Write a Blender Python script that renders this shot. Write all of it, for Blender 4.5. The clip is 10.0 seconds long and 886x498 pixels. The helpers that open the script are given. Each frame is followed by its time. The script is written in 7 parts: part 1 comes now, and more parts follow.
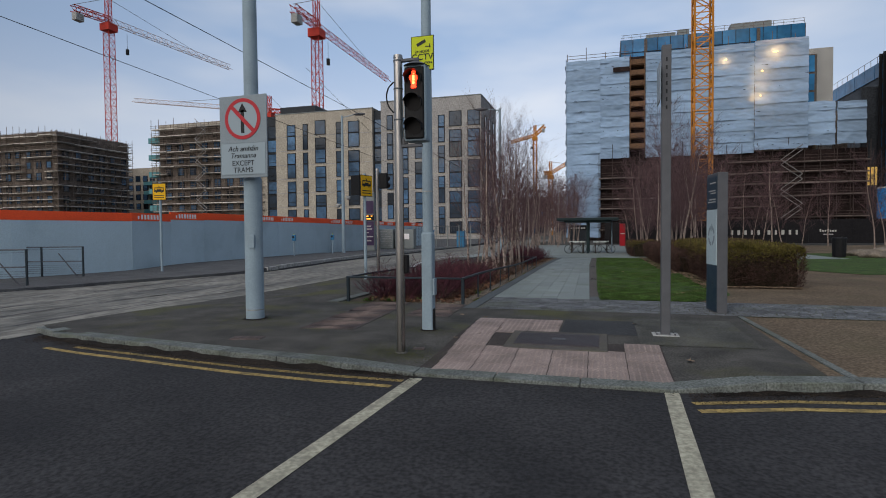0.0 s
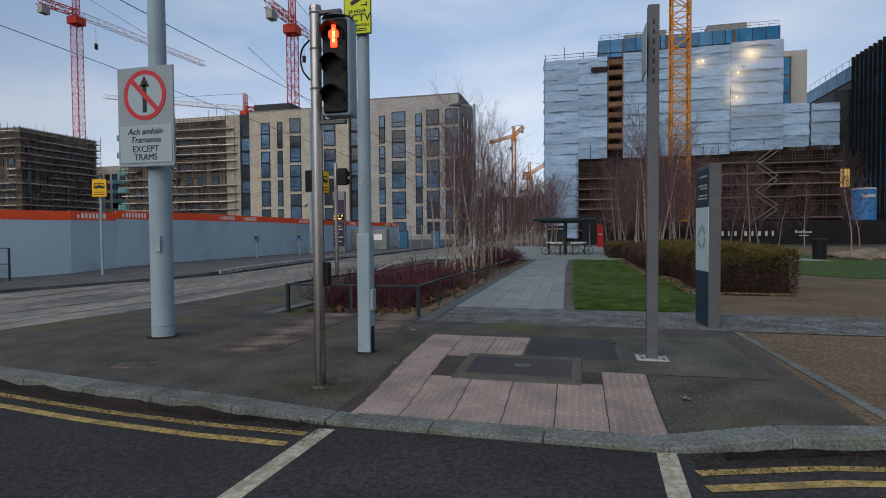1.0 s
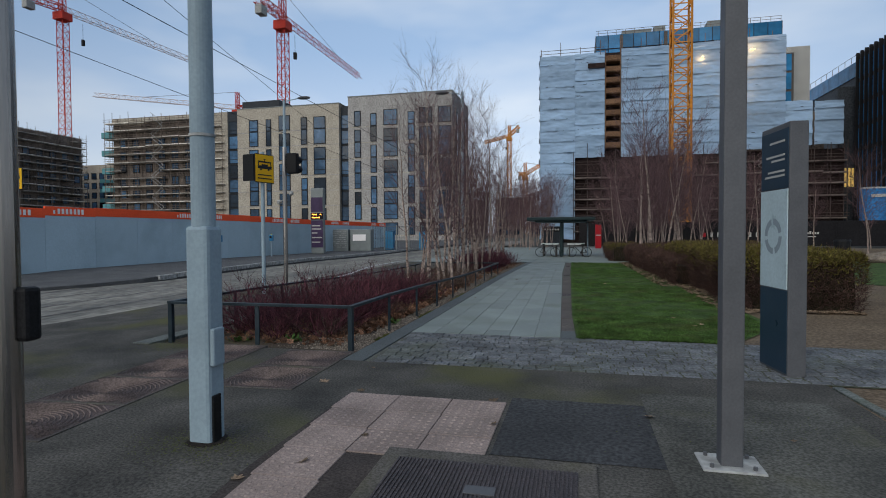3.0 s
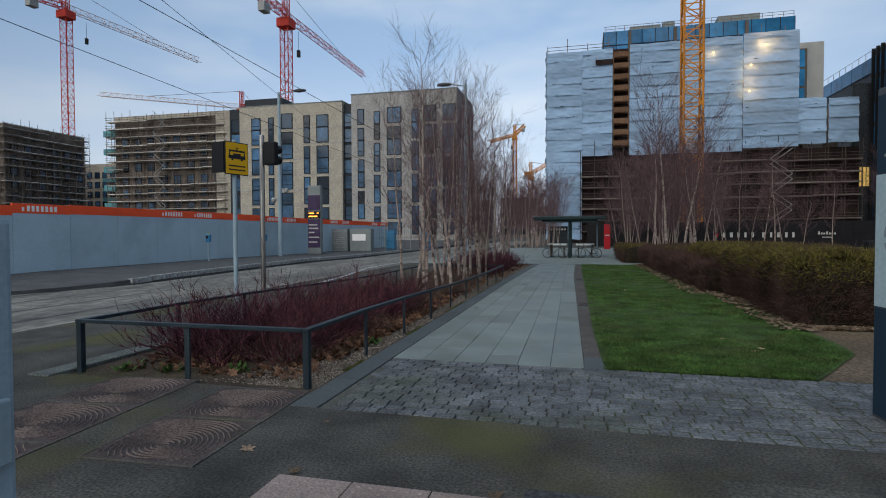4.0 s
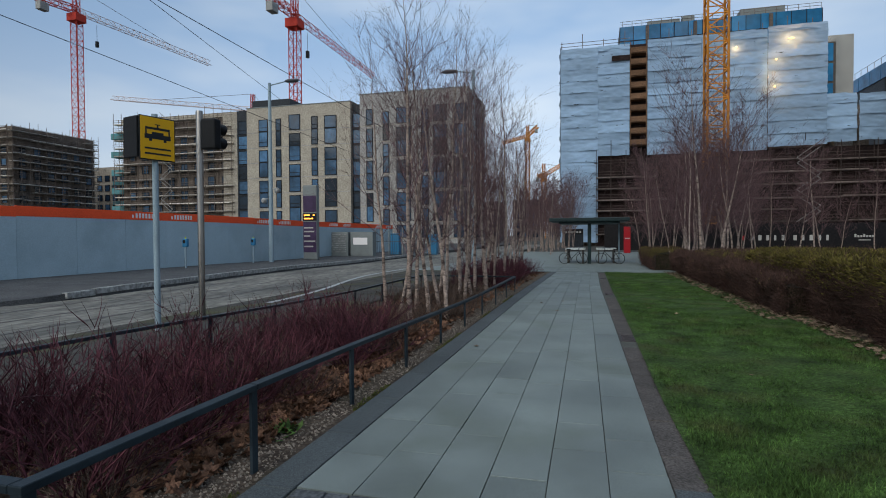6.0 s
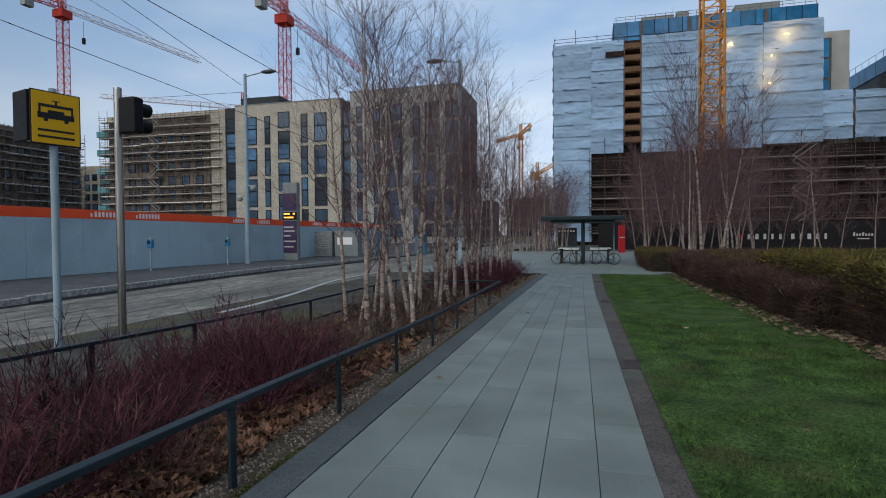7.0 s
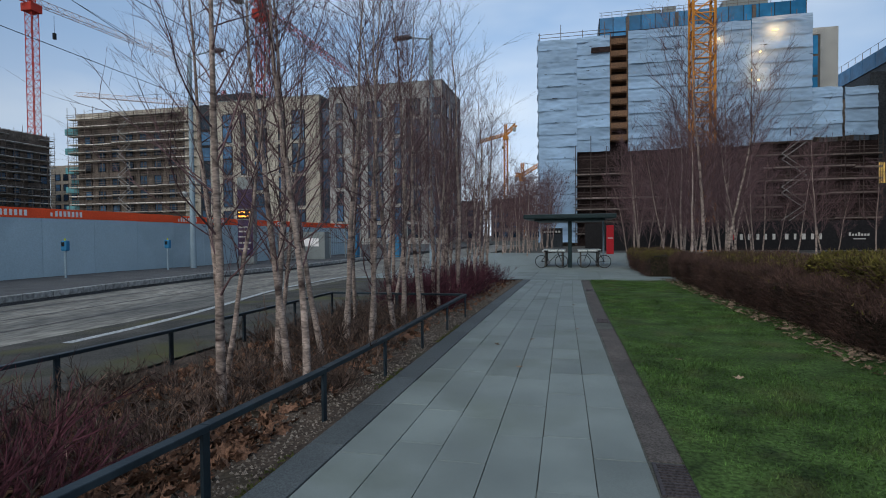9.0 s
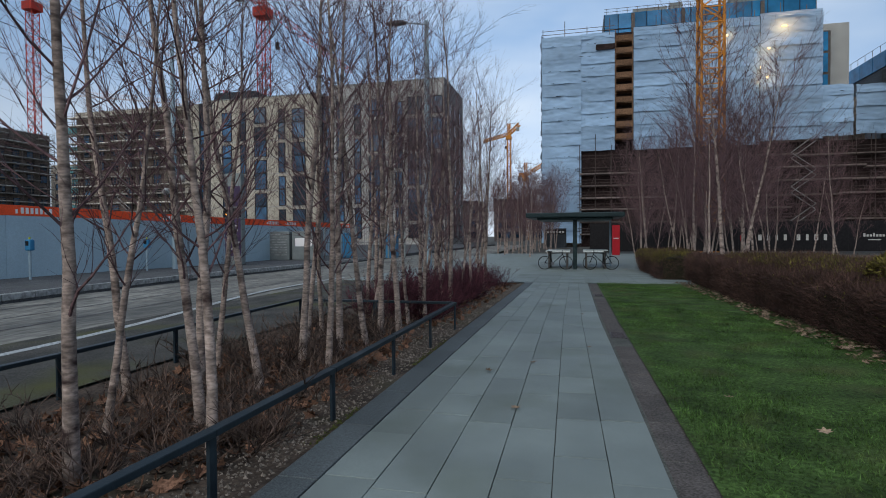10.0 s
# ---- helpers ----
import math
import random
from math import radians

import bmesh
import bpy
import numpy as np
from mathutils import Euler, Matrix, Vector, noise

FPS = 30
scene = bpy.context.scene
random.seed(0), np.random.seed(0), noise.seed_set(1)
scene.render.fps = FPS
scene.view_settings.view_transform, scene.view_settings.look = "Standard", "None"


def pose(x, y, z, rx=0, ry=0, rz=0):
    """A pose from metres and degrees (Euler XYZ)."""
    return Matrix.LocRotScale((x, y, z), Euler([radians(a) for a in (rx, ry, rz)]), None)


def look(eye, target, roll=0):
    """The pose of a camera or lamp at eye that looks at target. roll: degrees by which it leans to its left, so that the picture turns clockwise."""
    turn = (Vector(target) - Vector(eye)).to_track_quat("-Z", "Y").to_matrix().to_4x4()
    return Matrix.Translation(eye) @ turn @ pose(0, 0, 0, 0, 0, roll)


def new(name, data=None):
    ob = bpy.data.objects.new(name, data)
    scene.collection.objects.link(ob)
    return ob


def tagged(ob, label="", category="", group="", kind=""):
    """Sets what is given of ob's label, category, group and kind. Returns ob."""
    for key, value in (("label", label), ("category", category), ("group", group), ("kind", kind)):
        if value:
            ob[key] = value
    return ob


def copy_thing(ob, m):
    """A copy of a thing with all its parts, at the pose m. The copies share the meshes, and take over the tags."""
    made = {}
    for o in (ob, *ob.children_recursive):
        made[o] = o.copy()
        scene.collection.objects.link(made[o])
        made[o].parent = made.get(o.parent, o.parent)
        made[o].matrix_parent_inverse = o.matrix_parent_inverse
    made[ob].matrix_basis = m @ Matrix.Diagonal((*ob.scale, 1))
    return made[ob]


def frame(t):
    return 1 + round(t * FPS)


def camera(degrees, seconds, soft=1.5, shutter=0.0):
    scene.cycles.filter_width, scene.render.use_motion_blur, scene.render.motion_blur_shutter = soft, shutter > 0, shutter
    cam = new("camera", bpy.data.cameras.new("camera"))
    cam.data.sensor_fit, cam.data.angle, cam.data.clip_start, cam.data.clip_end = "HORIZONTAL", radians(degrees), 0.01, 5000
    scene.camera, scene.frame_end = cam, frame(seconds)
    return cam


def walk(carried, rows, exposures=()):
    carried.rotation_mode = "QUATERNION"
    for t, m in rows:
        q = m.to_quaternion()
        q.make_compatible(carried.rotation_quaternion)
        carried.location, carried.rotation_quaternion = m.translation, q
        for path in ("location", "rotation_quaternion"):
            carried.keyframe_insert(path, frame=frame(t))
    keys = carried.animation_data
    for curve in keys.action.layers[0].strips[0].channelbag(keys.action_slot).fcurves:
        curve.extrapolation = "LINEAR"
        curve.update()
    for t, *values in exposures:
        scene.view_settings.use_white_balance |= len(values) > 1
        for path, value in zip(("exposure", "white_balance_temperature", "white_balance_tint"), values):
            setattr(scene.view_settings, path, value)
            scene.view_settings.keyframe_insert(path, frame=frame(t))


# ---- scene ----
cam = camera(76.8, 10.0, soft=1.0)
PATH = [
    (0, (0.243, 0.103, 1.626), (-0.309, 2.024, 1.564), -0.5),
    (0.5, (0.271, 0.94, 1.634), (-0.28, 2.861, 1.572), -0.4),
    (1, (0.299, 1.828, 1.626), (-0.183, 3.768, 1.565), -0.4),
    (1.5, (0.3, 2.667, 1.628), (-0.182, 4.607, 1.565), -0.2),
    (2, (0.323, 3.56, 1.605), (-0.134, 5.506, 1.548), -0.4),
    (2.5, (0.205, 4.411, 1.592), (-0.265, 6.353, 1.533), -0.3),
    (2.7, (0.197, 4.746, 1.568), (-0.271, 6.689, 1.51), -0.3),
    (4, (-0.09, 7.152, 1.548), (-0.576, 9.091, 1.49), -0.2),
    (4.5, (-0.249, 8.052, 1.604), (-0.769, 9.983, 1.544), -0.2),
    (5, (-0.327, 8.937, 1.558), (-0.846, 10.867, 1.505), -0.4),
    (5.5, (-0.461, 9.761, 1.567), (-0.991, 11.689, 1.514), -0.3),
    (6.8, (-0.57, 11.947, 1.602), (-1.091, 13.878, 1.564), -0.4),
    (7, (-0.561, 12.335, 1.605), (-1.07, 14.268, 1.554), -0.4),
    (7.5, (-0.637, 13.209, 1.632), (-1.139, 15.143, 1.578), -0.4),
    (8, (-0.558, 14.022, 1.587), (-1.038, 15.962, 1.538), -0.5),
    (8.5, (-0.691, 14.938, 1.606), (-1.149, 16.884, 1.555), -0.4),
    (9, (-0.695, 15.798, 1.554), (-1.156, 17.745, 1.507), -0.5),
    (9.5, (-0.82, 16.689, 1.546), (-1.284, 18.634, 1.498), -0.4),
    (10, (-0.797, 17.492, 1.503), (-1.269, 19.436, 1.458), -0.4),
]
walk(cam, [(t, look(eye, target, roll)) for t, eye, target, roll in PATH],
     exposures=((0.0, 0.0, 6600, 10), (1.0, 0.02, 6500, 9), (4.0, 0.04, 6250, 5), (5.5, 0.04, 6200, 4), (8.0, 0.03, 6150, 5), (10.0, 0.04, 6050, 5)))

# ---- world and light ----
world = bpy.data.worlds.new("dusk_sky")
scene.world = world
world.use_nodes = True
wn, wl = world.node_tree.nodes, world.node_tree.links
wn.clear()
w_out = wn.new("ShaderNodeOutputWorld")
w_bg = wn.new("ShaderNodeBackground")
w_sky = wn.new("ShaderNodeTexSky")
w_sky.sky_type = 'NISHITA'
w_sky.sun_disc = False
w_sky.sun_elevation = radians(28)
w_sky.sun_rotation = radians(194)
w_bg.inputs["Strength"].default_value = 0.12
wl.new(w_sky.outputs["Color"], w_bg.inputs["Color"])
w_co = wn.new("ShaderNodeTexCoord")
w_sep = wn.new("ShaderNodeSeparateXYZ")
wl.new(w_co.outputs["Generated"], w_sep.inputs[0])
w_ramp = wn.new("ShaderNodeValToRGB")
w_ramp.color_ramp.elements[0].position = 0.0
w_ramp.color_ramp.elements[0].color = (0.76, 0.80, 0.91, 1)
w_ramp.color_ramp.elements[1].position = 0.75
w_ramp.color_ramp.elements[1].color = (0.25, 0.38, 0.60, 1)
w_mid = w_ramp.color_ramp.elements.new(0.3)
w_mid.color = (0.36, 0.49, 0.715, 1)
wl.new(w_sep.outputs["Z"], w_ramp.inputs["Fac"])
w_map = wn.new("ShaderNodeMapping")
w_map.inputs["Scale"].default_value = (1.6, 1.6, 5.0)
wl.new(w_co.outputs["Generated"], w_map.inputs["Vector"])
w_noise = wn.new("ShaderNodeTexNoise")
w_noise.inputs["Scale"].default_value = 1.3
w_noise.inputs["Detail"].default_value = 4
w_noise.inputs["Roughness"].default_value = 0.5
wl.new(w_map.outputs["Vector"], w_noise.inputs["Vector"])
w_cl = wn.new("ShaderNodeMapRange")
w_cl.inputs["From Min"].default_value = 0.42
w_cl.inputs["From Max"].default_value = 0.75
wl.new(w_noise.outputs["Fac"], w_cl.inputs["Value"])
w_cloud = wn.new("ShaderNodeMix")
w_cloud.data_type = 'RGBA'
w_cloud.inputs["B"].default_value = (0.76, 0.79, 0.86, 1)
wl.new(w_cl.outputs["Result"], w_cloud.inputs["Factor"])
wl.new(w_ramp.outputs["Color"], w_cloud.inputs["A"])
# the western glow ahead fades towards the sides
w_dot = wn.new("ShaderNodeVectorMath")
w_dot.operation = 'DOT_PRODUCT'
w_dot.inputs[1].default_value = (-0.12, 0.99, 0.0)
wl.new(w_co.outputs["Generated"], w_dot.inputs[0])
w_glow = wn.new("ShaderNodeMapRange")
w_glow.inputs["From Min"].default_value, w_glow.inputs["From Max"].default_value = 0.60, 1.0
w_glow.inputs["To Min"].default_value, w_glow.inputs["To Max"].default_value = 0.70, 1.09
wl.new(w_dot.outputs["Value"], w_glow.inputs["Value"])
w_str = wn.new("ShaderNodeMath")
w_str.operation = 'MULTIPLY'
w_str.inputs[1].default_value = 1.04
wl.new(w_glow.outputs["Result"], w_str.inputs[0])
w_bg2 = wn.new("ShaderNodeBackground")
wl.new(w_str.outputs["Value"], w_bg2.inputs["Strength"])
wl.new(w_cloud.outputs["Result"], w_bg2.inputs["Color"])
w_mix = wn.new("ShaderNodeMixShader")
w_mix.inputs[0].default_value = 0.85
wl.new(w_bg.outputs[0], w_mix.inputs[1])
wl.new(w_bg2.outputs[0], w_mix.inputs[2])
wl.new(w_mix.outputs[0], w_out.inputs["Surface"])

sun = new("sun", bpy.data.lights.new("sun", 'SUN'))
sun.data.energy, sun.data.angle, sun.data.color = 1.85, radians(60), (1.0, 0.94, 0.86)
sun.matrix_world = look((0, 0, 0), (0.25, 1.0, -0.75))


# ---- materials ----
def surf(name, base, vary=0.35, scale=2.0, fine=40.0, rough=0.8, bump=0.3, metal=0.0, stain=None, stain_amount=0.5,
         stain_scale=0.6, objvar=0.0, islandvar=0.0, stretch=(1, 1, 1), spec=0.13, grain=0.7):
    m = bpy.data.materials.new(name)
    m.use_nodes = True
    n, l = m.node_tree.nodes, m.node_tree.links
    b = n["Principled BSDF"]
    b.inputs["Roughness"].default_value = rough
    b.inputs["Metallic"].default_value = metal
    b.inputs["Specular IOR Level"].default_value = spec
    geo = n.new("ShaderNodeNewGeometry")
    mp = n.new("ShaderNodeMapping")
    mp.inputs["Scale"].default_value = stretch
    l.new(geo.outputs["Position"], mp.inputs["Vector"])

    def noise_tex(sc, detail=3):
        t = n.new("ShaderNodeTexNoise")
        t.inputs["Scale"].default_value = sc
        t.inputs["Detail"].default_value = detail
        l.new(mp.outputs["Vector"], t.inputs["Vector"])
        return t

    def mix(kind, fac, a, c):
        q = n.new("ShaderNodeMix")
        q.data_type, q.blend_type = 'RGBA', kind
        for key, v in (("Factor", fac), ("A", a), ("B", c)):
            if hasattr(v, "is_output"):
                l.new(v, q.inputs[key])
            else:
                q.inputs[key].default_value = v if key == "Factor" else (*v, 1)
        return q.outputs["Result"]

    def ranged(sock, a, c, lo, hi):
        q = n.new("ShaderNodeMapRange")
        for key, v in (("From Min", a), ("From Max", c), ("To Min", lo), ("To Max", hi)):
            q.inputs[key].default_value = v
        l.new(sock, q.inputs["Value"])
        return q.outputs["Result"]

    big, small = noise_tex(scale, 4), noise_tex(fine, 4)
    dark, light = [c * (1 - vary) for c in base], [min(c * (1 + vary), 0.95) for c in base]
    col = mix('MIX', ranged(big.outputs["Fac"], 0.3, 0.7, 0, 1), dark, light)
    col = mix('MULTIPLY', grain, col, mix('MIX', ranged(small.outputs["Fac"], 0.36, 0.64, 0, 1), (0.5, 0.5, 0.5), (1.48, 1.48, 1.48)))
    if stain:
        st = noise_tex(stain_scale, 5)
        col = mix('MIX', ranged(st.outputs["Fac"], 0.52, 0.72, 0, stain_amount), col, stain)
    if objvar:
        oi = n.new("ShaderNodeObjectInfo")
        hs = n.new("ShaderNodeHueSaturation")
        l.new(ranged(oi.outputs["Random"], 0, 1, 1 - objvar, 1 + objvar), hs.inputs["Value"])
        l.new(col, hs.inputs["Color"])
        col = hs.outputs["Color"]
    if islandvar:
        hs = n.new("ShaderNodeHueSaturation")
        l.new(ranged(geo.outputs["Random Per Island"], 0, 1, 1 - islandvar, 1 + islandvar), hs.inputs["Value"])
        l.new(col, hs.inputs["Color"])
        col = hs.outputs["Color"]
    l.new(col, b.inputs["Base Color"])
    l.new(ranged(big.outputs["Fac"], 0.3, 0.7, max(rough - 0.1, 0.03), min(rough + 0.08, 1)), b.inputs["Roughness"])
    if bump:
        bp = n.new("ShaderNodeBump")
        bp.inputs["Strength"].default_value = bump
        bp.inputs["Distance"].default_value = 0.01
        l.new(small.outputs["Fac"], bp.inputs["Height"])
        l.new(bp.outputs["Normal"], b.inputs["Normal"])
    return m


def plain(name, base, rough=0.5, metal=0.0, emit=None, power=0.0, spec=0.15):
    m = bpy.data.materials.new(name)
    m.use_nodes = True
    b = m.node_tree.nodes["Principled BSDF"]
    b.inputs["Base Color"].default_value = (*base, 1)
    b.inputs["Roughness"].default_value, b.inputs["Metallic"].default_value = rough, metal
    b.inputs["Specular IOR Level"].default_value = spec
    if emit:
        b.inputs["Emission Color"].default_value = (*emit, 1)
        b.inputs["Emission Strength"].default_value = power
    return m


M_ROAD = surf("road_asphalt", (0.038, 0.037, 0.038), 0.3, 0.7, 26, 0.9, 0.9, stain=(0.022, 0.022, 0.024), stain_amount=0.7, stain_scale=0.45, spec=0.12)
M_PAVE = surf("footway_asphalt", (0.070, 0.066, 0.059), 0.4, 1.6, 48, 0.92, 0.9, spec=0.12, stain=(0.092, 0.092, 0.032), stain_amount=0.85, stain_scale=0.6, grain=0.75)
M_PLATFORM = surf("platform_asphalt", (0.092, 0.092, 0.094), 0.25, 1.2, 30, 0.92, 0.8, stain=(0.12, 0.118, 0.11), stain_scale=0.4, spec=0.12)
M_PATCH = surf("patched_asphalt", (0.046, 0.047, 0.049), 0.25, 1.5, 30, 0.92, 0.8, spec=0.12)
M_OLDPATCH = surf("worn_grey_patch", (0.084, 0.082, 0.072), 0.35, 1.6, 44, 0.92, 0.9, stain=(0.105, 0.102, 0.048), stain_scale=1.0, grain=0.75)
M_MOSS = surf("moss", (0.080, 0.088, 0.026), 0.4, 9, 60, 0.95, 0.8)
M_TRAM = surf("tramway_setts", (0.185, 0.174, 0.150), 0.4, 0.9, 7, 0.75, 0.6, stain=(0.06, 0.06, 0.058), stain_amount=0.7, stain_scale=0.4, stretch=(1, 0.3, 1), spec=0.15)
M_GROUND = surf("open_ground", (0.09, 0.085, 0.075), 0.3, 0.2, 4, 0.9, 0.2)
M_DIRT = surf("brown_grit", (0.135, 0.100, 0.068), 0.25, 0.6, 24, 0.95, 0.8, stain=(0.085, 0.078, 0.045), stain_scale=0.35, spec=0.1)
M_LAWN = surf("lawn_soil", (0.048, 0.080, 0.021), 0.5, 2.2, 26, 0.95, 0.9, grain=0.9, stain=(0.072, 0.072, 0.031), stain_amount=0.6, stain_scale=1.3)
M_BLADE = surf("grass_blade", (0.057, 0.103, 0.025), 0.5, 2.2, 16, 0.8, 0.0, islandvar=0.55, stain=(0.095, 0.09, 0.038), stain_amount=0.65, stain_scale=1.3)
M_SOIL = surf("bed_soil", (0.074, 0.055, 0.042), 0.4, 2.0, 28, 0.95, 0.9, stain=(0.058, 0.058, 0.028), stain_scale=1.2)
M_STONE = surf("bed_gravel", (0.165, 0.138, 0.112), 0.3, 3, 60, 0.85, 0.3, islandvar=0.5)
M_LEAF = surf("fallen_leaf", (0.150, 0.080, 0.050), 0.4, 4, 60, 0.85, 0.3, islandvar=0.55)
M_LEAFPALE = surf("pale_fallen_leaf", (0.19, 0.135, 0.09), 0.4, 4, 60, 0.85, 0.3, islandvar=0.5)
M_KERB = surf("granite_kerb", (0.125, 0.135, 0.124), 0.3, 3.0, 40, 0.75, 0.4, stain=(0.075, 0.085, 0.05), stain_amount=0.7, stain_scale=1.6, objvar=0.15)
M_TACT = surf("pink_tactile_concrete", (0.255, 0.200, 0.178), 0.22, 2.2, 60, 0.85, 0.4, stain=(0.165, 0.135, 0.12), stain_scale=1.4, objvar=0.10, grain=0.4)
# slightly paler than the tile, given to the raised blisters
M_TACTTOP = surf("pale_blister_top", (0.275, 0.217, 0.193), 0.25, 2.2, 60, 0.85, 0.2, grain=0.4)
M_SLAB = surf("grey_granite_slab", (0.188, 0.212, 0.198), 0.2, 1.2, 140, 0.58, 0.15, stain=(0.132, 0.150, 0.122), stain_amount=0.65, stain_scale=0.9, objvar=0.13, spec=0.2, grain=0.3)
M_JOINT = surf("dark_joint", (0.100, 0.100, 0.087), 0.3, 3, 60, 0.95, 0.3)
M_EDGE = surf("dark_edging_stone", (0.092, 0.102, 0.104), 0.15, 2, 120, 0.7, 0.15, objvar=0.1)
M_BRICK = surf("brown_drain_brick", (0.095, 0.082, 0.074), 0.25, 3, 60, 0.85, 0.4, objvar=0.1)
M_SETT = surf("grey_setts", (0.128, 0.133, 0.140), 0.35, 2.0, 36, 0.75, 0.6, stain=(0.085, 0.095, 0.05), stain_amount=0.6, stain_scale=0.8, objvar=0.22, islandvar=0.2)
M_YELLOW = surf("worn_yellow_paint", (0.33, 0.235, 0.085), 0.2, 3, 25, 0.8, 0.3, stain=(0.10, 0.085, 0.055), stain_amount=0.8, stain_scale=4)
M_WHITE = surf("worn_white_paint", (0.36, 0.34, 0.26), 0.12, 3, 25, 0.85, 0.3, stain=(0.17, 0.16, 0.13), stain_amount=0.6, stain_scale=5, grain=0.5)
M_GREYPOLE = surf("blue_grey_paint", (0.255, 0.325, 0.370), 0.08, 1.5, 40, 0.45, 0.05, stain=(0.2, 0.25, 0.28), stain_scale=2, grain=0.12)
M_STEEL = surf("brushed_stainless", (0.32, 0.30, 0.28), 0.1, 6, 90, 0.32, 0.05, metal=1.0, stretch=(1, 1, 0.05), grain=0.12)
M_GALV = surf("galvanised_grey", (0.100, 0.102, 0.110), 0.12, 4, 60, 0.55, 0.05, metal=0.15, grain=0.12)
M_BLACK = surf("black_plastic", (0.010, 0.010, 0.011), 0.2, 5, 60, 0.55, 0.05, spec=0.15)
M_RAILP = surf("slate_grey_rail_paint", (0.019, 0.028, 0.035), 0.25, 4, 60, 0.45, 0.1, stain=(0.05, 0.065, 0.075), stain_scale=3, grain=0.12)
M_SIGNGREY = surf("sign_grey_face", (0.235, 0.275, 0.30), 0.05, 2, 40, 0.5, 0.0, grain=0.12)
M_SIGNWHITE = plain("sign_white", (0.29, 0.35, 0.385), 0.5)
M_RED = plain("sign_red", (0.42, 0.035, 0.045), 0.5)
M_INK = plain("sign_ink", (0.02, 0.022, 0.025), 0.5)
M_LIME = plain("lime_sign", (0.50, 0.56, 0.02), 0.5)
M_AMBER = plain("amber_sign", (0.72, 0.40, 0.012), 0.5)
M_BLUESIGN = surf("deep_blue_enamel", (0.020, 0.040, 0.062), 0.1, 3, 40, 0.35, 0.0, grain=0.12)
M_PALEPANEL = surf("pale_map_panel", (0.43, 0.52, 0.54), 0.06, 3, 30, 0.35, 0.0, grain=0.12)
M_REDLAMP = plain("red_signal_lamp", (0.8, 0.05, 0.02), 0.4, 0, (1.0, 0.05, 0.015), 3.2)
M_REDCORE = plain("red_signal_core", (0.9, 0.4, 0.2), 0.4, 0, (1.0, 0.22, 0.06), 5.0)
M_LENS = plain("dark_lens", (0.008, 0.007, 0.007), 0.5, spec=0.1)
M_HOARD = surf("hoarding_grey_board", (0.405, 0.510, 0.565), 0.05, 0.6, 20, 0.6, 0.02, stain=(0.26, 0.34, 0.385), stain_scale=0.5, objvar=0.035, grain=0.12)
M_HBAND = surf("hoarding_red_band", (0.90, 0.105, 0.035), 0.06, 1, 20, 0.55, 0.0, objvar=0.05, grain=0.12)
M_HTEXT = plain("hoarding_white_mark", (0.85, 0.80, 0.78), 0.6)
M_BEIGE = surf("buff_brick", (0.375, 0.335, 0.275), 0.14, 0.5, 3.0, 0.9, 0.2, stain=(0.30, 0.26, 0.21), stain_scale=0.15, grain=0.45)
M_GREYBRICK = surf("grey_buff_brick", (0.315, 0.300, 0.285), 0.14, 0.5, 3.0, 0.9, 0.2, grain=0.45)
M_DARKCLAD = surf("dark_cladding", (0.030, 0.034, 0.040), 0.15, 0.4, 5, 0.5, 0.05)
# reflected sky is painted in as blue that varies from pane to pane
M_GLASS = surf("window_glass_sky_tone", (0.028, 0.064, 0.115), 0.5, 0.25, 1.2, 0.10, 0.0, objvar=0.9, spec=0.3, grain=0.3)
M_BLUEGLASS = surf("blue_curtain_glass", (0.022, 0.125, 0.27), 0.35, 0.2, 1.0, 0.08, 0.0, spec=0.2, objvar=0.35, grain=0.2)
M_FRAME = plain("dark_window_frame", (0.014, 0.017, 0.022), 0.5, spec=0.08)
M_SCAFBODY = surf("unfinished_wall", (0.145, 0.118, 0.098), 0.4, 0.4, 3, 0.95, 0.2, stain=(0.035, 0.030, 0.027), stain_amount=0.75, stain_scale=0.22)
M_SCAFTUBE = surf("scaffold_tube", (0.135, 0.105, 0.088), 0.4, 0.4, 6, 0.6, 0.0)
M_BOARD = surf("scaffold_board", (0.46, 0.42, 0.37), 0.3, 0.5, 6, 0.85, 0.0, objvar=0.45)
# darker versions of the scaffold tube and board, used below the sheeting
M_TUBEDARK = surf("dark_scaffold_tube", (0.060, 0.045, 0.040), 0.4, 0.4, 6, 0.7, 0.0)
M_BOARDDARK = surf("dark_scaffold_board", (0.135, 0.110, 0.098), 0.4, 0.3, 6, 0.9, 0.0, objvar=0.6)
M_BALC = plain("turquoise_balcony_glass", (0.10, 0.25, 0.27), 0.25)
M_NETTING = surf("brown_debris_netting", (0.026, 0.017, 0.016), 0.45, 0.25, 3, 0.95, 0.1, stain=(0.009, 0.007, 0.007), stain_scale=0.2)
M_CRANERED = surf("crane_red", (0.45, 0.045, 0.03), 0.15, 0.4, 4, 0.6, 0.0, grain=0.12)
M_CRANEWHITE = surf("crane_white", (0.55, 0.45, 0.44), 0.1, 0.4, 4, 0.6, 0.0, grain=0.12)
M_CRANEORANGE = surf("crane_orange", (0.52, 0.205, 0.03), 0.15, 0.4, 4, 0.55, 0.0, grain=0.12)
M_HBLACK = surf("black_hoarding", (0.010, 0.009, 0.010), 0.2, 0.5, 6, 0.5, 0.0)
M_CONC = surf("pale_concrete", (0.30, 0.30, 0.29), 0.15, 0.6, 8, 0.85, 0.1)
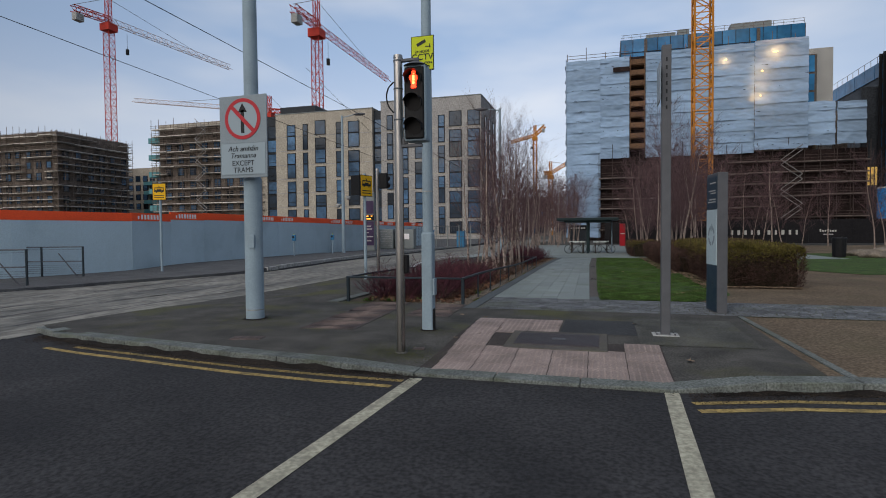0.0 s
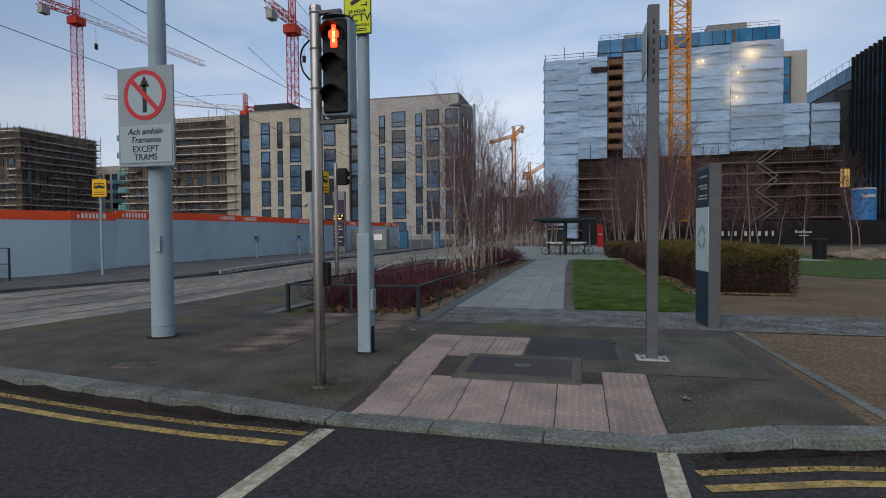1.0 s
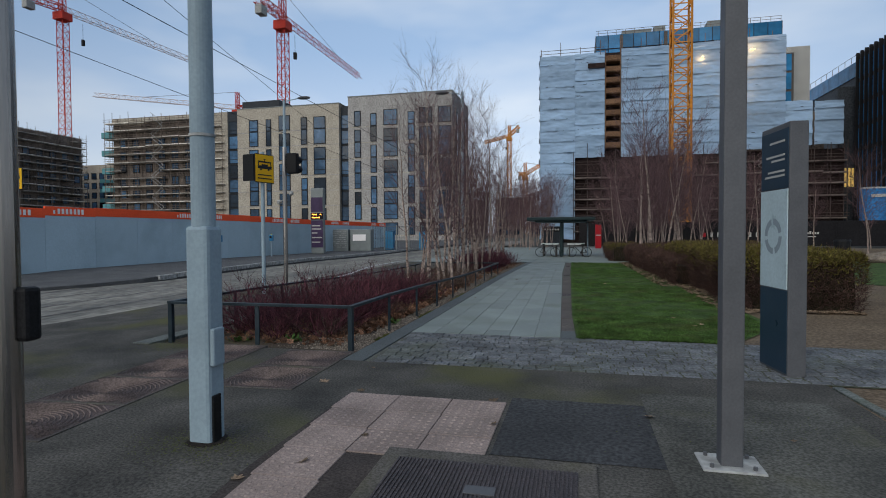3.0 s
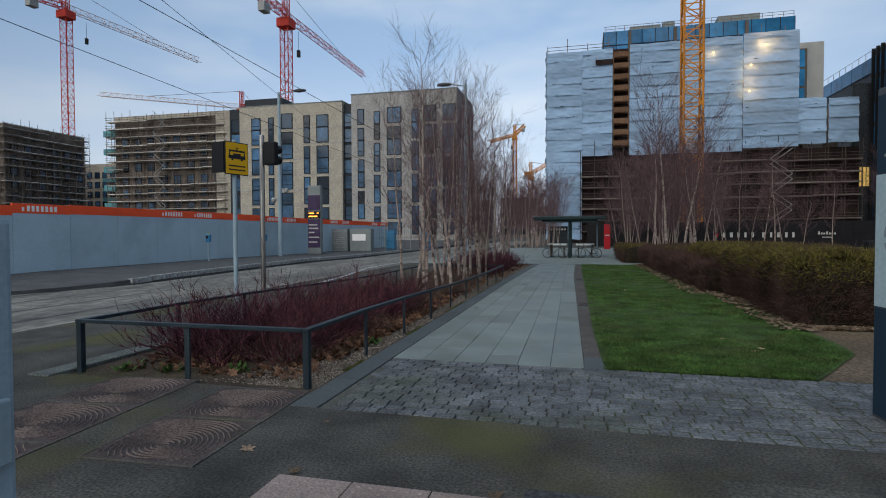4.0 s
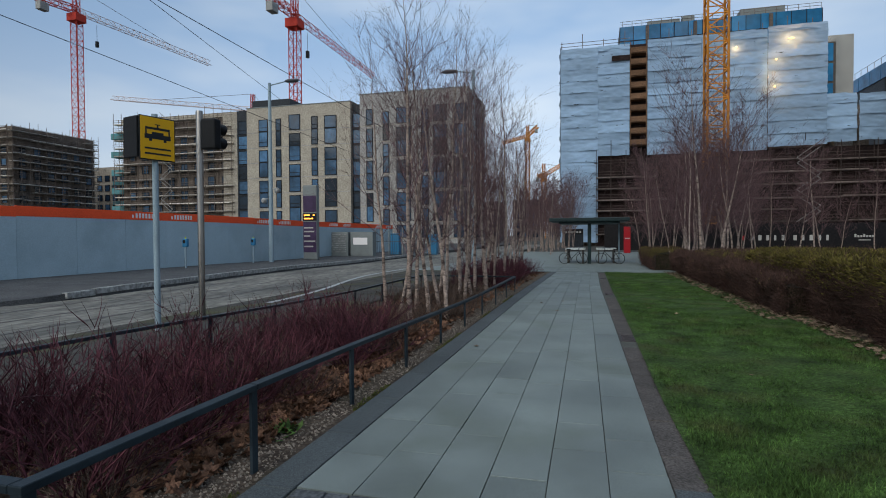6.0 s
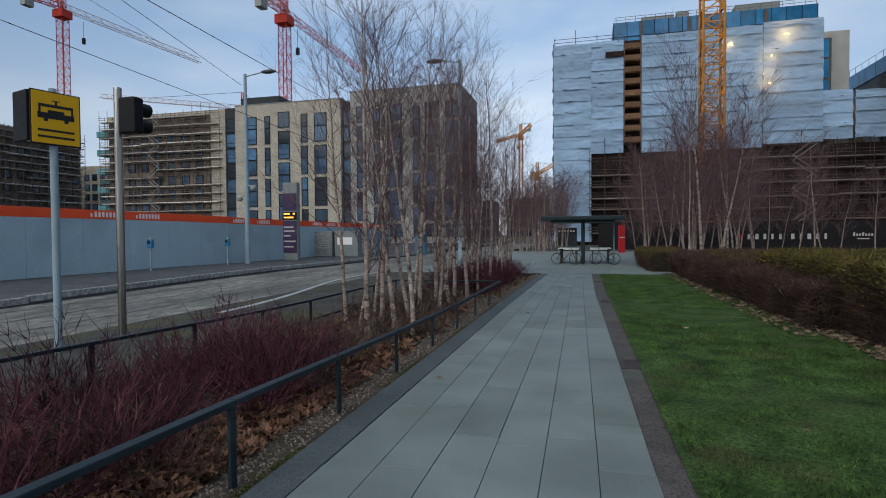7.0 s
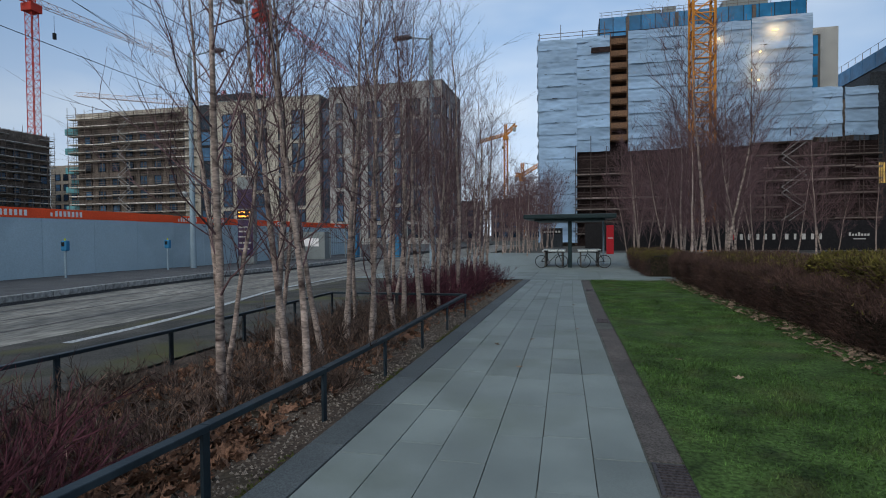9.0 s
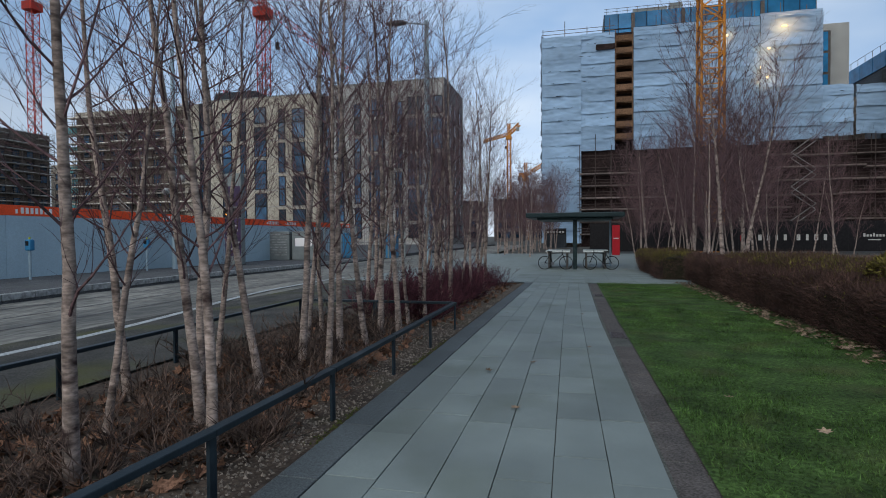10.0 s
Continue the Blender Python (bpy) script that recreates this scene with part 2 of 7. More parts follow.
M_COVER = surf("cast_iron_cover", (0.070, 0.060, 0.062), 0.2, 3, 60, 0.6, 0.3, metal=0.3)
M_COVERFRAME = surf("cover_concrete_surround", (0.090, 0.082, 0.074), 0.25, 2, 60, 0.85, 0.4, stain=(0.11, 0.105, 0.05), stain_scale=1.2)
M_RIB = surf("rusty_raised_rib", (0.122, 0.094, 0.086), 0.3, 2.0, 60, 0.8, 0.3)
M_HOIST = surf("hoist_timber", (0.15, 0.085, 0.05), 0.3, 0.5, 6, 0.85, 0.0, objvar=0.2)
M_FAN = surf("rusty_cover_plate", (0.076, 0.058, 0.054), 0.3, 2.0, 60, 0.75, 0.4, stain=(0.05, 0.05, 0.03), stain_scale=1.2)
M_BARK = surf("birch_bark", (0.29, 0.225, 0.19), 0.4, 3.5, 22, 0.85, 0.5, stain=(0.036, 0.022, 0.020), stain_amount=0.98, stain_scale=4.5, stretch=(1, 1, 2.4))
M_TWIG = surf("birch_twig", (0.112, 0.068, 0.070), 0.35, 2, 20, 0.85, 0.0, islandvar=0.4)
M_DOGWOOD = surf("red_dogwood_stem", (0.078, 0.027, 0.035), 0.55, 2, 20, 0.75, 0.0, islandvar=0.6)
M_BRANCH = surf("dry_brown_stem", (0.105, 0.072, 0.057), 0.5, 2, 20, 0.85, 0.0, islandvar=0.6)
M_HEDGEG = surf("olive_hedge_leaf", (0.105, 0.088, 0.022), 0.4, 2, 20, 0.8, 0.0, islandvar=0.5)
M_HEDGEB = surf("brown_hedge_twig", (0.072, 0.042, 0.034), 0.4, 2, 20, 0.9, 0.0, islandvar=0.5)
# near-black paints the shade inside a hedge
M_HEDGESHADE = surf("hedge_inner_shade", (0.022, 0.019, 0.011), 0.4, 5, 20, 0.95, 0.6)
M_ROOF = surf("dark_green_shelter_roof", (0.016, 0.028, 0.030), 0.2, 2, 20, 0.45, 0.0)
M_REDPANEL = plain("red_panel", (0.33, 0.015, 0.022), 0.5)
M_TABLE = surf("pale_counter", (0.62, 0.65, 0.62), 0.1, 2, 20, 0.5, 0.0)
M_TYRE = plain("tyre_rubber", (0.02, 0.02, 0.02), 0.8)
M_ROCK = surf("boulder", (0.17, 0.14, 0.11), 0.3, 2, 20, 0.9, 0.6)
M_WIRE = plain("cable_black", (0.03, 0.03, 0.035), 0.6)
M_BLUEBOX = surf("blue_banner", (0.03, 0.16, 0.38), 0.1, 0.5, 5, 0.5, 0.0)
M_WARM = plain("warm_work_lamp", (0.9, 0.7, 0.4), 0.4, 0, (1.0, 0.68, 0.30), 1.5)
M_YWIN = plain("lit_yellow_window", (0.5, 0.35, 0.1), 0.4, 0, (1.0, 0.62, 0.16), 0.45)
M_LED = plain("amber_led", (0.6, 0.2, 0.02), 0.4, 0, (1.0, 0.35, 0.05), 2.5)
M_PURPLE = surf("purple_poster", (0.055, 0.035, 0.075), 0.2, 2, 20, 0.4, 0.0, grain=0.12)
M_BLUEPLASTIC = plain("blue_validator_plastic", (0.05, 0.20, 0.36), 0.4)
M_GREYBLUE = surf("grey_cabinet", (0.20, 0.215, 0.21), 0.1, 2, 20, 0.6, 0.0, grain=0.12)
M_FAR = surf("far_facade", (0.16, 0.13, 0.125), 0.25, 0.1, 1, 0.9, 0.0)
# near-black: kerb silt with shade painted in, and the rings at pole feet
M_NEARBLACK = surf("near_black_rough", (0.017, 0.014, 0.012), 0.5, 3, 45, 0.85, 0.9)
M_PALELINE = surf("pale_grey_paint", (0.42, 0.43, 0.43), 0.15, 2, 20, 0.8, 0.2, stain=(0.22, 0.22, 0.21), stain_amount=0.6, stain_scale=2)
M_GUTTER = surf("wet_gutter_mulch", (0.040, 0.030, 0.023), 0.5, 3, 40, 0.9, 0.8, islandvar=0.7)
M_PINKBED = surf("tactile_mortar", (0.055, 0.046, 0.042), 0.25, 3, 60, 0.9, 0.3)
M_MOSSJOINT = surf("mossy_joint", (0.070, 0.073, 0.048), 0.4, 2, 40, 0.95, 0.4)
# darker version of the alloy stair, for the sheeted building
M_DIMSTAIR = surf("darker_alloy_stair", (0.20, 0.19, 0.185), 0.3, 1, 6, 0.7, 0.0)
M_STAIR = surf("pale_alloy_stair", (0.30, 0.29, 0.28), 0.3, 1, 6, 0.6, 0.0, grain=0.2)
M_MARK = plain("pale_bar", (0.42, 0.40, 0.37), 0.6)

# plastic wrap lets some light through
M_WRAP = surf("white_scaffold_sheet", (0.30, 0.425, 0.585), 0.10, 0.5, 2.5, 0.45, 0.5, stain=(0.235, 0.335, 0.475), stain_amount=0.6, stain_scale=0.6, objvar=0.17, stretch=(0.4, 1, 1.3), grain=0.15)
_n, _l = M_WRAP.node_tree.nodes, M_WRAP.node_tree.links
_tr, _mx = _n.new("ShaderNodeBsdfTranslucent"), _n.new("ShaderNodeMixShader")
_tr.inputs["Color"].default_value = (0.7, 0.7, 0.7, 1)
_mx.inputs[0].default_value = 0.2
_l.new(_n["Principled BSDF"].outputs[0], _mx.inputs[1])
_l.new(_tr.outputs[0], _mx.inputs[2])
_l.new(_mx.outputs[0], _n["Material Output"].inputs["Surface"])


# ---- building helpers ----
def box(bm, x0, x1, y0, y1, z0, z1, bevel=0.0):
    r = bmesh.ops.create_cube(bm, size=1.0)
    vs = r["verts"]
    for v in vs:
        v.co = Vector((x0 + (v.co.x + 0.5) * (x1 - x0), y0 + (v.co.y + 0.5) * (y1 - y0), z0 + (v.co.z + 0.5) * (z1 - z0)))
    if bevel:
        es = list({e for v in vs for e in v.link_edges})
        bmesh.ops.bevel(bm, geom=es, offset=bevel, segments=2, affect='EDGES', profile=0.5)
    return vs


def rod(bm, a, b, r0, r1=None, sides=12, caps=True):
    a, b = Vector(a), Vector(b)
    d = b - a
    m = Matrix.Translation((a + b) / 2) @ d.to_track_quat("Z", "Y").to_matrix().to_4x4()
    return bmesh.ops.create_cone(bm, cap_ends=caps, segments=sides, radius1=r0, radius2=r0 if r1 is None else r1, depth=d.length, matrix=m)["verts"]


def link(name, bm, material, smooth=False):
    me = bpy.data.meshes.new(name)
    bmesh.ops.recalc_face_normals(bm, faces=bm.faces)
    bm.to_mesh(me)
    bm.free()
    if smooth:
        me.polygons.foreach_set("use_smooth", [True] * len(me.polygons))
    me.materials.append(material)
    return me


def part(name, bm, material, parent, label="", smooth=False):
    ob = new(name, link(name, bm, material, smooth))
    ob.parent = parent
    return tagged(ob, label)


def piece(name, me, parent, x, y, z, rz=0.0, sx=1.0, sy=1.0, sz=1.0, rx=0.0, ry=0.0):
    ob = new(name, me)
    ob.parent = parent
    ob.matrix_basis = Matrix.LocRotScale((x, y, z), Euler((rx, ry, rz)), (sx, sy, sz))
    return ob


def thing(name, label, category, at=(0, 0, 0), rz=0.0, group="", kind=""):
    ob = new(name)
    ob.empty_display_size = 0.1
    ob.matrix_basis = pose(*at, 0, 0, rz)
    return tagged(ob, label, category, group, kind)


def structure(name, bm, material, label, category):
    return tagged(new(name, link(name, bm, material)), label, category, kind="structure")


def pydata(name, verts, faces, material):
    me = bpy.data.meshes.new(name)
    me.from_pydata(verts, [], faces)
    me.materials.append(material)
    return me


def ss(a, b, v):
    t = min(max((v - a) / (b - a), 0.0), 1.0)
    return t * t * (3 - 2 * t)


def level(x, y):
    """Height of the walking surface."""
    fall = -0.22 * ss(22, 46, y)
    tram = -0.15 * ss(-6.5, -9.8, x) * ss(7.5, 15, y)
    drop = -0.075 * ss(9.0, 6.9, y) * ss(-3.2, -2.1, x) * ss(2.0, 1.2, x)
    return min(fall, tram) + drop


def sheet(name, xs, y0f, y1f, ny, material, label, category, lift=0.0, levelf=level):
    """A ground sheet over columns xs, each from y0f(x) to y1f(x)."""
    verts, faces = [], []
    for x in xs:
        a, b = y0f(x), y1f(x)
        for j in range(ny + 1):
            y = a + (b - a) * j / ny
            verts.append((x, y, levelf(x, y) + lift))
    for i in range(len(xs) - 1):
        for j in range(ny):
            p = i * (ny + 1) + j
            faces.append((p, p + ny + 1, p + ny + 2, p + 1))
    return tagged(new(name, pydata(name, verts, faces, material)), label, category, kind="structure")


def text(body, size, material, parent, at, name="lettering", depth=0.002, rz=0.0, align='CENTER'):
    cu = bpy.data.curves.new(name, 'FONT')
    cu.body, cu.size, cu.align_x, cu.align_y, cu.extrude = body, size, align, 'CENTER', depth
    cu.materials.append(material)
    ob = new(name, cu)
    ob.parent = parent
    ob.matrix_basis = pose(*at, 90, 0, rz)
    return ob


def span(a, b, n):
    return [a + (b - a) * i / n for i in range(n + 1)]


# ---- ground ----
KX = [-9.6, -9.2, -8.8, -7.4, -6.4, -5.2, -4.2, -2.9, -2.3, -1.8, 1.1, 1.64, 2.2, 2.75, 3.2, 6.0, 40.0]
KY = [7.75, 7.5, 7.33, 7.0, 6.86, 6.68, 6.54, 6.44, 6.44, 6.42, 6.42, 6.58, 6.78, 6.86, 6.9, 7.05, 7.6]


def kerb_y(x):
    return float(np.interp(x, KX, KY))


def tram_z(y):
    return level(-10, y) - 0.085 * ss(12.5, 7.5, y) - 0.012


def tram_edge(y):
    return -9.35 - 0.03 * (y - 7)


ROAD_Z = -0.105
bm = bmesh.new()
bmesh.ops.create_grid(bm, x_segments=8, y_segments=8, size=1500, matrix=Matrix.Translation((0, 600, -0.42)))
structure("ground", bm, M_GROUND, "wide flat grey-brown open ground reaching the horizon", "ground")
bm = bmesh.new()
box(bm, -90, 90, -40, 7.9, ROAD_Z - 0.25, ROAD_Z)
structure("road", bm, M_ROAD, "dark worn asphalt road with painted lines", "road")
sheet("footway", span(-9.5, 2.62, 48), lambda x: kerb_y(x) + 0.1, lambda x: 12.1 if x < -2.45 else 11.64, 18, M_PAVE,
      "dark patched asphalt footway with mossy stains", "footway")
sheet("side_footway", span(-9.6, -5.75, 6), lambda x: 12.1, lambda x: 70.0, 60, M_PAVE,
      "dark asphalt footway beside the tramway", "footway", levelf=lambda x, y: level(x, y))
sheet("tramway", span(-18.5, -9.3, 10), lambda x: 7.0 if x > -12 else 7.6, lambda x: 120.0, 90, M_TRAM,
      "worn grey-brown cobbled tramway", "tramway", levelf=lambda x, y: tram_z(y))
bm = bmesh.new()
box(bm, -60, -12.0, 7.6, 13.5, -0.3, -0.115)
structure("tramway_mouth", bm, M_TRAM, "worn cobbled tramway crossing the road mouth", "tramway")
sheet("grit_area", span(2.6, 60, 40), lambda x: kerb_y(x) + 0.1 if x > 2.7 else 6.95, lambda x: 70.0, 60, M_DIRT,
      "brown gritty bare ground beside the path", "bare ground", lift=-0.012)
LAWN_Y, LAWN_X = (13.65, 16, 21, 28, 38.6), (0.19, 0.10, 0.03, -0.08, -0.17)
verts, faces = [], []
for j in range(51):
    y = 13.68 + (38.6 - 13.68) * j / 50
    x0, x1 = float(np.interp(y, LAWN_Y, LAWN_X)) - 0.03, min(3.3, 2.25 + (y - 13.6) / 1.6)
    for i in range(13):
        x = x0 + (x1 - x0) * i / 12
        verts.append((x, y, level(x, y) + 0.005))
    if j:
        p = 13 * (j - 1)
        faces += [(p + i, p + i + 1, p + i + 14, p + i + 13) for i in range(12)]
tagged(new("lawn", pydata("lawn", verts, faces, M_LAWN)), "short green lawn strip beside the path", "lawn", kind="structure")
sheet("far_lawn", span(5.6, 40, 20), lambda x: 22.5 + 0.1 * (x - 6) + 6 * ss(9, 5.6, x), lambda x: 46 + 0.1 * x, 30, M_LAWN,
      "wide green lawn with bare edges", "lawn", lift=0.004)
sheet("planting_bed", span(-5.75, -2.66, 10), lambda x: 12.1, lambda x: 37.4, 50, M_SOIL, "brown soil planting bed with gravel and leaves", "planting bed", lift=-0.03)
sheet("path_base", span(-2.66, 0.1, 4), lambda x: 11.6, lambda x: 37.6, 40, M_JOINT, "dark mortar bed under path slabs", "path bed", lift=-0.014)
sheet("sett_base", span(0.1, 12, 10), lambda x: 11.6, lambda x: 13.7, 2, M_MOSSJOINT, "mossy mortar bed under granite setts", "path bed", lift=-0.003)
sheet("grit_corner", span(2.0, 2.7, 4), lambda x: 13.66, lambda x: 15.2, 4, M_DIRT, "brown gritty bare ground at the lawn corner", "bare ground", lift=-0.008)
sheet("plaza", span(-9.6, 14, 20), lambda x: 37.4, lambda x: 72.0, 30, M_SLAB, "pale grey paved plaza", "plaza", lift=0.01)

# tram platform and far footway
PY = [9.0, 12.7, 16, 19, 22.5, 27, 31, 37.6, 48, 120]
PX = [-19.5, -17.5, -16.8, -15.8, -14.7, -15.0, -15.4, -15.6, -15.7, -15.8]


def plat_x(y):
    return float(np.interp(y, PY, PX))


verts, faces = [], []
ys = span(9, 120, 111)
for y in ys:
    e, z = plat_x(y), level(-10, y) + 0.03 + 0.14 * ss(20, 25, y) + 0.06
    verts += [(-60, y, z), (e, y, z), (e, y, z - 0.4)]
for i in range(len(ys) - 1):
    p = 3 * i
    faces += [(p, p + 1, p + 4, p + 3), (p + 1, p + 2, p + 5, p + 4)]
tagged(new("tram_platform", pydata("tram_platform", verts, faces, M_PLATFORM)), "dark asphalt tram platform with a raised edge", "platform", kind="structure")


def plat_z(y):
    return level(-10, y) + 0.09 + 0.14 * ss(20, 25, y)


edge = thing("platform_edge", "pale concrete platform edge stones", "kerb", kind="structure")
bm = bmesh.new()
box(bm, -0.16, 0.02, -0.49, 0.49, -0.16, 0.012, 0.012)
me = link("edge_stone", bm, M_CONC)
for k in range(42):
    y = 23.2 + k
    a = math.atan2(plat_x(y + 0.5) - plat_x(y - 0.5), 1.0)
    piece("edge_stone", me, edge, plat_x(y), y, plat_z(y), -a)

# tram rails let into the setts
rails = thing("tram_rails", "flush steel tram rails set in cobbles", "tram rail", kind="structure")
for off in (1.5, 2.93, 4.4, 5.83):
    verts, faces = [], []
    ys = span(8, 118, 55)
    for y in ys:
        x, z = tram_edge(y) - off + 0.35, tram_z(y) + 0.006
        verts += [(x - 0.035, y, z), (x + 0.035, y, z)]
    for i in range(55):
        faces.append((2 * i, 2 * i + 1, 2 * i + 3, 2 * i + 2))
    ob = new("rail", pydata("rail", verts, faces, M_COVER))
    ob.parent = rails


# ---- road markings ----
def stripe(name, pts, w, material, label, z=ROAD_Z + 0.005):
    verts, faces = [], []
    for i, (x, y) in enumerate(pts):
        a, b = pts[max(i - 1, 0)], pts[min(i + 1, len(pts) - 1)]
        d = Vector((b[0] - a[0], b[1] - a[1])).normalized()
        verts += [(x - d.y * w / 2, y + d.x * w / 2, z), (x + d.y * w / 2, y - d.x * w / 2, z)]
    for i in range(len(pts) - 1):
        faces.append((2 * i, 2 * i + 1, 2 * i + 3, 2 * i + 2))
    return tagged(new(name, pydata(name, verts, faces, material)), label, "road marking", kind="structure")


stripe("yellow_line_outer", [(x, kerb_y(x) - 0.52) for x in span(-8.0, -2.05, 14)], 0.1, M_YELLOW, "worn double yellow line beside the kerb")
stripe("yellow_line_inner", [(x, kerb_y(x) - 0.27) for x in span(-7.6, -2.0, 14)], 0.09, M_YELLOW, "worn yellow line half buried in grit")
stripe("yellow_line_outer_east", [(x, kerb_y(x) - 0.6) for x in span(1.12, 14, 14)], 0.1, M_YELLOW, "worn double yellow line beside the kerb")
stripe("yellow_line_inner_east", [(x, kerb_y(x) - 0.35) for x in span(1.1, 14, 14)], 0.09, M_YELLOW, "worn yellow line half buried in grit")
stripe("crossing_line_west", [(-1.88, 6.31), (-2.02, 3.1), (-2.2, -1.0)], 0.16, M_WHITE, "worn white crossing line on asphalt")
stripe("crossing_line_east", [(0.94, 6.5), (0.86, 4.0), (0.72, -1.0)], 0.15, M_WHITE, "worn white crossing line on asphalt")
stripe("tram_stop_line", [(-9.4, 7.05), (-14, 7.6)], 0.2, M_WHITE, "pale painted line at the tramway mouth")

# gutter grit
random.seed(11)
verts, faces = [], []
for k in range(26000):
    x = random.uniform(-9.0, 9.0)
    if -1.9 < x < 1.1 and random.random() < 0.93:
        continue
    away = abs(random.gauss(0, 0.19))
    y = kerb_y(x) - 0.025 - away
    heap = 0.03 * math.exp(-away / 0.06) * random.random()
    s, a, p = random.uniform(0.003, 0.012), random.uniform(0, 6.3), len(verts)
    for q in range(3):
        verts.append((x + s * math.cos(a + q * 2.1), y + s * math.sin(a + q * 2.1), ROAD_Z + 0.004 + heap + 0.008 * random.random()))
    verts.append((x, y, ROAD_Z + 0.006 + heap + s * 0.45))
    faces += [(p, p + 1, p + 3), (p + 1, p + 2, p + 3), (p + 2, p, p + 3)]
tagged(new("gutter_grit", pydata("gutter_grit", verts, faces, M_GUTTER)), "dark wet grit and leaf scraps along the gutter", "grit", kind="stuff")

# silt banked against the kerb, its black also painting the kerb face's shade
rs = random.Random(17)
for name, xa, xb in (("gutter_silt_west", -9.0, -2.15), ("gutter_silt_east", 1.35, 14.0)):
    verts, faces = [], []
    xs = span(xa, xb, int((xb - xa) / 0.06))
    for i, x in enumerate(xs):
        up = 0.055 * min(1.0, 6 * min(i, len(xs) - 1 - i) / len(xs)) * (0.8 + 0.6 * noise.noise(Vector((x * 2.3, 0, 4)))) + rs.uniform(0, 0.012)
        out = 0.10 + 0.06 * noise.noise(Vector((x * 1.7, 3, 0))) + rs.uniform(-0.012, 0.012)
        y = kerb_y(x) - 0.024
        verts += [(x, y + 0.02, ROAD_Z + up + 0.004), (x, y - 0.012, ROAD_Z + up), (x, y - out * 0.45, ROAD_Z + up * 0.3 + 0.004), (x, y - out, ROAD_Z + 0.001)]
        if i:
            p = 4 * (i - 1)
            faces += [(p + q, p + q + 4, p + q + 5, p + q + 1) for q in range(3)]
    tagged(new(name, pydata(name, verts, faces, M_NEARBLACK)), "black wet silt with the shade of the kerb face painted in", "silt", kind="stuff")

# ---- kerb ----
kerb = thing("kerb", "worn grey granite kerb stones, dropped at the crossing", "kerb", kind="structure")
bm = bmesh.new()
box(bm, -0.483, 0.483, 0, 0.29, -0.3, 0.0, 0.014)
me_kerb = link("kerb_stone", bm, M_KERB)
x = -9.55
while x < 16:
    dx = 0.97
    y0, y1 = kerb_y(x), kerb_y(x + dx)
    z0, z1 = level(x, y0 + 0.2), level(x + dx, y1 + 0.2)
    if x < -8.6:
        z0, z1 = z0 - 0.03, z1
    ang = math.atan2(y1 - y0, dx)
    dx = 0.97 * math.cos(ang)
    piece("kerb_stone", me_kerb, kerb, x + dx / 2, (y0 + y1) / 2 - 0.02, (z0 + z1) / 2 + 0.012, ang, ry=-math.atan2(z1 - z0, 0.97))
    x += dx

# ---- tactile paving ----
def blister_tile(w, d):
    bm = bmesh.new()
    box(bm, -w / 2, w / 2, -d / 2, d / 2, -0.05, 0.0, 0.004)
    for i in range(6):
        for j in range(6):
            bmesh.ops.create_cone(bm, cap_ends=True, segments=8, radius1=0.017, radius2=0.011, depth=0.005,
                                  matrix=Matrix.Translation(((i - 2.5) * w / 6.4, (j - 2.5) * d / 6.4, 0.0025)))
    for f in bm.faces:
        f.material_index = 1 if f.calc_center_median().z > 0.002 else 0
    me = link("tactile_tile", bm, M_TACT)
    me.materials.append(M_TACTTOP)
    return me


tact = thing("tactile_paving", "pink blister tactile paving in an L shape at the crossing", "paving", kind="structure")
TD = 0.462
me_tile = blister_tile(0.47, TD - 0.008)
sheet("tactile_bed", span(-1.98, 1.02, 8), lambda x: 6.64, lambda x: 8.46, 8, M_PINKBED, "mortar bed under tactile paving", "paving bed", lift=0.003)
sheet("tactile_bed_north", span(-1.98, -0.47, 4), lambda x: 8.46, lambda x: 10.3, 6, M_PINKBED, "mortar bed under tactile paving", "paving bed", lift=0.003)
for r in range(8):
    y = 6.63 + TD * (r + 0.5)
    xl = -1.80 - 0.05 * (y - 6.63)
    xr, n = (1.0, 6) if r < 4 else (-0.45, 3)
    w = (xr - xl) / n
    for c in range(n):
        x = xl + w * (c + 0.5)
        if r in (3, 4) and -1.12 < x + w / 2 - 0.12 and x - w / 2 < 0.15:
            continue
        z = level(x, y) + 0.012
        piece("tactile_tile", me_tile, tact, x, y, z + random.uniform(-0.001, 0.001), sx=(w - 0.008) / 0.47,
              rx=math.atan2(level(x, y + 0.2) - level(x, y - 0.2), 0.4), ry=random.uniform(-0.003, 0.003))

# access cover in its concrete surround
cover = thing("access_cover", "ribbed iron access cover in a mossy concrete surround", "access cover", at=(-0.42, 8.5, level(-0.42, 8.5)))
tilt = math.atan2(level(-0.42, 9.0) - level(-0.42, 8.0), 1.0)
bm = bmesh.new()
box(bm, -0.72, 0.72, -0.56, 0.56, -0.06, 0.016, 0.01)
ob = part("surround", bm, M_COVERFRAME, cover)
ob.rotation_euler.x = tilt
bm = bmesh.new()
box(bm, -0.6, 0.6, -0.36, 0.40, 0.0, 0.022, 0.004)
ob = part("plate", bm, M_COVER, cover)
ob.rotation_euler.x = tilt
bm = bmesh.new()
for k in range(46):
    x = -0.585 + k * 0.026
    box(bm, x - 0.006, x + 0.006, -0.35, 0.39, 0.02, 0.029)
ob = part("ribbing", bm, M_COVER, cover)
ob["kind"] = "stuff"
ob.rotation_euler.x = tilt
bm = bmesh.new()
box(bm, -0.07, 0.12, -0.02, 0.08, 0.02, 0.032, 0.003)
ob = part("badge", bm, M_GALV, cover, "small worn steel badge plate")
ob.rotation_euler.x = tilt

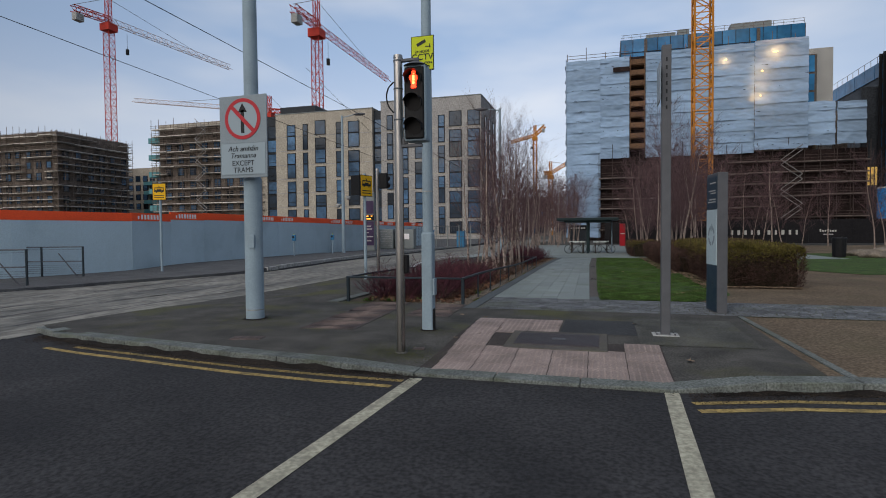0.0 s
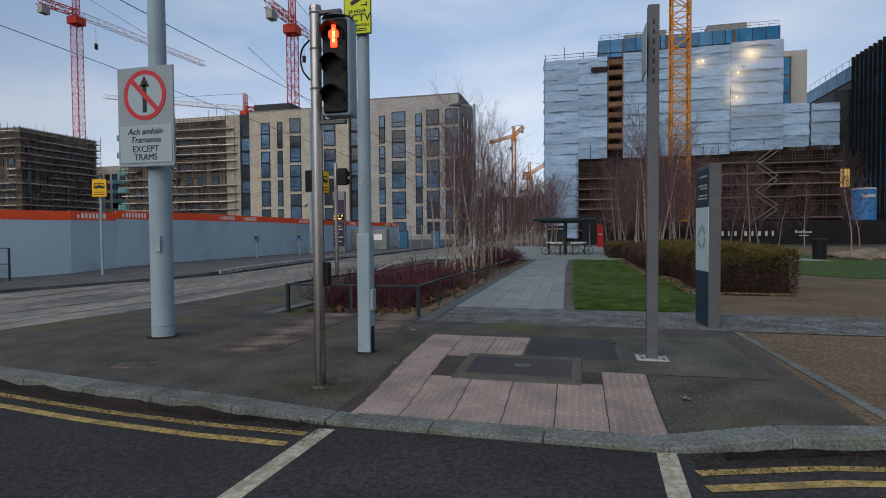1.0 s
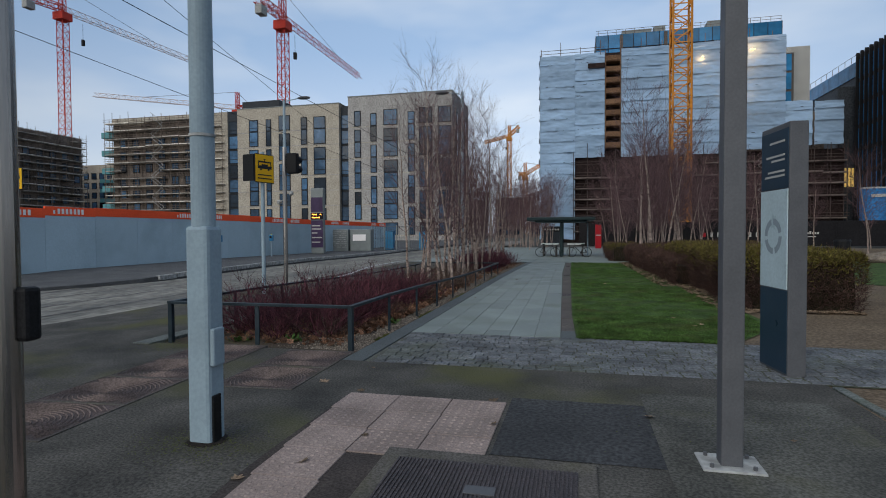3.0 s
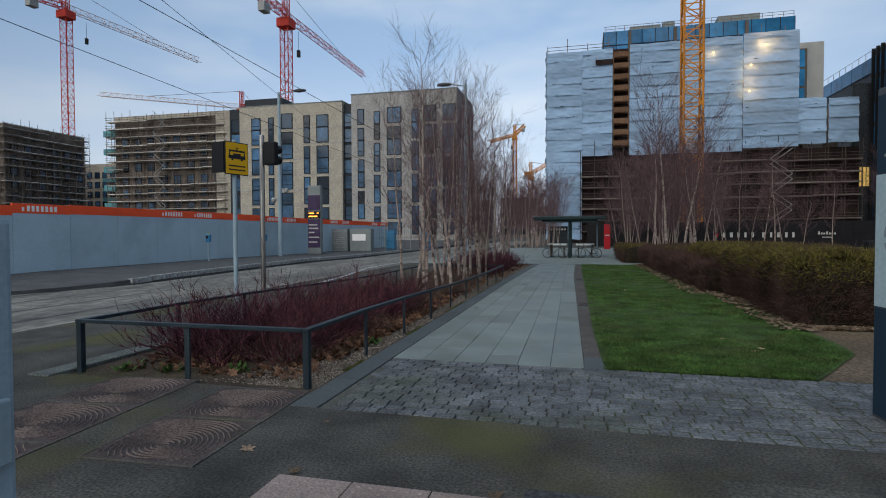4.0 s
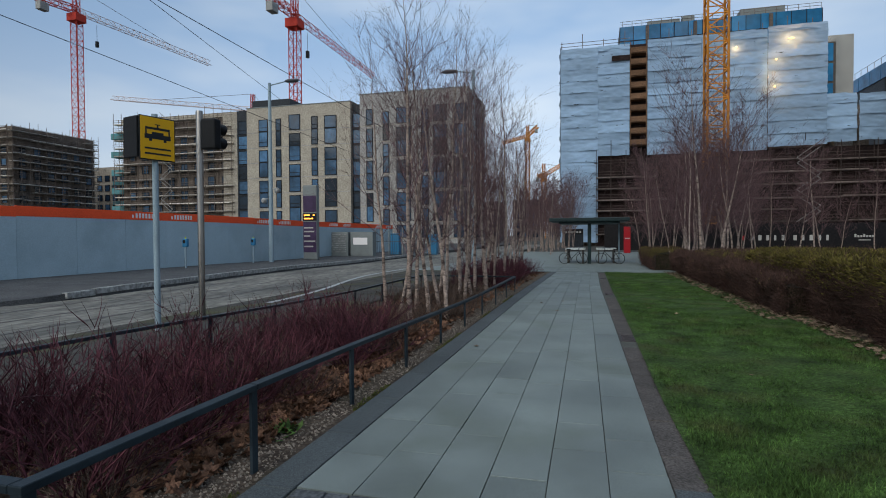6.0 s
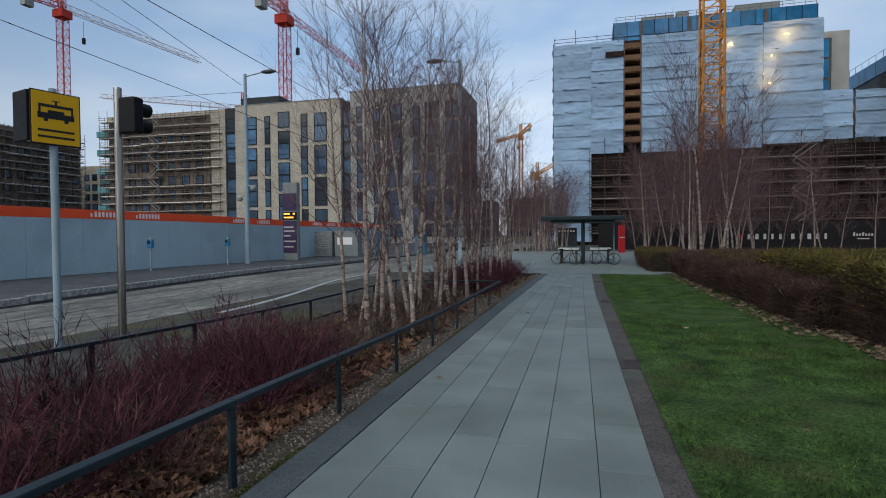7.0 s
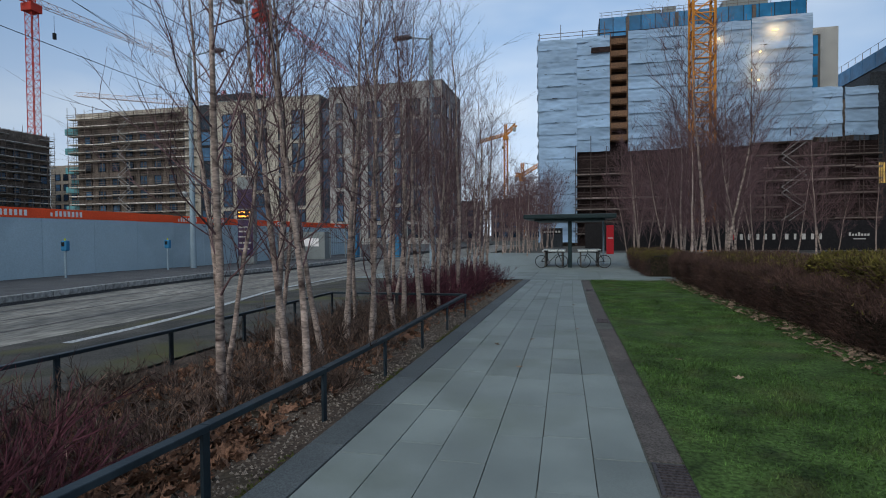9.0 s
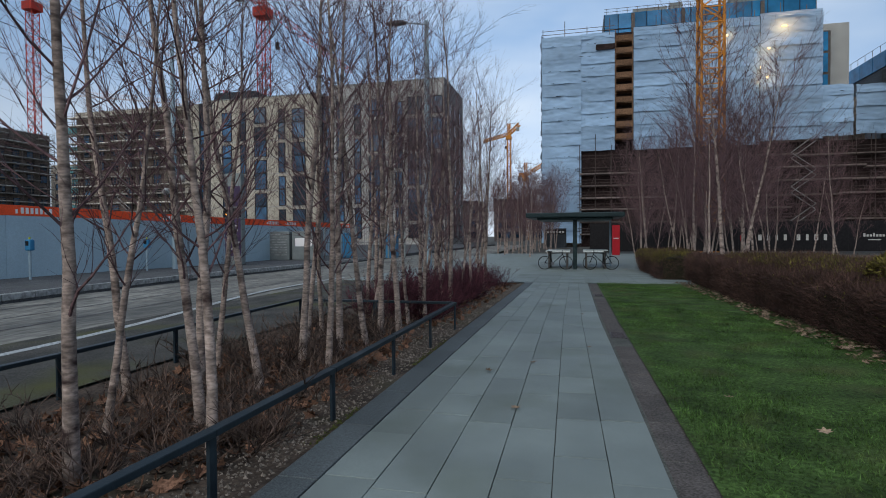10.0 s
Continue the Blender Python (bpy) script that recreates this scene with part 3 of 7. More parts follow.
# fan-ribbed duct covers
def fan_cover(cx, cy, w, d, rz, seed):
    t = thing("duct_cover", "rusty brown duct cover with concentric ribs", "duct cover", at=(cx, cy, level(cx, cy)), rz=rz, group="duct covers")
    bm = bmesh.new()
    box(bm, -w / 2, w / 2, -d / 2, d / 2, -0.03, 0.006, 0.003)
    part("plate", bm, M_FAN, t)
    bm = bmesh.new()
    for k in range(1, 20):
        r = 0.040 * k * w / 0.9
        for q in range(24):
            a0, a1 = math.pi * 2 * q / 24, math.pi * 2 * (q + 1.0) / 24
            p, s = Vector((r * math.cos(a0), r * math.sin(a0) - d * 0.18, 0.008)), Vector((r * math.cos(a1), r * math.sin(a1) - d * 0.18, 0.008))
            if max(abs(p.x), abs(s.x)) > w / 2 - 0.02 or max(abs(p.y), abs(s.y)) > d / 2 - 0.02:
                continue
            rod(bm, p, s, 0.008, sides=4)
    part("rib", bm, M_RIB, t, "raised concentric ribs")
    bm = bmesh.new()
    for x0, x1, y0, y1 in ((-w / 2 - 0.016, w / 2 + 0.016, -d / 2 - 0.016, -d / 2), (-w / 2 - 0.016, w / 2 + 0.016, d / 2, d / 2 + 0.016),
                           (-w / 2 - 0.016, -w / 2, -d / 2, d / 2), (w / 2, w / 2 + 0.016, -d / 2, d / 2)):
        box(bm, x0, x1, y0, y1, -0.03, 0.009)
    part("rim", bm, M_COVERFRAME, t)


for k in range(4):
    fan_cover(-4.28 - 0.06 * k, 9.02 + 0.90 * k, 0.94, 0.87, 4, k)
for k in range(2):
    fan_cover(-3.06 - 0.04 * k, 10.72 + 0.9 * k, 0.86, 0.87, 3, k + 5)


def service_cover(cx, cy, w, d, rz, label):
    t = thing("service_cover", label, "service cover", at=(cx, cy, level(cx, cy)), rz=rz, group="service covers")
    bm = bmesh.new()
    box(bm, -w / 2, w / 2, -d / 2, d / 2, -0.03, 0.009, 0.003)
    part("surround", bm, M_RIB, t)
    bm = bmesh.new()
    box(bm, -w / 2 + 0.03, w / 2 - 0.03, -d / 2 + 0.03, d / 2 - 0.03, -0.02, 0.013, 0.002)
    part("lid", bm, M_FAN, t)
    for k in range(3):
        bm = bmesh.new()
        x = (k - 1) * w * 0.26
        box(bm, x - 0.012, x + 0.012, -d / 2 + 0.05, d / 2 - 0.05, 0.012, 0.018, 0.002)
        part("rib", bm, M_RIB, t)


service_cover(-5.08, 7.57, 0.48, 0.27, 12, "small rusty iron service cover in mossy asphalt")
service_cover(-2.3, 7.66, 0.16, 0.13, 10, "tiny rusty iron stopcock cover by a post")


# white line where the tramway narrows beside the bed
verts, faces = [], []
for k in range(33):
    y = 23.0 + 0.5 * k
    x = -8.55 - 1.7 * ss(23.0, 34.0, y)
    z = max(level(x, y), tram_z(y)) + 0.012
    verts += [(x - 0.09, y, z), (x + 0.09, y, z)]
    if k:
        faces.append((2 * k - 2, 2 * k - 1, 2 * k + 1, 2 * k))
tagged(new("tramway_line", pydata("tramway_line", verts, faces, M_PALELINE)), "worn white painted line along the tramway", "road marking", kind="structure")

# patches in the footway
def patch(name, x0, x1, y0, y1, material, label, lift):
    sheet(name, span(x0, x1, 5), lambda x: y0, lambda x: y1, 6, material, label, "asphalt patch", lift=lift)


patch("asphalt_patch", -0.42, 0.86, 9.12, 10.5, M_PATCH, "darker square asphalt repair patch", 0.004)
patch("concrete_patch", 0.75, 2.35, 8.5, 10.9, M_OLDPATCH, "worn grey asphalt repair around a post", 0.005)

# edging strip on the grit side
edging = thing("edging_strip", "pale stone edging strip beside the footway", "edging", kind="structure")
bm = bmesh.new()
box(bm, -0.05, 0.05, -0.45, 0.45, -0.15, 0.008, 0.004)
me = link("edging_stone", bm, M_KERB)
for k in range(5):
    y = 7.45 + 0.91 * k
    piece("edging_stone", me, edging, 2.86 - 0.04 * (y - 7.1), y, level(2.8, y), 0.04)

# moss tufts round the posts
random.seed(5)
verts, faces = [], []
for cx, cy, sp, n in ((-2.5, 7.3, 0.3, 4200), (-2.56, 8.85, 0.24, 1600), (-6.15, 9.3, 0.55, 4000), (-5.3, 11.95, 0.35, 1500), (-4.5, 12.25, 0.5, 1500), (-1.2, 11.7, 0.6, 900), (1.6, 10.1, 0.5, 1500)):
    for k in range(n):
        x, y = cx + random.gauss(0, sp), cy + random.gauss(0, sp * 0.7)
        z, s, a, p = level(x, y), random.uniform(0.003, 0.010), random.uniform(0, 6.3), len(verts)
        z += 0.004
        verts += [(x + s * math.cos(a), y + s * math.sin(a), z), (x - s * math.cos(a), y - s * math.sin(a), z),
                  (x - s * math.sin(a), y + s * math.cos(a), z + s * random.uniform(0.05, 0.5))]
        faces.append((p, p + 1, p + 2))
for k in range(2600):
    x, y = -2.69 + random.gauss(0, 0.03), 13.0 + 13 * random.random() ** 1.4
    if math.sin(y * 2.1) + 0.6 * math.sin(y * 5.3) < 0.1:
        continue
    z, q, a, p = level(x, y) - 0.02, random.uniform(0.005, 0.016), random.uniform(0, 6.3), len(verts)
    verts += [(x + q * math.cos(a), y + q * math.sin(a), z), (x - q * math.cos(a), y - q * math.sin(a), z), (x, y, z + q * 1.4)]
    faces.append((p, p + 1, p + 2))
tagged(new("moss_tufts", pydata("moss_tufts", verts, faces, M_MOSS)), "yellow-green moss tufts round post feet and bed edge", "moss", kind="stuff")


# ---- posts and signs at the crossing ----
pole = thing("sign_pole", "blue-grey painted steel pole with a wide lower sleeve", "pole", at=(-6.15, 9.33, level(-6.15, 9.33)))
bm = bmesh.new()
rod(bm, (0, 0, -0.05), (0, 0, 2.66), 0.168, 0.165, 32)
part("sleeve", bm, M_GREYPOLE, pole, smooth=False)
# low near-black ring round the foot
bm = bmesh.new()
rod(bm, (0, 0, -0.02), (0, 0, 0.014), 0.30, 0.20, 28)
part("foot_dirt", bm, M_NEARBLACK, pole, "dark ring round the pole foot")
bm = bmesh.new()
rod(bm, (0, 0, 2.66), (0, 0, 8.6), 0.136, 0.118, 32)
rod(bm, (0, 0, 2.62), (0, 0, 2.72), 0.17, 0.136, 32)
part("shaft", bm, M_GREYPOLE, pole)
bm = bmesh.new()
rod(bm, (0, 0, 0.17), (0, 0, 0.19), 0.1705, 0.1705, 32)
part("band", bm, M_CONC, pole, "pale painted band")
bm = bmesh.new()
box(bm, 0.02, 0.12, -0.175, -0.14, 1.35, 1.6, 0.008)
part("hatch", bm, M_GREYPOLE, pole)

board = thing("traffic_sign", "grey sign board, no straight ahead except trams", "traffic sign", at=(-6.13, 9.05, level(-6.2, 9.2) - 0.03), rz=0)
bm = bmesh.new()
box(bm, -0.50, 0.50, -0.02, 0.012, 2.68, 4.19, 0.012)
part("board", bm, M_SIGNGREY, board)
bm = bmesh.new()
rod(bm, (0, -0.021, 3.76), (0, -0.026, 3.76), 0.325, sides=48)
part("disc", bm, M_SIGNWHITE, board, "pale disc")
bm = bmesh.new()
for q in range(48):
    a0, a1 = math.pi * 2 * q / 48, math.pi * 2 * (q + 1) / 48
    vs = [bm.verts.new((r * math.cos(a), -0.030, 3.76 + r * math.sin(a))) for r, a in ((0.31, a0), (0.375, a0), (0.375, a1), (0.31, a1))]
    bm.faces.new(vs)
bmesh.ops.remove_doubles(bm, verts=bm.verts[:], dist=0.001)
r = bmesh.ops.extrude_face_region(bm, geom=bm.faces[:])
bmesh.ops.translate(bm, verts=[v for v in r["geom"] if isinstance(v, bmesh.types.BMVert)], vec=(0, 0.01, 0))
part("ring", bm, M_RED, board, "red ring")
bm = bmesh.new()
vs = box(bm, -0.33, 0.33, -0.034, -0.028, -0.036, 0.036)
bmesh.ops.transform(bm, matrix=Matrix.Translation((0, 0, 3.76)) @ Matrix.Rotation(radians(45), 4, 'Y'), verts=vs)
part("slash", bm, M_RED, board, "red diagonal bar")
bm = bmesh.new()
box(bm, -0.035, 0.035, -0.030, -0.025, 3.5, 3.92)
v = [bm.verts.new(c) for c in ((-0.095, -0.030, 3.88), (0.095, -0.030, 3.88), (0, -0.030, 4.05))]
bm.faces.new(v)
part("arrow", bm, M_INK, board, "black upright arrow")
bm = bmesh.new()
box(bm, -0.47, 0.47, -0.026, -0.019, 2.74, 3.32, 0.01)
part("plate", bm, M_SIGNWHITE, board, "pale lower plate with black words")
for body, z, s in (("Ach amháin", 3.21, 0.135), ("Tramanna", 3.085, 0.135), ("EXCEPT", 2.945, 0.135), ("TRAMS", 2.82, 0.135)):
    o = text(body, s, M_INK, board, (0, -0.03, z))
    o.data.shear = 0.25 if body[0] in "AT" and body != "TRAMS" else 0.0
for z in (3.0, 3.9):
    bm = bmesh.new()
    box(bm, -0.2, 0.2, 0.012, 0.2, z - 0.03, z + 0.03, 0.005)
    part("bracket", bm, M_GALV, board)

# pedestrian signal
sig = thing("pedestrian_signal", "stainless signal post with a black three-lens head, red lit", "traffic signal", at=(-2.46, 7.36, level(-2.46, 7.36)))
bm = bmesh.new()
rod(bm, (0, 0, -0.05), (0, 0, 4.05), 0.060, 0.060, 24)
rod(bm, (0, 0, 4.05), (0, 0, 4.09), 0.066, 0.060, 24)
part("post", bm, M_STEEL, sig, smooth=False)
for z in (4.0, 3.62, 3.2):
    bm = bmesh.new()
    rod(bm, (0, 0, z), (0, 0, z + 0.018), 0.0655, sides=24)
    part("strap", bm, M_GALV, sig)
bm = bmesh.new()
rod(bm, (0, 0, 0), (0, 0, 0.02), 0.095, 0.075, 24)
part("collar", bm, M_OLDPATCH, sig)
bm = bmesh.new()
box(bm, 0.02, 0.30, -0.03, 0.03, 3.99, 4.03, 0.008)
part("bracket", bm, M_GALV, sig)
bm = bmesh.new()
box(bm, 0.02, 0.34, -0.03, 0.03, 2.83, 2.87, 0.008)
box(bm, 0.05, 0.09, -0.02, 0.02, 2.87, 2.95, 0.005)
part("bracket", bm, M_GALV, sig)
bm = bmesh.new()
box(bm, 0.10, 0.42, -0.08, 0.14, 2.90, 3.93, 0.035)
part("housing", bm, M_GREYPOLE, sig, "grey signal housing shell")
bm = bmesh.new()
box(bm, 0.125, 0.395, -0.10, -0.07, 2.93, 3.89, 0.02)
face = part("face", bm, M_BLACK, sig, "black lens face")
bm = bmesh.new()
rod(bm, (0.26, 0, 3.92), (0.26, 0, 3.98), 0.17, 0.06, 20)
part("cap", bm, M_GALV, sig)
for k, z in enumerate((3.72, 3.40, 3.08)):
    bm = bmesh.new()
    rod(bm, (0.26, -0.105, z), (0.26, -0.098, z), 0.105, sides=28)
    lens = part("lens", bm, M_LENS, sig)
    bm = bmesh.new()
    for q in range(14):
        a0, a1 = radians(-20 + q * 220 / 14), radians(-20 + (q + 1) * 220 / 14)
        c = [(0.26 + 0.118 * math.cos(a), yy, z + 0.118 * math.sin(a)) for a in (a0, a1) for yy in (-0.23 if 0.2 < q / 14 < 0.8 else -0.17, -0.09)]
        f = bm.faces.new([bm.verts.new(c[i]) for i in (0, 1, 3, 2)])
    bmesh.ops.remove_doubles(bm, verts=bm.verts[:], dist=0.0005)
    bmesh.ops.solidify(bm, geom=bm.faces[:], thickness=0.004)
    part("visor", bm, M_BLACK, sig)
bm = bmesh.new()
box(bm, 0.208, 0.312, -0.112, -0.106, 3.69, 3.775, 0.025)
box(bm, 0.225, 0.295, -0.112, -0.106, 3.60, 3.70, 0.012)
box(bm, 0.235, 0.285, -0.112, -0.106, 3.785, 3.83, 0.015)
part("lit_mark", bm, M_REDLAMP, sig, "glowing red upright mark")
bm = bmesh.new()
box(bm, 0.246, 0.274, -0.116, -0.111, 3.65, 3.79, 0.01)
part("lit_core", bm, M_REDCORE, sig, "bright orange-red core")
cu = bpy.data.curves.new("cable", 'CURVE')
cu.dimensions, cu.bevel_depth = '3D', 0.010
sp = cu.splines.new('BEZIER')
sp.bezier_points.add(3)
for bp, co in zip(sp.bezier_points, ((-0.05, -0.05, 3.72), (-0.13, -0.06, 3.62), (-0.13, -0.06, 3.42), (-0.05, -0.05, 3.30))):
    bp.co, bp.handle_left_type, bp.handle_right_type = co, 'AUTO', 'AUTO'
cu.materials.append(M_BLACK)
ob = new("cable", cu)
ob.parent = sig
bm = bmesh.new()
box(bm, 0.04, 0.11, 0.0, 0.09, 1.10, 1.36, 0.02)
part("push_button", bm, M_BLACK, sig, "black push button box")

# slim pole with the camera notice
pole = thing("cable_pole", "slim blue-grey painted pole with a black base box", "pole", at=(-2.55, 8.93, level(-2.55, 8.93)))
bm = bmesh.new()
box(bm, -0.095, 0.095, -0.095, 0.095, -0.05, 1.62, 0.03)
part("lower_shaft", bm, M_GREYPOLE, pole)
# low near-black ring round the foot
bm = bmesh.new()
rod(bm, (0, 0, -0.02), (0, 0, 0.014), 0.20, 0.12, 24)
part("foot_dirt", bm, M_NEARBLACK, pole, "dark ring round the pole foot")
bm = bmesh.new()
rod(bm, (0, 0, 1.6), (0, 0, 7.5), 0.088, 0.075, 24)
part("shaft", bm, M_GREYPOLE, pole)
bm = bmesh.new()
box(bm, 0.09, 0.13, -0.08, 0.05, 0.58, 0.86, 0.012)
part("junction_box", bm, M_GREYPOLE, pole)
bm = bmesh.new()
box(bm, 0.092, 0.112, -0.07, 0.02, 0.0, 0.36, 0.005)
part("cable_guard", bm, M_BLACK, pole, "black cable guard")
bm = bmesh.new()
rod(bm, (0, 0, 2.28), (0, 0, 2.30), 0.094, sides=24)
part("band", bm, M_CONC, pole)
notice = thing("camera_notice", "lime green camera warning notice on a pole", "notice sign", at=(-2.58, 8.93, level(-2.55, 8.93)))
bm = bmesh.new()
box(bm, -0.195, 0.195, -0.115, -0.10, 4.24, 4.80, 0.006)
part("plate", bm, M_INK, notice)
bm = bmesh.new()
box(bm, -0.182, 0.182, -0.119, -0.113, 4.255, 4.787, 0.004)
part("face", bm, M_LIME, notice, "lime green face")
for body, z, s in (("24 HOUR", 4.545, 0.06), ("CCTV", 4.455, 0.14), ("IN OPERATION", 4.36, 0.047)):
    o = text(body, s, M_INK, notice, (0, -0.122, z))
    o.data.offset = 0.001
bm = bmesh.new()
vs = box(bm, -0.1, 0.06, -0.124, -0.119, -0.025, 0.025)
bmesh.ops.transform(bm, matrix=Matrix.Translation((0, 0, 4.69)) @ Matrix.Rotation(radians(-25), 4, 'Y'), verts=vs)
box(bm, 0.05, 0.14, -0.124, -0.119, 4.615, 4.627)
box(bm, 0.12, 0.135, -0.124, -0.119, 4.6, 4.66)
part("pictogram", bm, M_INK, notice, "black camera pictogram")
bm = bmesh.new()
for k in range(2):
    box(bm, -0.13, 0.13, -0.124, -0.119, 4.285 + 0.025 * k, 4.295 + 0.025 * k)
part("small_print", bm, M_INK, notice)

# square post with a side plate
post = thing("square_post", "tall grey square steel post on a base plate", "post", at=(1.16, 9.3, level(1.16, 9.3)))
bm = bmesh.new()
box(bm, -0.068, 0.068, -0.068, 0.068, 0.0, 4.42, 0.01)
part("shaft", bm, M_GALV, post)
bm = bmesh.new()
box(bm, -0.19, 0.19, -0.15, 0.15, 0.0, 0.018, 0.004)
plate = part("base_plate", bm, M_CONC, post, "pale galvanised base plate")
for sx in (-0.13, 0.13):
    for sy in (-0.1, 0.1):
        bm = bmesh.new()
        rod(bm, (sx, sy, 0.015), (sx, sy, 0.04), 0.014, sides=6)
        part("bolt", bm, M_GALV, post)
for k in range(7):
    bm = bmesh.new()
    box(bm, -0.012, 0.012, -0.072, -0.066, 3.45 + k * 0.12, 3.51 + k * 0.12)
    part("slot", bm, M_INK, post, "dark fixing slots")
side = thing("side_sign", "thin sign plate seen edge on, fixed to a post", "sign", at=(1.055, 9.3, 0), rz=0)
bm = bmesh.new()
box(bm, -0.012, 0.004, -0.28, 0.2, 3.55, 4.12, 0.004)
part("plate", bm, M_SIGNGREY, side)
bm = bmesh.new()
box(bm, -0.0, 0.04, -0.03, 0.03, 3.65, 3.69, 0.003)
box(bm, -0.0, 0.04, -0.03, 0.03, 3.98, 4.02, 0.003)
part("clamp", bm, M_GALV, side)

# wayfinding totem
tot = thing("wayfinding_totem", "grey-edged wayfinding totem with blue and pale panels", "totem sign", at=(2.40, 12.22, level(2.4, 12.2)), rz=7)
bm = bmesh.new()
box(bm, -0.095, 0.095, -0.33, 0.33, 0.0, 2.72, 0.012)
part("body", bm, M_GALV, tot)
bm = bmesh.new()
box(bm, -0.104, -0.094, -0.31, 0.31, 2.02, 2.66, 0.003)
part("header_panel", bm, M_BLUESIGN, tot, "dark blue header panel")
bm = bmesh.new()
box(bm, -0.106, -0.094, -0.31, 0.31, 0.93, 2.01, 0.003)
part("map_panel", bm, M_PALEPANEL, tot, "pale map panel")
bm = bmesh.new()
box(bm, -0.102, -0.094, -0.31, 0.31, 0.03, 0.92, 0.003)
part("foot_panel", bm, M_BLUESIGN, tot, "dark blue foot panel")
for z, w in ((2.52, 0.34), (2.37, 0.42), (2.32, 0.3), (2.2, 0.38), (2.15, 0.45)):
    bm = bmesh.new()
    box(bm, -0.107, -0.103, -0.24, -0.24 + w, z, z + 0.022)
    part("lettering_bar", bm, M_MARK, tot, "pale lettering bar")
bm = bmesh.new()
for q in range(24):
    if q % 6 == 5:
        continue
    a0, a1 = math.pi * 2 * q / 24, math.pi * 2 * (q + 1) / 24
    bm.faces.new([bm.verts.new((-0.108, r * math.cos(a), 1.5 + r * math.sin(a))) for r, a in ((0.13, a0), (0.2, a0), (0.2, a1), (0.13, a1))])
part("map_ring", bm, M_SIGNGREY, tot, "grey map roundel")

# ---- planter rail ----
rail = thing("planter_rail", "low slate-painted steel rail round a planting bed", "rail")
bm = bmesh.new()
box(bm, -0.032, 0.032, -0.012, 0.012, -0.15, 0.545, 0.003)
me_rp = link("post", bm, M_RAILP)
bm = bmesh.new()
box(bm, -0.032, 0.032, -0.032, 0.032, -0.15, 0.545, 0.003)
me_rc = link("post", bm, M_RAILP)
RE, RW, RS, RN = -2.80, -5.62, 12.28, 26.55


def rail_z(y):
    """The rail keeps nearer to level than the ground."""
    return -0.17 * ss(13, 22, y)


ys = [RS + 1.585 * k for k in range(10)]
for k, y in enumerate(ys):
    for x in (RE, RW):
        piece("post", me_rc if k == 0 else me_rp, rail, x, y, rail_z(y), math.pi / 2)
piece("post", me_rp, rail, (RE + RW) / 2, RS, 0)
piece("post", me_rp, rail, (RE + RW) / 2, RN, rail_z(RN))
for x in (RE, RW):
    for k in range(9):
        bm = bmesh.new()
        vs = box(bm, x - 0.038, x + 0.038, ys[k] - (0.038 if k == 0 else 0), ys[k + 1] - 0.004, 0.545, 0.585, 0.006)
        for v in bm.verts:
            v.co.z += rail_z(v.co.y)
        part("bar", bm, M_RAILP, rail)
bm = bmesh.new()
box(bm, RW + 0.04, RE - 0.04, RS - 0.038, RS + 0.038, 0.545, 0.584, 0.006)
part("bar", bm, M_RAILP, rail)
bm = bmesh.new()
box(bm, RW + 0.04, RE - 0.04, RN - 0.038, RN + 0.038, 0.545, 0.584, 0.006)
for v in bm.verts:
    v.co.z += rail_z(RN)
part("bar", bm, M_RAILP, rail)
bm = bmesh.new()
box(bm, -6.0, -5.72, 11.95, 37.0, -0.2, 0.02, 0.01)
for v in bm.verts:
    v.co.z += level(-5.8, v.co.y)
structure("bed_kerb", bm, M_KERB, "thin pale kerb along the planting bed", "kerb")

# guard rail across the tramway
def guard(x, y, rz, n, length):
    g = thing("guard_rail", "grey steel guard rail with wire infill by the kerb", "guard rail", at=(x, y, plat_z(y)), rz=rz)
    for k in range(n):
        bm = bmesh.new()
        box(bm, k * length - 0.03, k * length + 0.03, -0.03, 0.03, -0.1, 1.22, 0.006)
        part("post", bm, M_RAILP, g)
    for z in (1.2, 0.62):
        bm = bmesh.new()
        rod(bm, (0, 0, z), ((n - 1) * length, 0, z), 0.022, sides=8)
        part("bar", bm, M_GALV, g)
    for k in range(6):
        bm = bmesh.new()
        rod(bm, (0, 0, 0.15 + 0.08 * k + (0.55 if k > 4 else 0)), ((n - 1) * length, 0, 0.15 + 0.08 * k + (0.55 if k > 4 else 0)), 0.006, sides=5)
        part("wire", bm, M_GALV, g)
    bm = bmesh.new()
    rod(bm, (0.3, -0.1, 0.0), (0.95, 0, 0.95), 0.024, sides=8)
    part("brace", bm, M_GALV, g, "sloping tube brace")


guard(-20.0, 17.8, 200, 3, 1.6)
guard(-18.3, 14.2, 205, 3, 1.6)


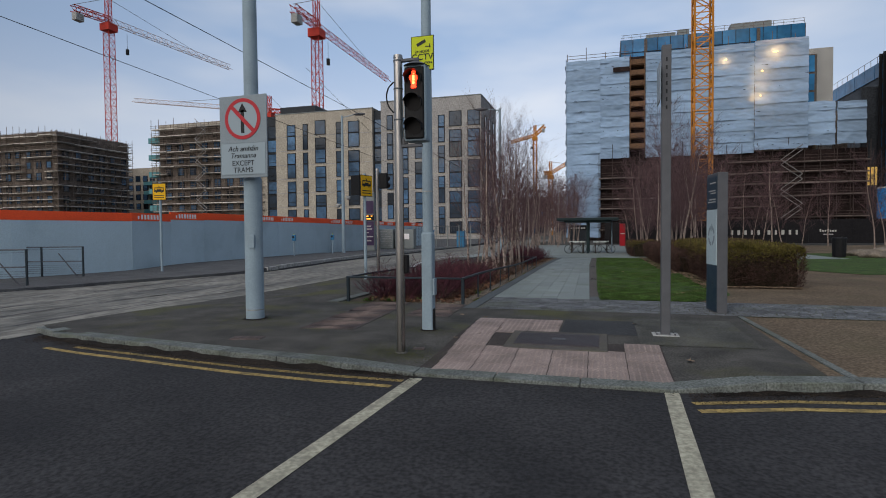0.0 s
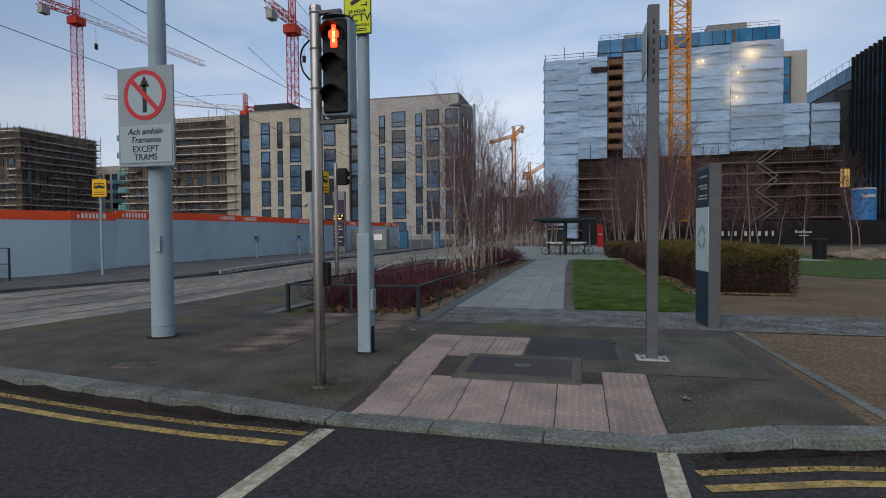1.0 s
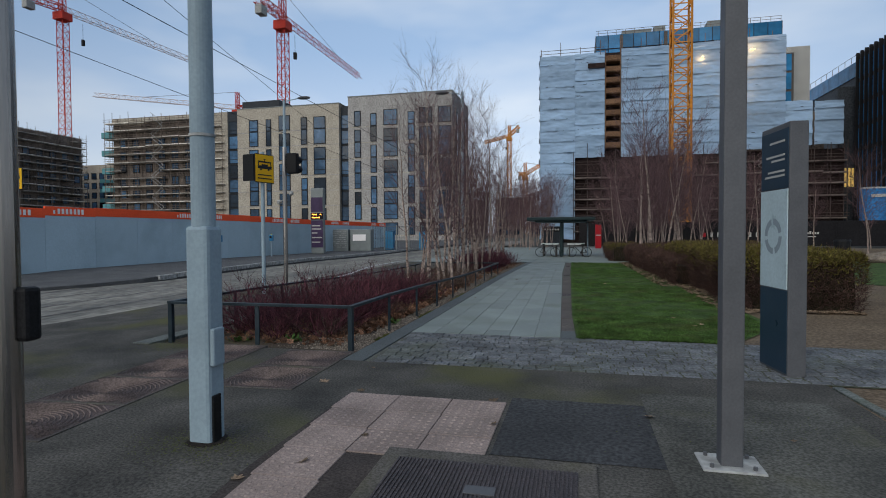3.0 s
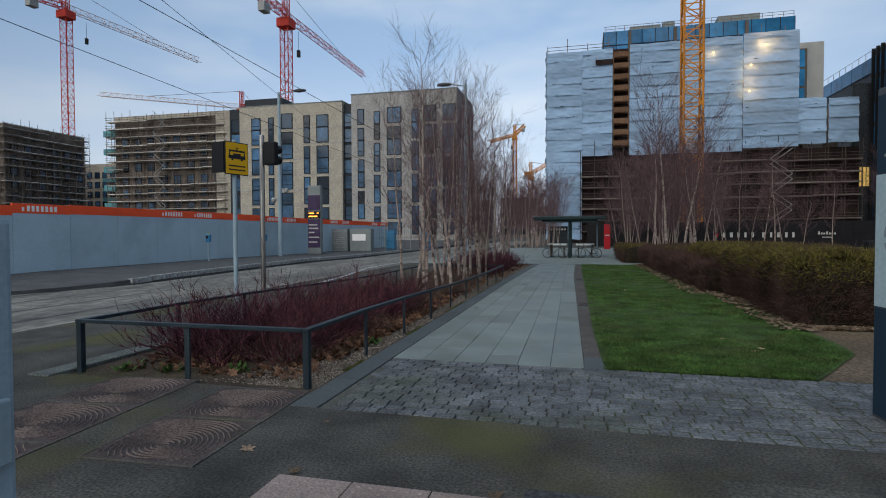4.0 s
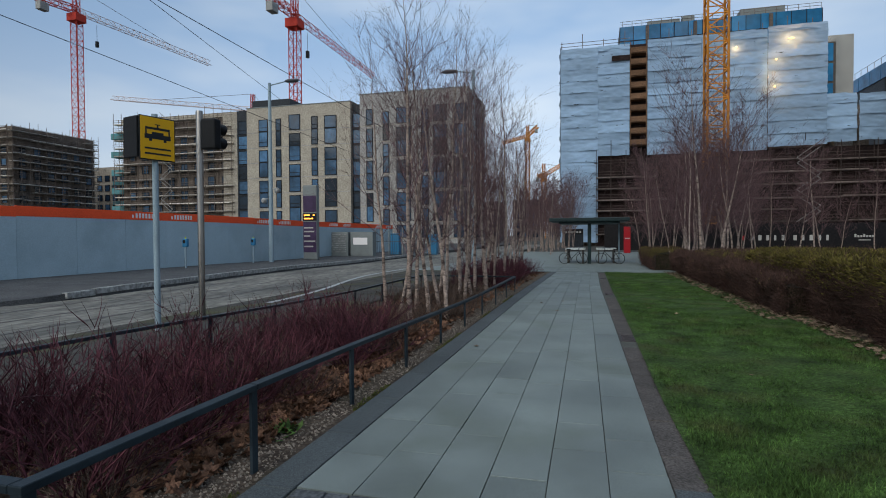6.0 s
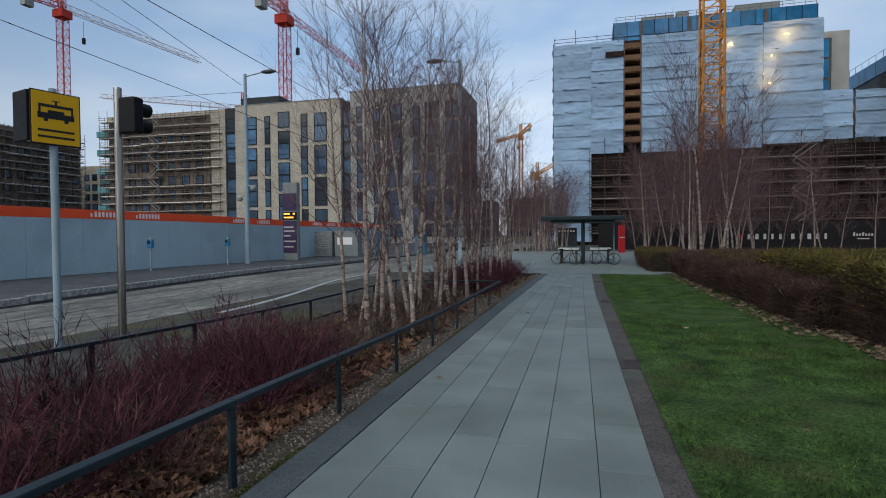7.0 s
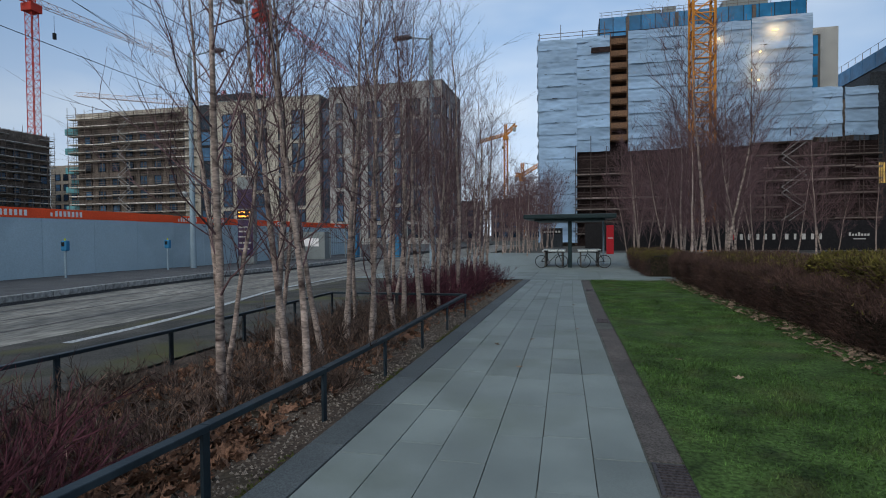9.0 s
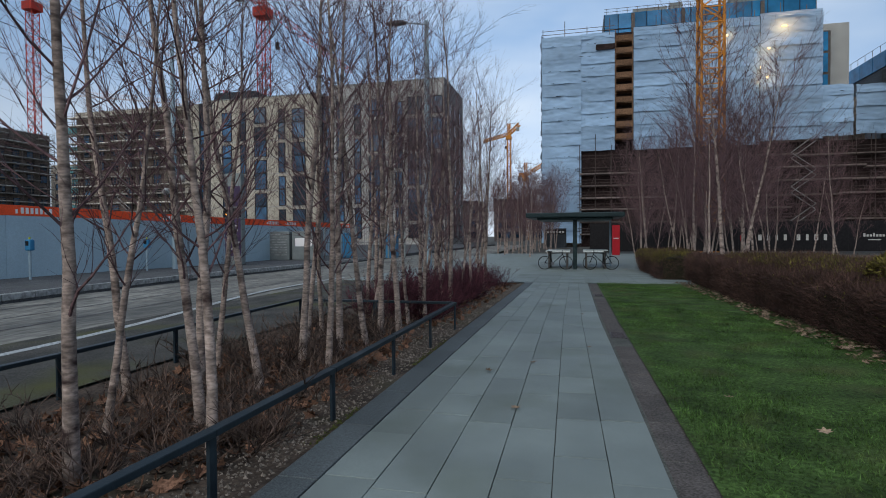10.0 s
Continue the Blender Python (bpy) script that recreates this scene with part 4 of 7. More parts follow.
# ---- tram stop signs ----
def stop_sign(x, y, z, h0, h1, w, rz, pole_h):
    t = thing("tram_stop_sign", "yellow tram warning sign on a blue-grey pole", "warning sign", at=(x, y, z), rz=rz, group="tram warning signs")
    bm = bmesh.new()
    rod(bm, (0, 0, -0.1), (0, 0, pole_h), 0.052, sides=16)
    part("pole", bm, M_GREYPOLE, t)
    bm = bmesh.new()
    box(bm, -w / 2, w / 2, -0.085, -0.065, h0, h1, 0.012)
    part("backing", bm, M_INK, t)
    bm = bmesh.new()
    box(bm, -w / 2 + 0.02, w / 2 - 0.02, -0.09, -0.084, h0 + 0.02, h1 - 0.02, 0.004)
    part("face", bm, M_AMBER, t, "amber yellow face")
    bm = bmesh.new()
    c = h0 + (h1 - h0) * 0.62
    for x0, x1, z0, z1 in ((-0.34, 0.34, 0.06, 0.10), (-0.34, -0.30, -0.05, 0.06), (0.30, 0.34, -0.05, 0.06), (-0.36, 0.36, -0.10, -0.02), (-0.16, 0.16, -0.02, 0.02),
                           (-0.24, -0.16, -0.14, -0.10), (0.16, 0.24, -0.14, -0.10), (-0.02, 0.02, 0.10, 0.15), (-0.07, 0.07, 0.145, 0.16)):
        box(bm, x0 * w, x1 * w, -0.094, -0.089, c + z0, c + z1)
    part("pictogram", bm, M_INK, t, "black tram pictogram")
    for k in range(2):
        bm = bmesh.new()
        box(bm, -w * 0.36, w * 0.36, -0.094, -0.089, h0 + 0.10 + 0.09 * k, h0 + 0.13 + 0.09 * k)
        part("lettering_bar", bm, M_INK, t, "unreadable lettering bar")
    bm = bmesh.new()
    for z in (h0 + 0.2, h1 - 0.2):
        box(bm, -0.07, 0.07, -0.066, 0.06, z - 0.02, z + 0.02, 0.004)
    part("clamp", bm, M_GALV, t)
    return t


Z20 = level(-9, 20)
t2 = stop_sign(-8.02, 18.72, level(-8, 18.7), 2.98, 3.74, 0.66, 74, 3.8)
bm = bmesh.new()
box(bm, -0.36, -0.31, -0.06, 0.34, 3.02, 3.72, 0.01)
part("side_plate", bm, M_BLACK, t2, "black plate seen edge on")
stop_sign(-18.9, 20.8, plat_z(20.8), 3.2, 3.95, 0.62, 14, 4.0)

# tram signal seen from behind
sg = thing("tram_signal", "stainless post with a black signal head facing away", "traffic signal", at=(-8.0, 19.85, Z20))
bm = bmesh.new()
rod(bm, (0, 0, -0.1), (0, 0, 4.13), 0.062, sides=20)
rod(bm, (0, 0, 4.13), (0, 0, 4.16), 0.066, 0.06, sides=20)
part("post", bm, M_STEEL, sg)
bm = bmesh.new()
box(bm, 0.1, 0.42, -0.1, 0.1, 3.4, 3.98, 0.03)
part("head", bm, M_BLACK, sg, "black signal head")
bm = bmesh.new()
rod(bm, (0.3, 0.1, 3.82), (0.3, 0.3, 3.82), 0.11, 0.11, 16)
rod(bm, (0.3, 0.1, 3.55), (0.3, 0.3, 3.55), 0.11, 0.11, 16)
part("visor", bm, M_BLACK, sg)
bm = bmesh.new()
box(bm, 0.0, 0.14, -0.02, 0.02, 3.88, 3.92)
box(bm, 0.0, 0.14, -0.02, 0.02, 3.46, 3.5)
part("bracket", bm, M_GALV, sg)

# ---- hoarding ----
HX = [-24.0, -22.6, -21.0, -20.9, -20.9]
HY = [12.0, 15.0, 21.0, 30.0, 64.0]
hoard = thing("hoarding", "grey boarded site hoarding with a red top band", "hoarding", kind="structure")
y = 12.0
k = 0
bm = bmesh.new()
box(bm, -0.03, 0.03, -1.21, 1.21, 0.0, 2.42, 0.004)
me_hb = link("board", bm, M_HOARD)
bm = bmesh.new()
box(bm, -0.035, 0.04, -1.22, 1.22, 2.42, 2.80, 0.006)
me_hr = link("band", bm, M_HBAND)
bm = bmesh.new()
xb = -0.85
for q in range(8):
    wq = 0.135 if q else 0.11
    box(bm, 0.041, 0.046, xb, xb + wq - 0.02, 2.50, 2.72 if q else 2.65)
    xb += wq + (0.055 if q else 0.09)
me_ht = link("mark", bm, M_HTEXT)
while y < 64:
    x0, x1 = float(np.interp(y, HY, HX)), float(np.interp(y + 2.43, HY, HX))
    a = -math.atan2(x1 - x0, 2.43)
    z = plat_z(y) - 0.12
    cx, cy = (x0 + x1) / 2, y + 1.215
    piece("board", me_hb, hoard, cx, cy, z, a)
    piece("band", me_hr, hoard, cx, cy, z, a)
    if k % 4 in (0, 1):
        piece("mark", me_ht, hoard, cx, cy, z, a)
    y += 2.43 * math.cos(a)
    k += 1


# ---- platform furniture ----
def validator(x, y):
    t = thing("ticket_validator", "blue ticket validator on a slim pole", "ticket validator", at=(x, y, plat_z(y)), group="ticket validators")
    bm = bmesh.new()
    rod(bm, (0, 0, -0.02), (0, 0, 1.1), 0.045, sides=12)
    part("pole", bm, M_GREYPOLE, t)
    bm = bmesh.new()
    box(bm, -0.13, 0.13, -0.1, 0.1, 1.02, 1.42, 0.05)
    part("case", bm, M_BLUEPLASTIC, t)
    bm = bmesh.new()
    box(bm, -0.07, 0.07, -0.112, -0.098, 1.2, 1.36, 0.01)
    part("screen", bm, M_BLACK, t)
    bm = bmesh.new()
    rod(bm, (0, 0, 1.42), (0, 0, 1.5), 0.03, sides=10)
    part("knob", bm, M_LIME, t)


validator(-19.6, 33.2)
validator(-19.6, 38.7)


def street_lamp(x, y, z, h, arm, extra=False):
    t = thing("street_lamp", "tall blue-grey lamp post with one oval lantern", "street lamp", at=(x, y, z), group="street lamps")
    bm = bmesh.new()
    rod(bm, (0, 0, -0.2), (0, 0, h), 0.15, 0.085, 20)
    part("post", bm, M_GREYPOLE, t)
    bm = bmesh.new()
    rod(bm, (0, 0, h - 0.15), (arm * 0.75, 0, h + 0.02), 0.035, sides=10)
    part("arm", bm, M_GREYPOLE, t)
    bm = bmesh.new()
    bmesh.ops.create_uvsphere(bm, u_segments=16, v_segments=8, radius=1, matrix=Matrix.Translation((arm, 0, h + 0.02)) @ Matrix.Diagonal((0.48, 0.2, 0.11, 1)))
    part("lantern", bm, M_GALV, t, "oval grey lantern")
    if extra:
        for dx, dz in ((-0.4, 3.7), (0.5, 4.3)):
            bm = bmesh.new()
            rod(bm, (0, 0, dz + 0.12), (dx, -0.1, dz + 0.1), 0.03, sides=8)
            bmesh.ops.create_uvsphere(bm, u_segments=12, v_segments=8, radius=0.17, matrix=Matrix.Translation((dx, -0.1, dz)))
            part("dome_camera", bm, M_CONC, t, "pale dome camera")


street_lamp(-19.5, 40.4, plat_z(40), 10.75, 1.5, True)
street_lamp(-6.9, 40.0, level(-6.9, 40), 10.6, -1.3)

kiosk = thing("timetable_totem", "tall totem with poster panels and an amber display", "totem", at=(-19.1, 44.6, plat_z(45)))
bm = bmesh.new()
box(bm, -0.52, 0.52, -0.2, 0.2, 0.0, 5.0, 0.06)
part("body", bm, M_GREYBLUE, kiosk)
bm = bmesh.new()
box(bm, -0.48, 0.48, -0.22, -0.2, 0.5, 2.55)
part("poster", bm, M_PURPLE, kiosk, "purple printed poster")
for z, w in ((2.1, 0.9), (1.85, 1.0), (1.55, 0.6), (1.2, 1.1), (0.85, 0.9)):
    bm = bmesh.new()
    box(bm, -0.42, -0.42 + w * 0.75, -0.225, -0.219, z, z + 0.09)
    part("lettering_bar", bm, M_MARK, kiosk, "poster lettering bar")
bm = bmesh.new()
box(bm, -0.5, 0.5, -0.24, -0.19, 2.62, 3.12)
part("display", bm, M_BLACK, kiosk)
bm = bmesh.new()
for z, w in ((2.95, 0.6), (2.72, 0.95)):
    box(bm, -0.4, -0.4 + w * 0.7, -0.246, -0.239, z, z + 0.09)
box(bm, 0.25, 0.38, -0.246, -0.239, 2.95, 3.04)
part("led_text", bm, M_LED, kiosk, "glowing amber display rows")
bm = bmesh.new()
box(bm, -0.48, 0.48, -0.22, -0.2, 3.2, 4.3)
part("upper_poster", bm, M_PURPLE, kiosk)

cab = thing("platform_cabinet", "grey louvred equipment cabinet on the platform", "cabinet", at=(-19.2, 51.5, plat_z(50)))
for dx in (-1.2, 0.9):
    bm = bmesh.new()
    box(bm, dx - 0.95, dx + 0.95, -0.4, 0.4, 0.0, 1.9, 0.04)
    part("body", bm, M_GREYBLUE, cab)
for k in range(9):
    bm = bmesh.new()
    box(bm, -2.0, -0.4, -0.43, -0.4, 0.3 + k * 0.17, 0.38 + k * 0.17)
    part("louvre", bm, M_CONC, cab)
bm = bmesh.new()
box(bm, 0.2, 1.4, -0.42, -0.4, 0.9, 1.45)
part("label_plate", bm, M_HTEXT, cab, "white label plate")

fence = thing("mesh_fence", "green-grey mesh fence panels at the site gate", "fence", at=(-18.5, 54.5, plat_z(54)))
for k in range(6):
    bm = bmesh.new()
    rod(bm, (k * 1.2, 0, 0), (k * 1.2, 0, 2.3), 0.05, sides=8)
    part("post", bm, M_GREYBLUE, fence)
for k in range(36):
    bm = bmesh.new()
    rod(bm, (k * 0.168, 0, 0.1), (k * 0.168, 0, 2.2), 0.012, sides=4)
    part("bar", bm, M_GALV, fence)
for z in (0.15, 1.1, 2.15):
    bm = bmesh.new()
    rod(bm, (0, 0, z), (6, 0, z), 0.02, sides=6)
    part("bar", bm, M_GALV, fence)
for dx, h in ((1.5, 1.7), (4.8, 1.6)):
    t = thing("blue_box", "blue plastic utility box behind the fence", "utility box", at=(-18.5 + dx, 55.3, plat_z(55)))
    bm = bmesh.new()
    box(bm, -0.4, 0.4, -0.3, 0.3, 0, h, 0.06)
    part("body", bm, M_BLUEPLASTIC, t)
    bm = bmesh.new()
    box(bm, -0.43, 0.43, -0.33, 0.33, h, h + 0.08, 0.03)
    part("lid", bm, M_BLUEPLASTIC, t)

# overhead wires
def wire(name, a, b, sag, r):
    cu = bpy.data.curves.new(name, 'CURVE')
    cu.dimensions, cu.bevel_depth, cu.bevel_resolution = '3D', r, 1
    s = cu.splines.new('POLY')
    s.points.add(24)
    for i, p in enumerate(s.points):
        f = i / 24
        q = Vector(a).lerp(Vector(b), f)
        p.co = (q.x, q.y, q.z - sag * 4 * f * (1 - f), 1)
    cu.materials.append(M_WIRE)
    return tagged(new(name, cu), "thin black overhead tram wire", "overhead wire", "overhead wires")


wire("overhead_wire", (-10.5, -10, 6.1), (-13.2, 45, 5.9), 0.0, 0.008)
wire("overhead_wire", (-13.2, 45, 5.9), (-14.5, 95, 5.9), 0.0, 0.008)
wire("overhead_wire", (-7.4, -10, 6.1), (-9.4, 45, 5.95), 0.0, 0.008)
wire("overhead_wire", (-9.4, 45, 5.95), (-10.5, 95, 5.95), 0.0, 0.008)
wire("overhead_wire", (-8.2, 15, 6.5), (-10.6, 27, 6.1), 0.0, 0.006)


# ---- bicycle shelter ----
SZ = level(-1.2, 46.5)
sh = thing("cycle_shelter", "dark flat-roofed cycle shelter on a single post", "shelter", at=(-0.98, 46.6, SZ))
bm = bmesh.new()
for z0, z1, g in ((2.62, 2.86, 0.0), (2.5, 2.63, 0.55)):
    box(bm, -2.4 + g, 2.36 - g, -0.9 + g * 0.4, 3.6 - g * 0.4, z0, z1, 0.05)
part("roof", bm, M_ROOF, sh)
for yy in (0, 2.8):
    bm = bmesh.new()
    box(bm, -0.1, 0.1, yy - 0.07, yy + 0.07, -0.05, 2.55, 0.01)
    part("post", bm, M_ROOF, sh)
bm = bmesh.new()
box(bm, 1.85, 1.95, 3.4, 3.5, 0, 2.55)
part("rear_post", bm, M_GREYPOLE, sh)
pan = thing("red_panel", "upright dark red panel behind the shelter", "panel", at=(2.35, 68.2, level(1, 68)), rz=14)
bm = bmesh.new()
box(bm, -0.32, 0.32, -0.06, 0.06, 0.0, 2.6, 0.02)
part("panel", bm, M_REDPANEL, pan)
bm = bmesh.new()
box(bm, -0.24, 0.24, -0.064, -0.058, 1.4, 1.5)
part("bar", bm, M_MARK, pan)
for cx in (-1.85, 0.05):
    t = thing("cycle_counter", "pale topped counter under the shelter", "counter", at=(cx, 48.0, SZ), group="shelter counters")
    bm = bmesh.new()
    box(bm, -0.62, 0.62, -1.0, 1.5, 0.86, 0.95, 0.02)
    part("top", bm, M_TABLE, t)
    bm = bmesh.new()
    box(bm, -0.5, -0.42, -0.85, 1.3, 0, 0.87)
    box(bm, 0.42, 0.5, -0.85, 1.3, 0, 0.87)
    part("side", bm, M_COVERFRAME, t)


def bicycle(x, y, z, rz, label):
    t = thing("bicycle", label, "bicycle", at=(x, y, z), rz=rz, group="parked bicycles")
    for wx in (-0.52, 0.53):
        bm = bmesh.new()
        rings = []
        for q in range(28):
            a = math.pi * 2 * q / 28
            rings.append([bm.verts.new((wx + (0.33 + 0.019 * math.cos(c)) * math.cos(a), 0.019 * math.sin(c), 0.345 + (0.33 + 0.019 * math.cos(c)) * math.sin(a)))
                          for c in (0, 1.05, 2.1, 3.14, 4.2, 5.25)])
        for q in range(28):
            for c in range(6):
                bm.faces.new((rings[q][c], rings[q][(c + 1) % 6], rings[(q + 1) % 28][(c + 1) % 6], rings[(q + 1) % 28][c]))
        w = part("wheel", bm, M_TYRE, t)
        bm = bmesh.new()
        for q in range(10):
            a = math.pi * 2 * q / 10
            rod(bm, (wx, 0, 0.345), (wx + 0.32 * math.cos(a), 0, 0.345 + 0.32 * math.sin(a)), 0.003, sides=3, caps=False)
        rod(bm, (wx, -0.04, 0.345), (wx, 0.04, 0.345), 0.025, sides=8)
        part("spokes", bm, M_GALV, w)
    bm = bmesh.new()
    for a, b in (((-0.52, 0.345), (-0.14, 0.30)), ((-0.52, 0.345), (-0.24, 0.80)), ((-0.14, 0.30), (-0.26, 0.88)), ((-0.14, 0.30), (0.36, 0.78)),
                 ((-0.24, 0.80), (0.34, 0.86)), ((0.36, 0.78), (0.33, 0.93)), ((0.36, 0.78), (0.53, 0.345))):
        rod(bm, (a[0], 0, a[1]), (b[0], 0, b[1]), 0.018, sides=8)
    part("frame", bm, M_BLACK, t)
    bm = bmesh.new()
    rod(bm, (0.37, -0.25, 0.98), (0.37, 0.25, 0.98), 0.014, sides=8)
    rod(bm, (0.33, 0, 0.92), (0.37, 0, 0.98), 0.015, sides=8)
    part("handlebar", bm, M_BLACK, t)
    bm = bmesh.new()
    box(bm, -0.4, -0.14, -0.07, 0.07, 0.88, 0.94, 0.03)
    part("saddle", bm, M_BLACK, t)
    bm = bmesh.new()
    rod(bm, (-0.14, -0.05, 0.30), (-0.14, -0.03, 0.30), 0.09, sides=16)
    rod(bm, (-0.14, -0.1, 0.30), (-0.05, -0.1, 0.16), 0.012, sides=6)
    part("crank", bm, M_GALV, t)


bicycle(-1.95, 46.4, SZ, 0, "dark bicycle parked across the path end")
bicycle(0.28, 46.5, SZ, 180, "dark bicycle leaning by a pale counter")

# ---- far side lawn details ----
t = thing("litter_bin", "black litter bin on the lawn", "bin", at=(14.4, 40.5, level(14, 40)))
bm = bmesh.new()
rod(bm, (0, 0, 0), (0, 0, 1.15), 0.36, 0.4, 16)
part("body", bm, M_BLACK, t)
bm = bmesh.new()
rod(bm, (0, 0, 1.15), (0, 0, 1.25), 0.43, 0.38, 16)
part("lid", bm, M_BLACK, t)
random.seed(3)
for k, (x, y, s) in enumerate(((16.6, 43.0, 1.0), (17.9, 43.2, 1.3), (19.8, 42.0, 0.8), (16.2, 40.2, 0.9), (17.8, 40.4, 1.2))):
    bm = bmesh.new()
    bmesh.ops.create_icosphere(bm, subdivisions=3, radius=1)
    for v in bm.verts:
        v.co *= 1 + 0.3 * noise.noise(v.co * 1.3 + Vector((k * 7, 0, 0)))
        v.co = Vector((v.co.x * s, v.co.y * s * 0.7, max(v.co.z, -0.3) * s * 0.36))
    ob = new("boulder", link("boulder", bm, M_ROCK))
    ob.location = (x, y, level(x, y) + 0.08 * s)
    tagged(ob, "low brown boulder lying on the lawn", "boulder", "boulders")

# ---- buildings ----
FZ = -0.4


def window(parent, x, y, z, w, h, mid=False, side=False):
    """A dark-framed window proud of a wall that faces south (or east)."""
    key = (round(w, 2), round(h, 2), mid, side)
    if key not in WINDOWS:
        bm = bmesh.new()
        d = 0.16
        for x0, x1, z0, z1 in ((-w / 2, w / 2, 0, d), (-w / 2, w / 2, h - d, h), (-w / 2, -w / 2 + d, d, h - d), (w / 2 - d, w / 2, d, h - d)):
            box(bm, x0, x1, -0.05, 0.1, z0, z1)
        if mid:
            box(bm, -w / 2 + d, w / 2 - d, -0.05, 0.1, h * 0.3, h * 0.3 + 0.1)
        a = link("frame", bm, M_FRAME)
        bm = bmesh.new()
        box(bm, -w / 2 + d, w / 2 - d, 0.0, 0.05, d, h - d)
        WINDOWS[key] = (a, link("pane", bm, M_GLASS))
    a, b = WINDOWS[key]
    win = piece("window", a, parent, x, y, z, math.pi / 2 if side else 0)
    p = new("pane", b)
    p.parent = win
    return win


WINDOWS = {}
random.seed(21)
bg = thing("brick_apartment_block", "buff brick apartment block with tall dark windows", "apartment block")
for nm, x0, x1, top, m in (("wall", -78.7, -52.6, 31.1, M_BEIGE), ("wall", -50.4, -26.2, 32.3, M_GREYBRICK)):
    bm = bmesh.new()
    box(bm, x0, x1, 124, 142, FZ, top, 0.05)
    part(nm, bm, m, bg)
for x0, x1, top in ((-52.6, -50.4, 30.6), (-82.0, -78.7, 31.0)):
    bm = bmesh.new()
    box(bm, x0, x1, 125.0, 140, FZ, top)
    part("recess", bm, M_DARKCLAD, bg, "dark clad recess")
bm = bmesh.new()
box(bm, -79.2, -69.2, 127, 138, 31.1, 33.6, 0.05)
part("plant_room", bm, M_DARKCLAD, bg, "black rooftop plant room")
part_cols = ((-74.3, 2.1), (-70.4, 1.1), (-66.3, 2.6), (-61.3, 1.3), (-57.4, 2.7), (-48.1, 1.3), (-44.3, 1.2), (-40.3, 3.0), (-35.5, 1.3), (-32.2, 2.7), (-27.9, 2.6))
for cx, w in part_cols:
    pair = random.random() < 0.5
    for s in range(8):
        z = 1.2 + 3.49 * s
        if z > 29:
            continue
        tall = (s + int(pair)) % 2 != 0
        window(bg, cx, 123.88, z, w + 0.25, 3.47 if tall else 2.75, mid=random.random() < 0.7)
for s in range(8):
    window(bg, -51.5, 124.88, 1.0 + 3.49 * s, 2.0, 3.2, mid=True)
    window(bg, -80.3, 124.88, 1.0 + 3.49 * s, 2.6, 3.2, mid=True)
for cy in (128.5, 133, 138):
    for s in range(8):
        window(bg, -26.08, cy, 1.2 + 3.49 * s, 2.0, 2.8, side=True)
for x0, x1, top in ((-78.8, -52.5, 31.1), (-50.5, -26.1, 32.3)):
    bm = bmesh.new()
    box(bm, x0, x1, 123.9, 142.1, top, top + 0.18)
    part("coping", bm, M_GREYBLUE, bg)
for s in range(8):
    bm = bmesh.new()
    box(bm, -78.69, -52.61, 123.97, 124.0, 0.95 + 3.49 * s, 1.1 + 3.49 * s)
    part("string_course", bm, M_GREYBRICK, bg)
    bm = bmesh.new()
    box(bm, -50.39, -26.21, 123.97, 124.0, 0.95 + 3.49 * s, 1.1 + 3.49 * s)
    part("string_course", bm, M_BEIGE, bg)


def scaffold(parent, x0, x1, y, z1, depth=1.6, bay=2.4, lift=2.0, along='x', z0=FZ, tube=None, deck=None):
    """Scaffold in front of a wall facing south, or (along y) facing east."""
    n = int(round(abs(x1 - x0) / bay))
    bm = bmesh.new()
    rod(bm, (0, 0, z0), (0, 0, z1 + 1.2), 0.06, sides=5, caps=False)
    me_up = link("upright", bm, tube or M_SCAFTUBE)
    length = abs(x1 - x0)
    bm = bmesh.new()
    box(bm, 0, length, 0.1, depth - 0.1, -0.05, 0.05)
    box(bm, 0, length, 0.02, 0.08, 0.0, 0.20)
    me_deck = link("deck", bm, deck or M_BOARD)
    bm = bmesh.new()
    rod(bm, (-0.4, 0, 0), (length + 0.4, 0, 0), 0.045, sides=5, caps=False)
    me_led = link("ledger", bm, tube or M_SCAFTUBE)
    rz = 0 if along == 'x' else math.pi / 2

    def at(u, v):
        return (x0 + u, y - v) if along == 'x' else (y + v, x0 + u)
    for k in range(n + 1):
        for v in (0.0, depth):
            ux, uy = at(length * k / n, v)
            piece("upright", me_up, parent, ux, uy, random.uniform(-0.6, 1.6) if v else 0)
    z = z0 + lift
    while z < z1 + 0.1:
        u = 0.0
        while u < length - 0.5:
            seg = min(random.choice((0.14, 0.22, 0.34, 0.5)) * length, length - u)
            if random.random() < 0.86:
                zz = z + random.choice((0, 0, 0, 0.12, -0.15))
                ux, uy = at(u, depth) if along == 'x' else (y + depth, x0 + u)
                piece("deck", me_deck, parent, ux, uy, zz, rz, sx=seg / length)
            u += seg
        for dz in (0.55, 1.05):
            ux, uy = at(0, depth)
            piece("ledger", me_led, parent, ux, uy, z + dz, rz)
        z += lift
    for k in range(0, n, 2):
        bm = bmesh.new()
        a = length * k / n
        for s in range(int((z1 - z0) / 6)):
            p, q = at(a, depth), at(a + bay, depth)
            rod(bm, (*p, z0 + 6 * s), (*q, z0 + 6 * s + 6), 0.035, sides=4, caps=False)
        part("brace", bm, tube or M_SCAFTUBE, parent)


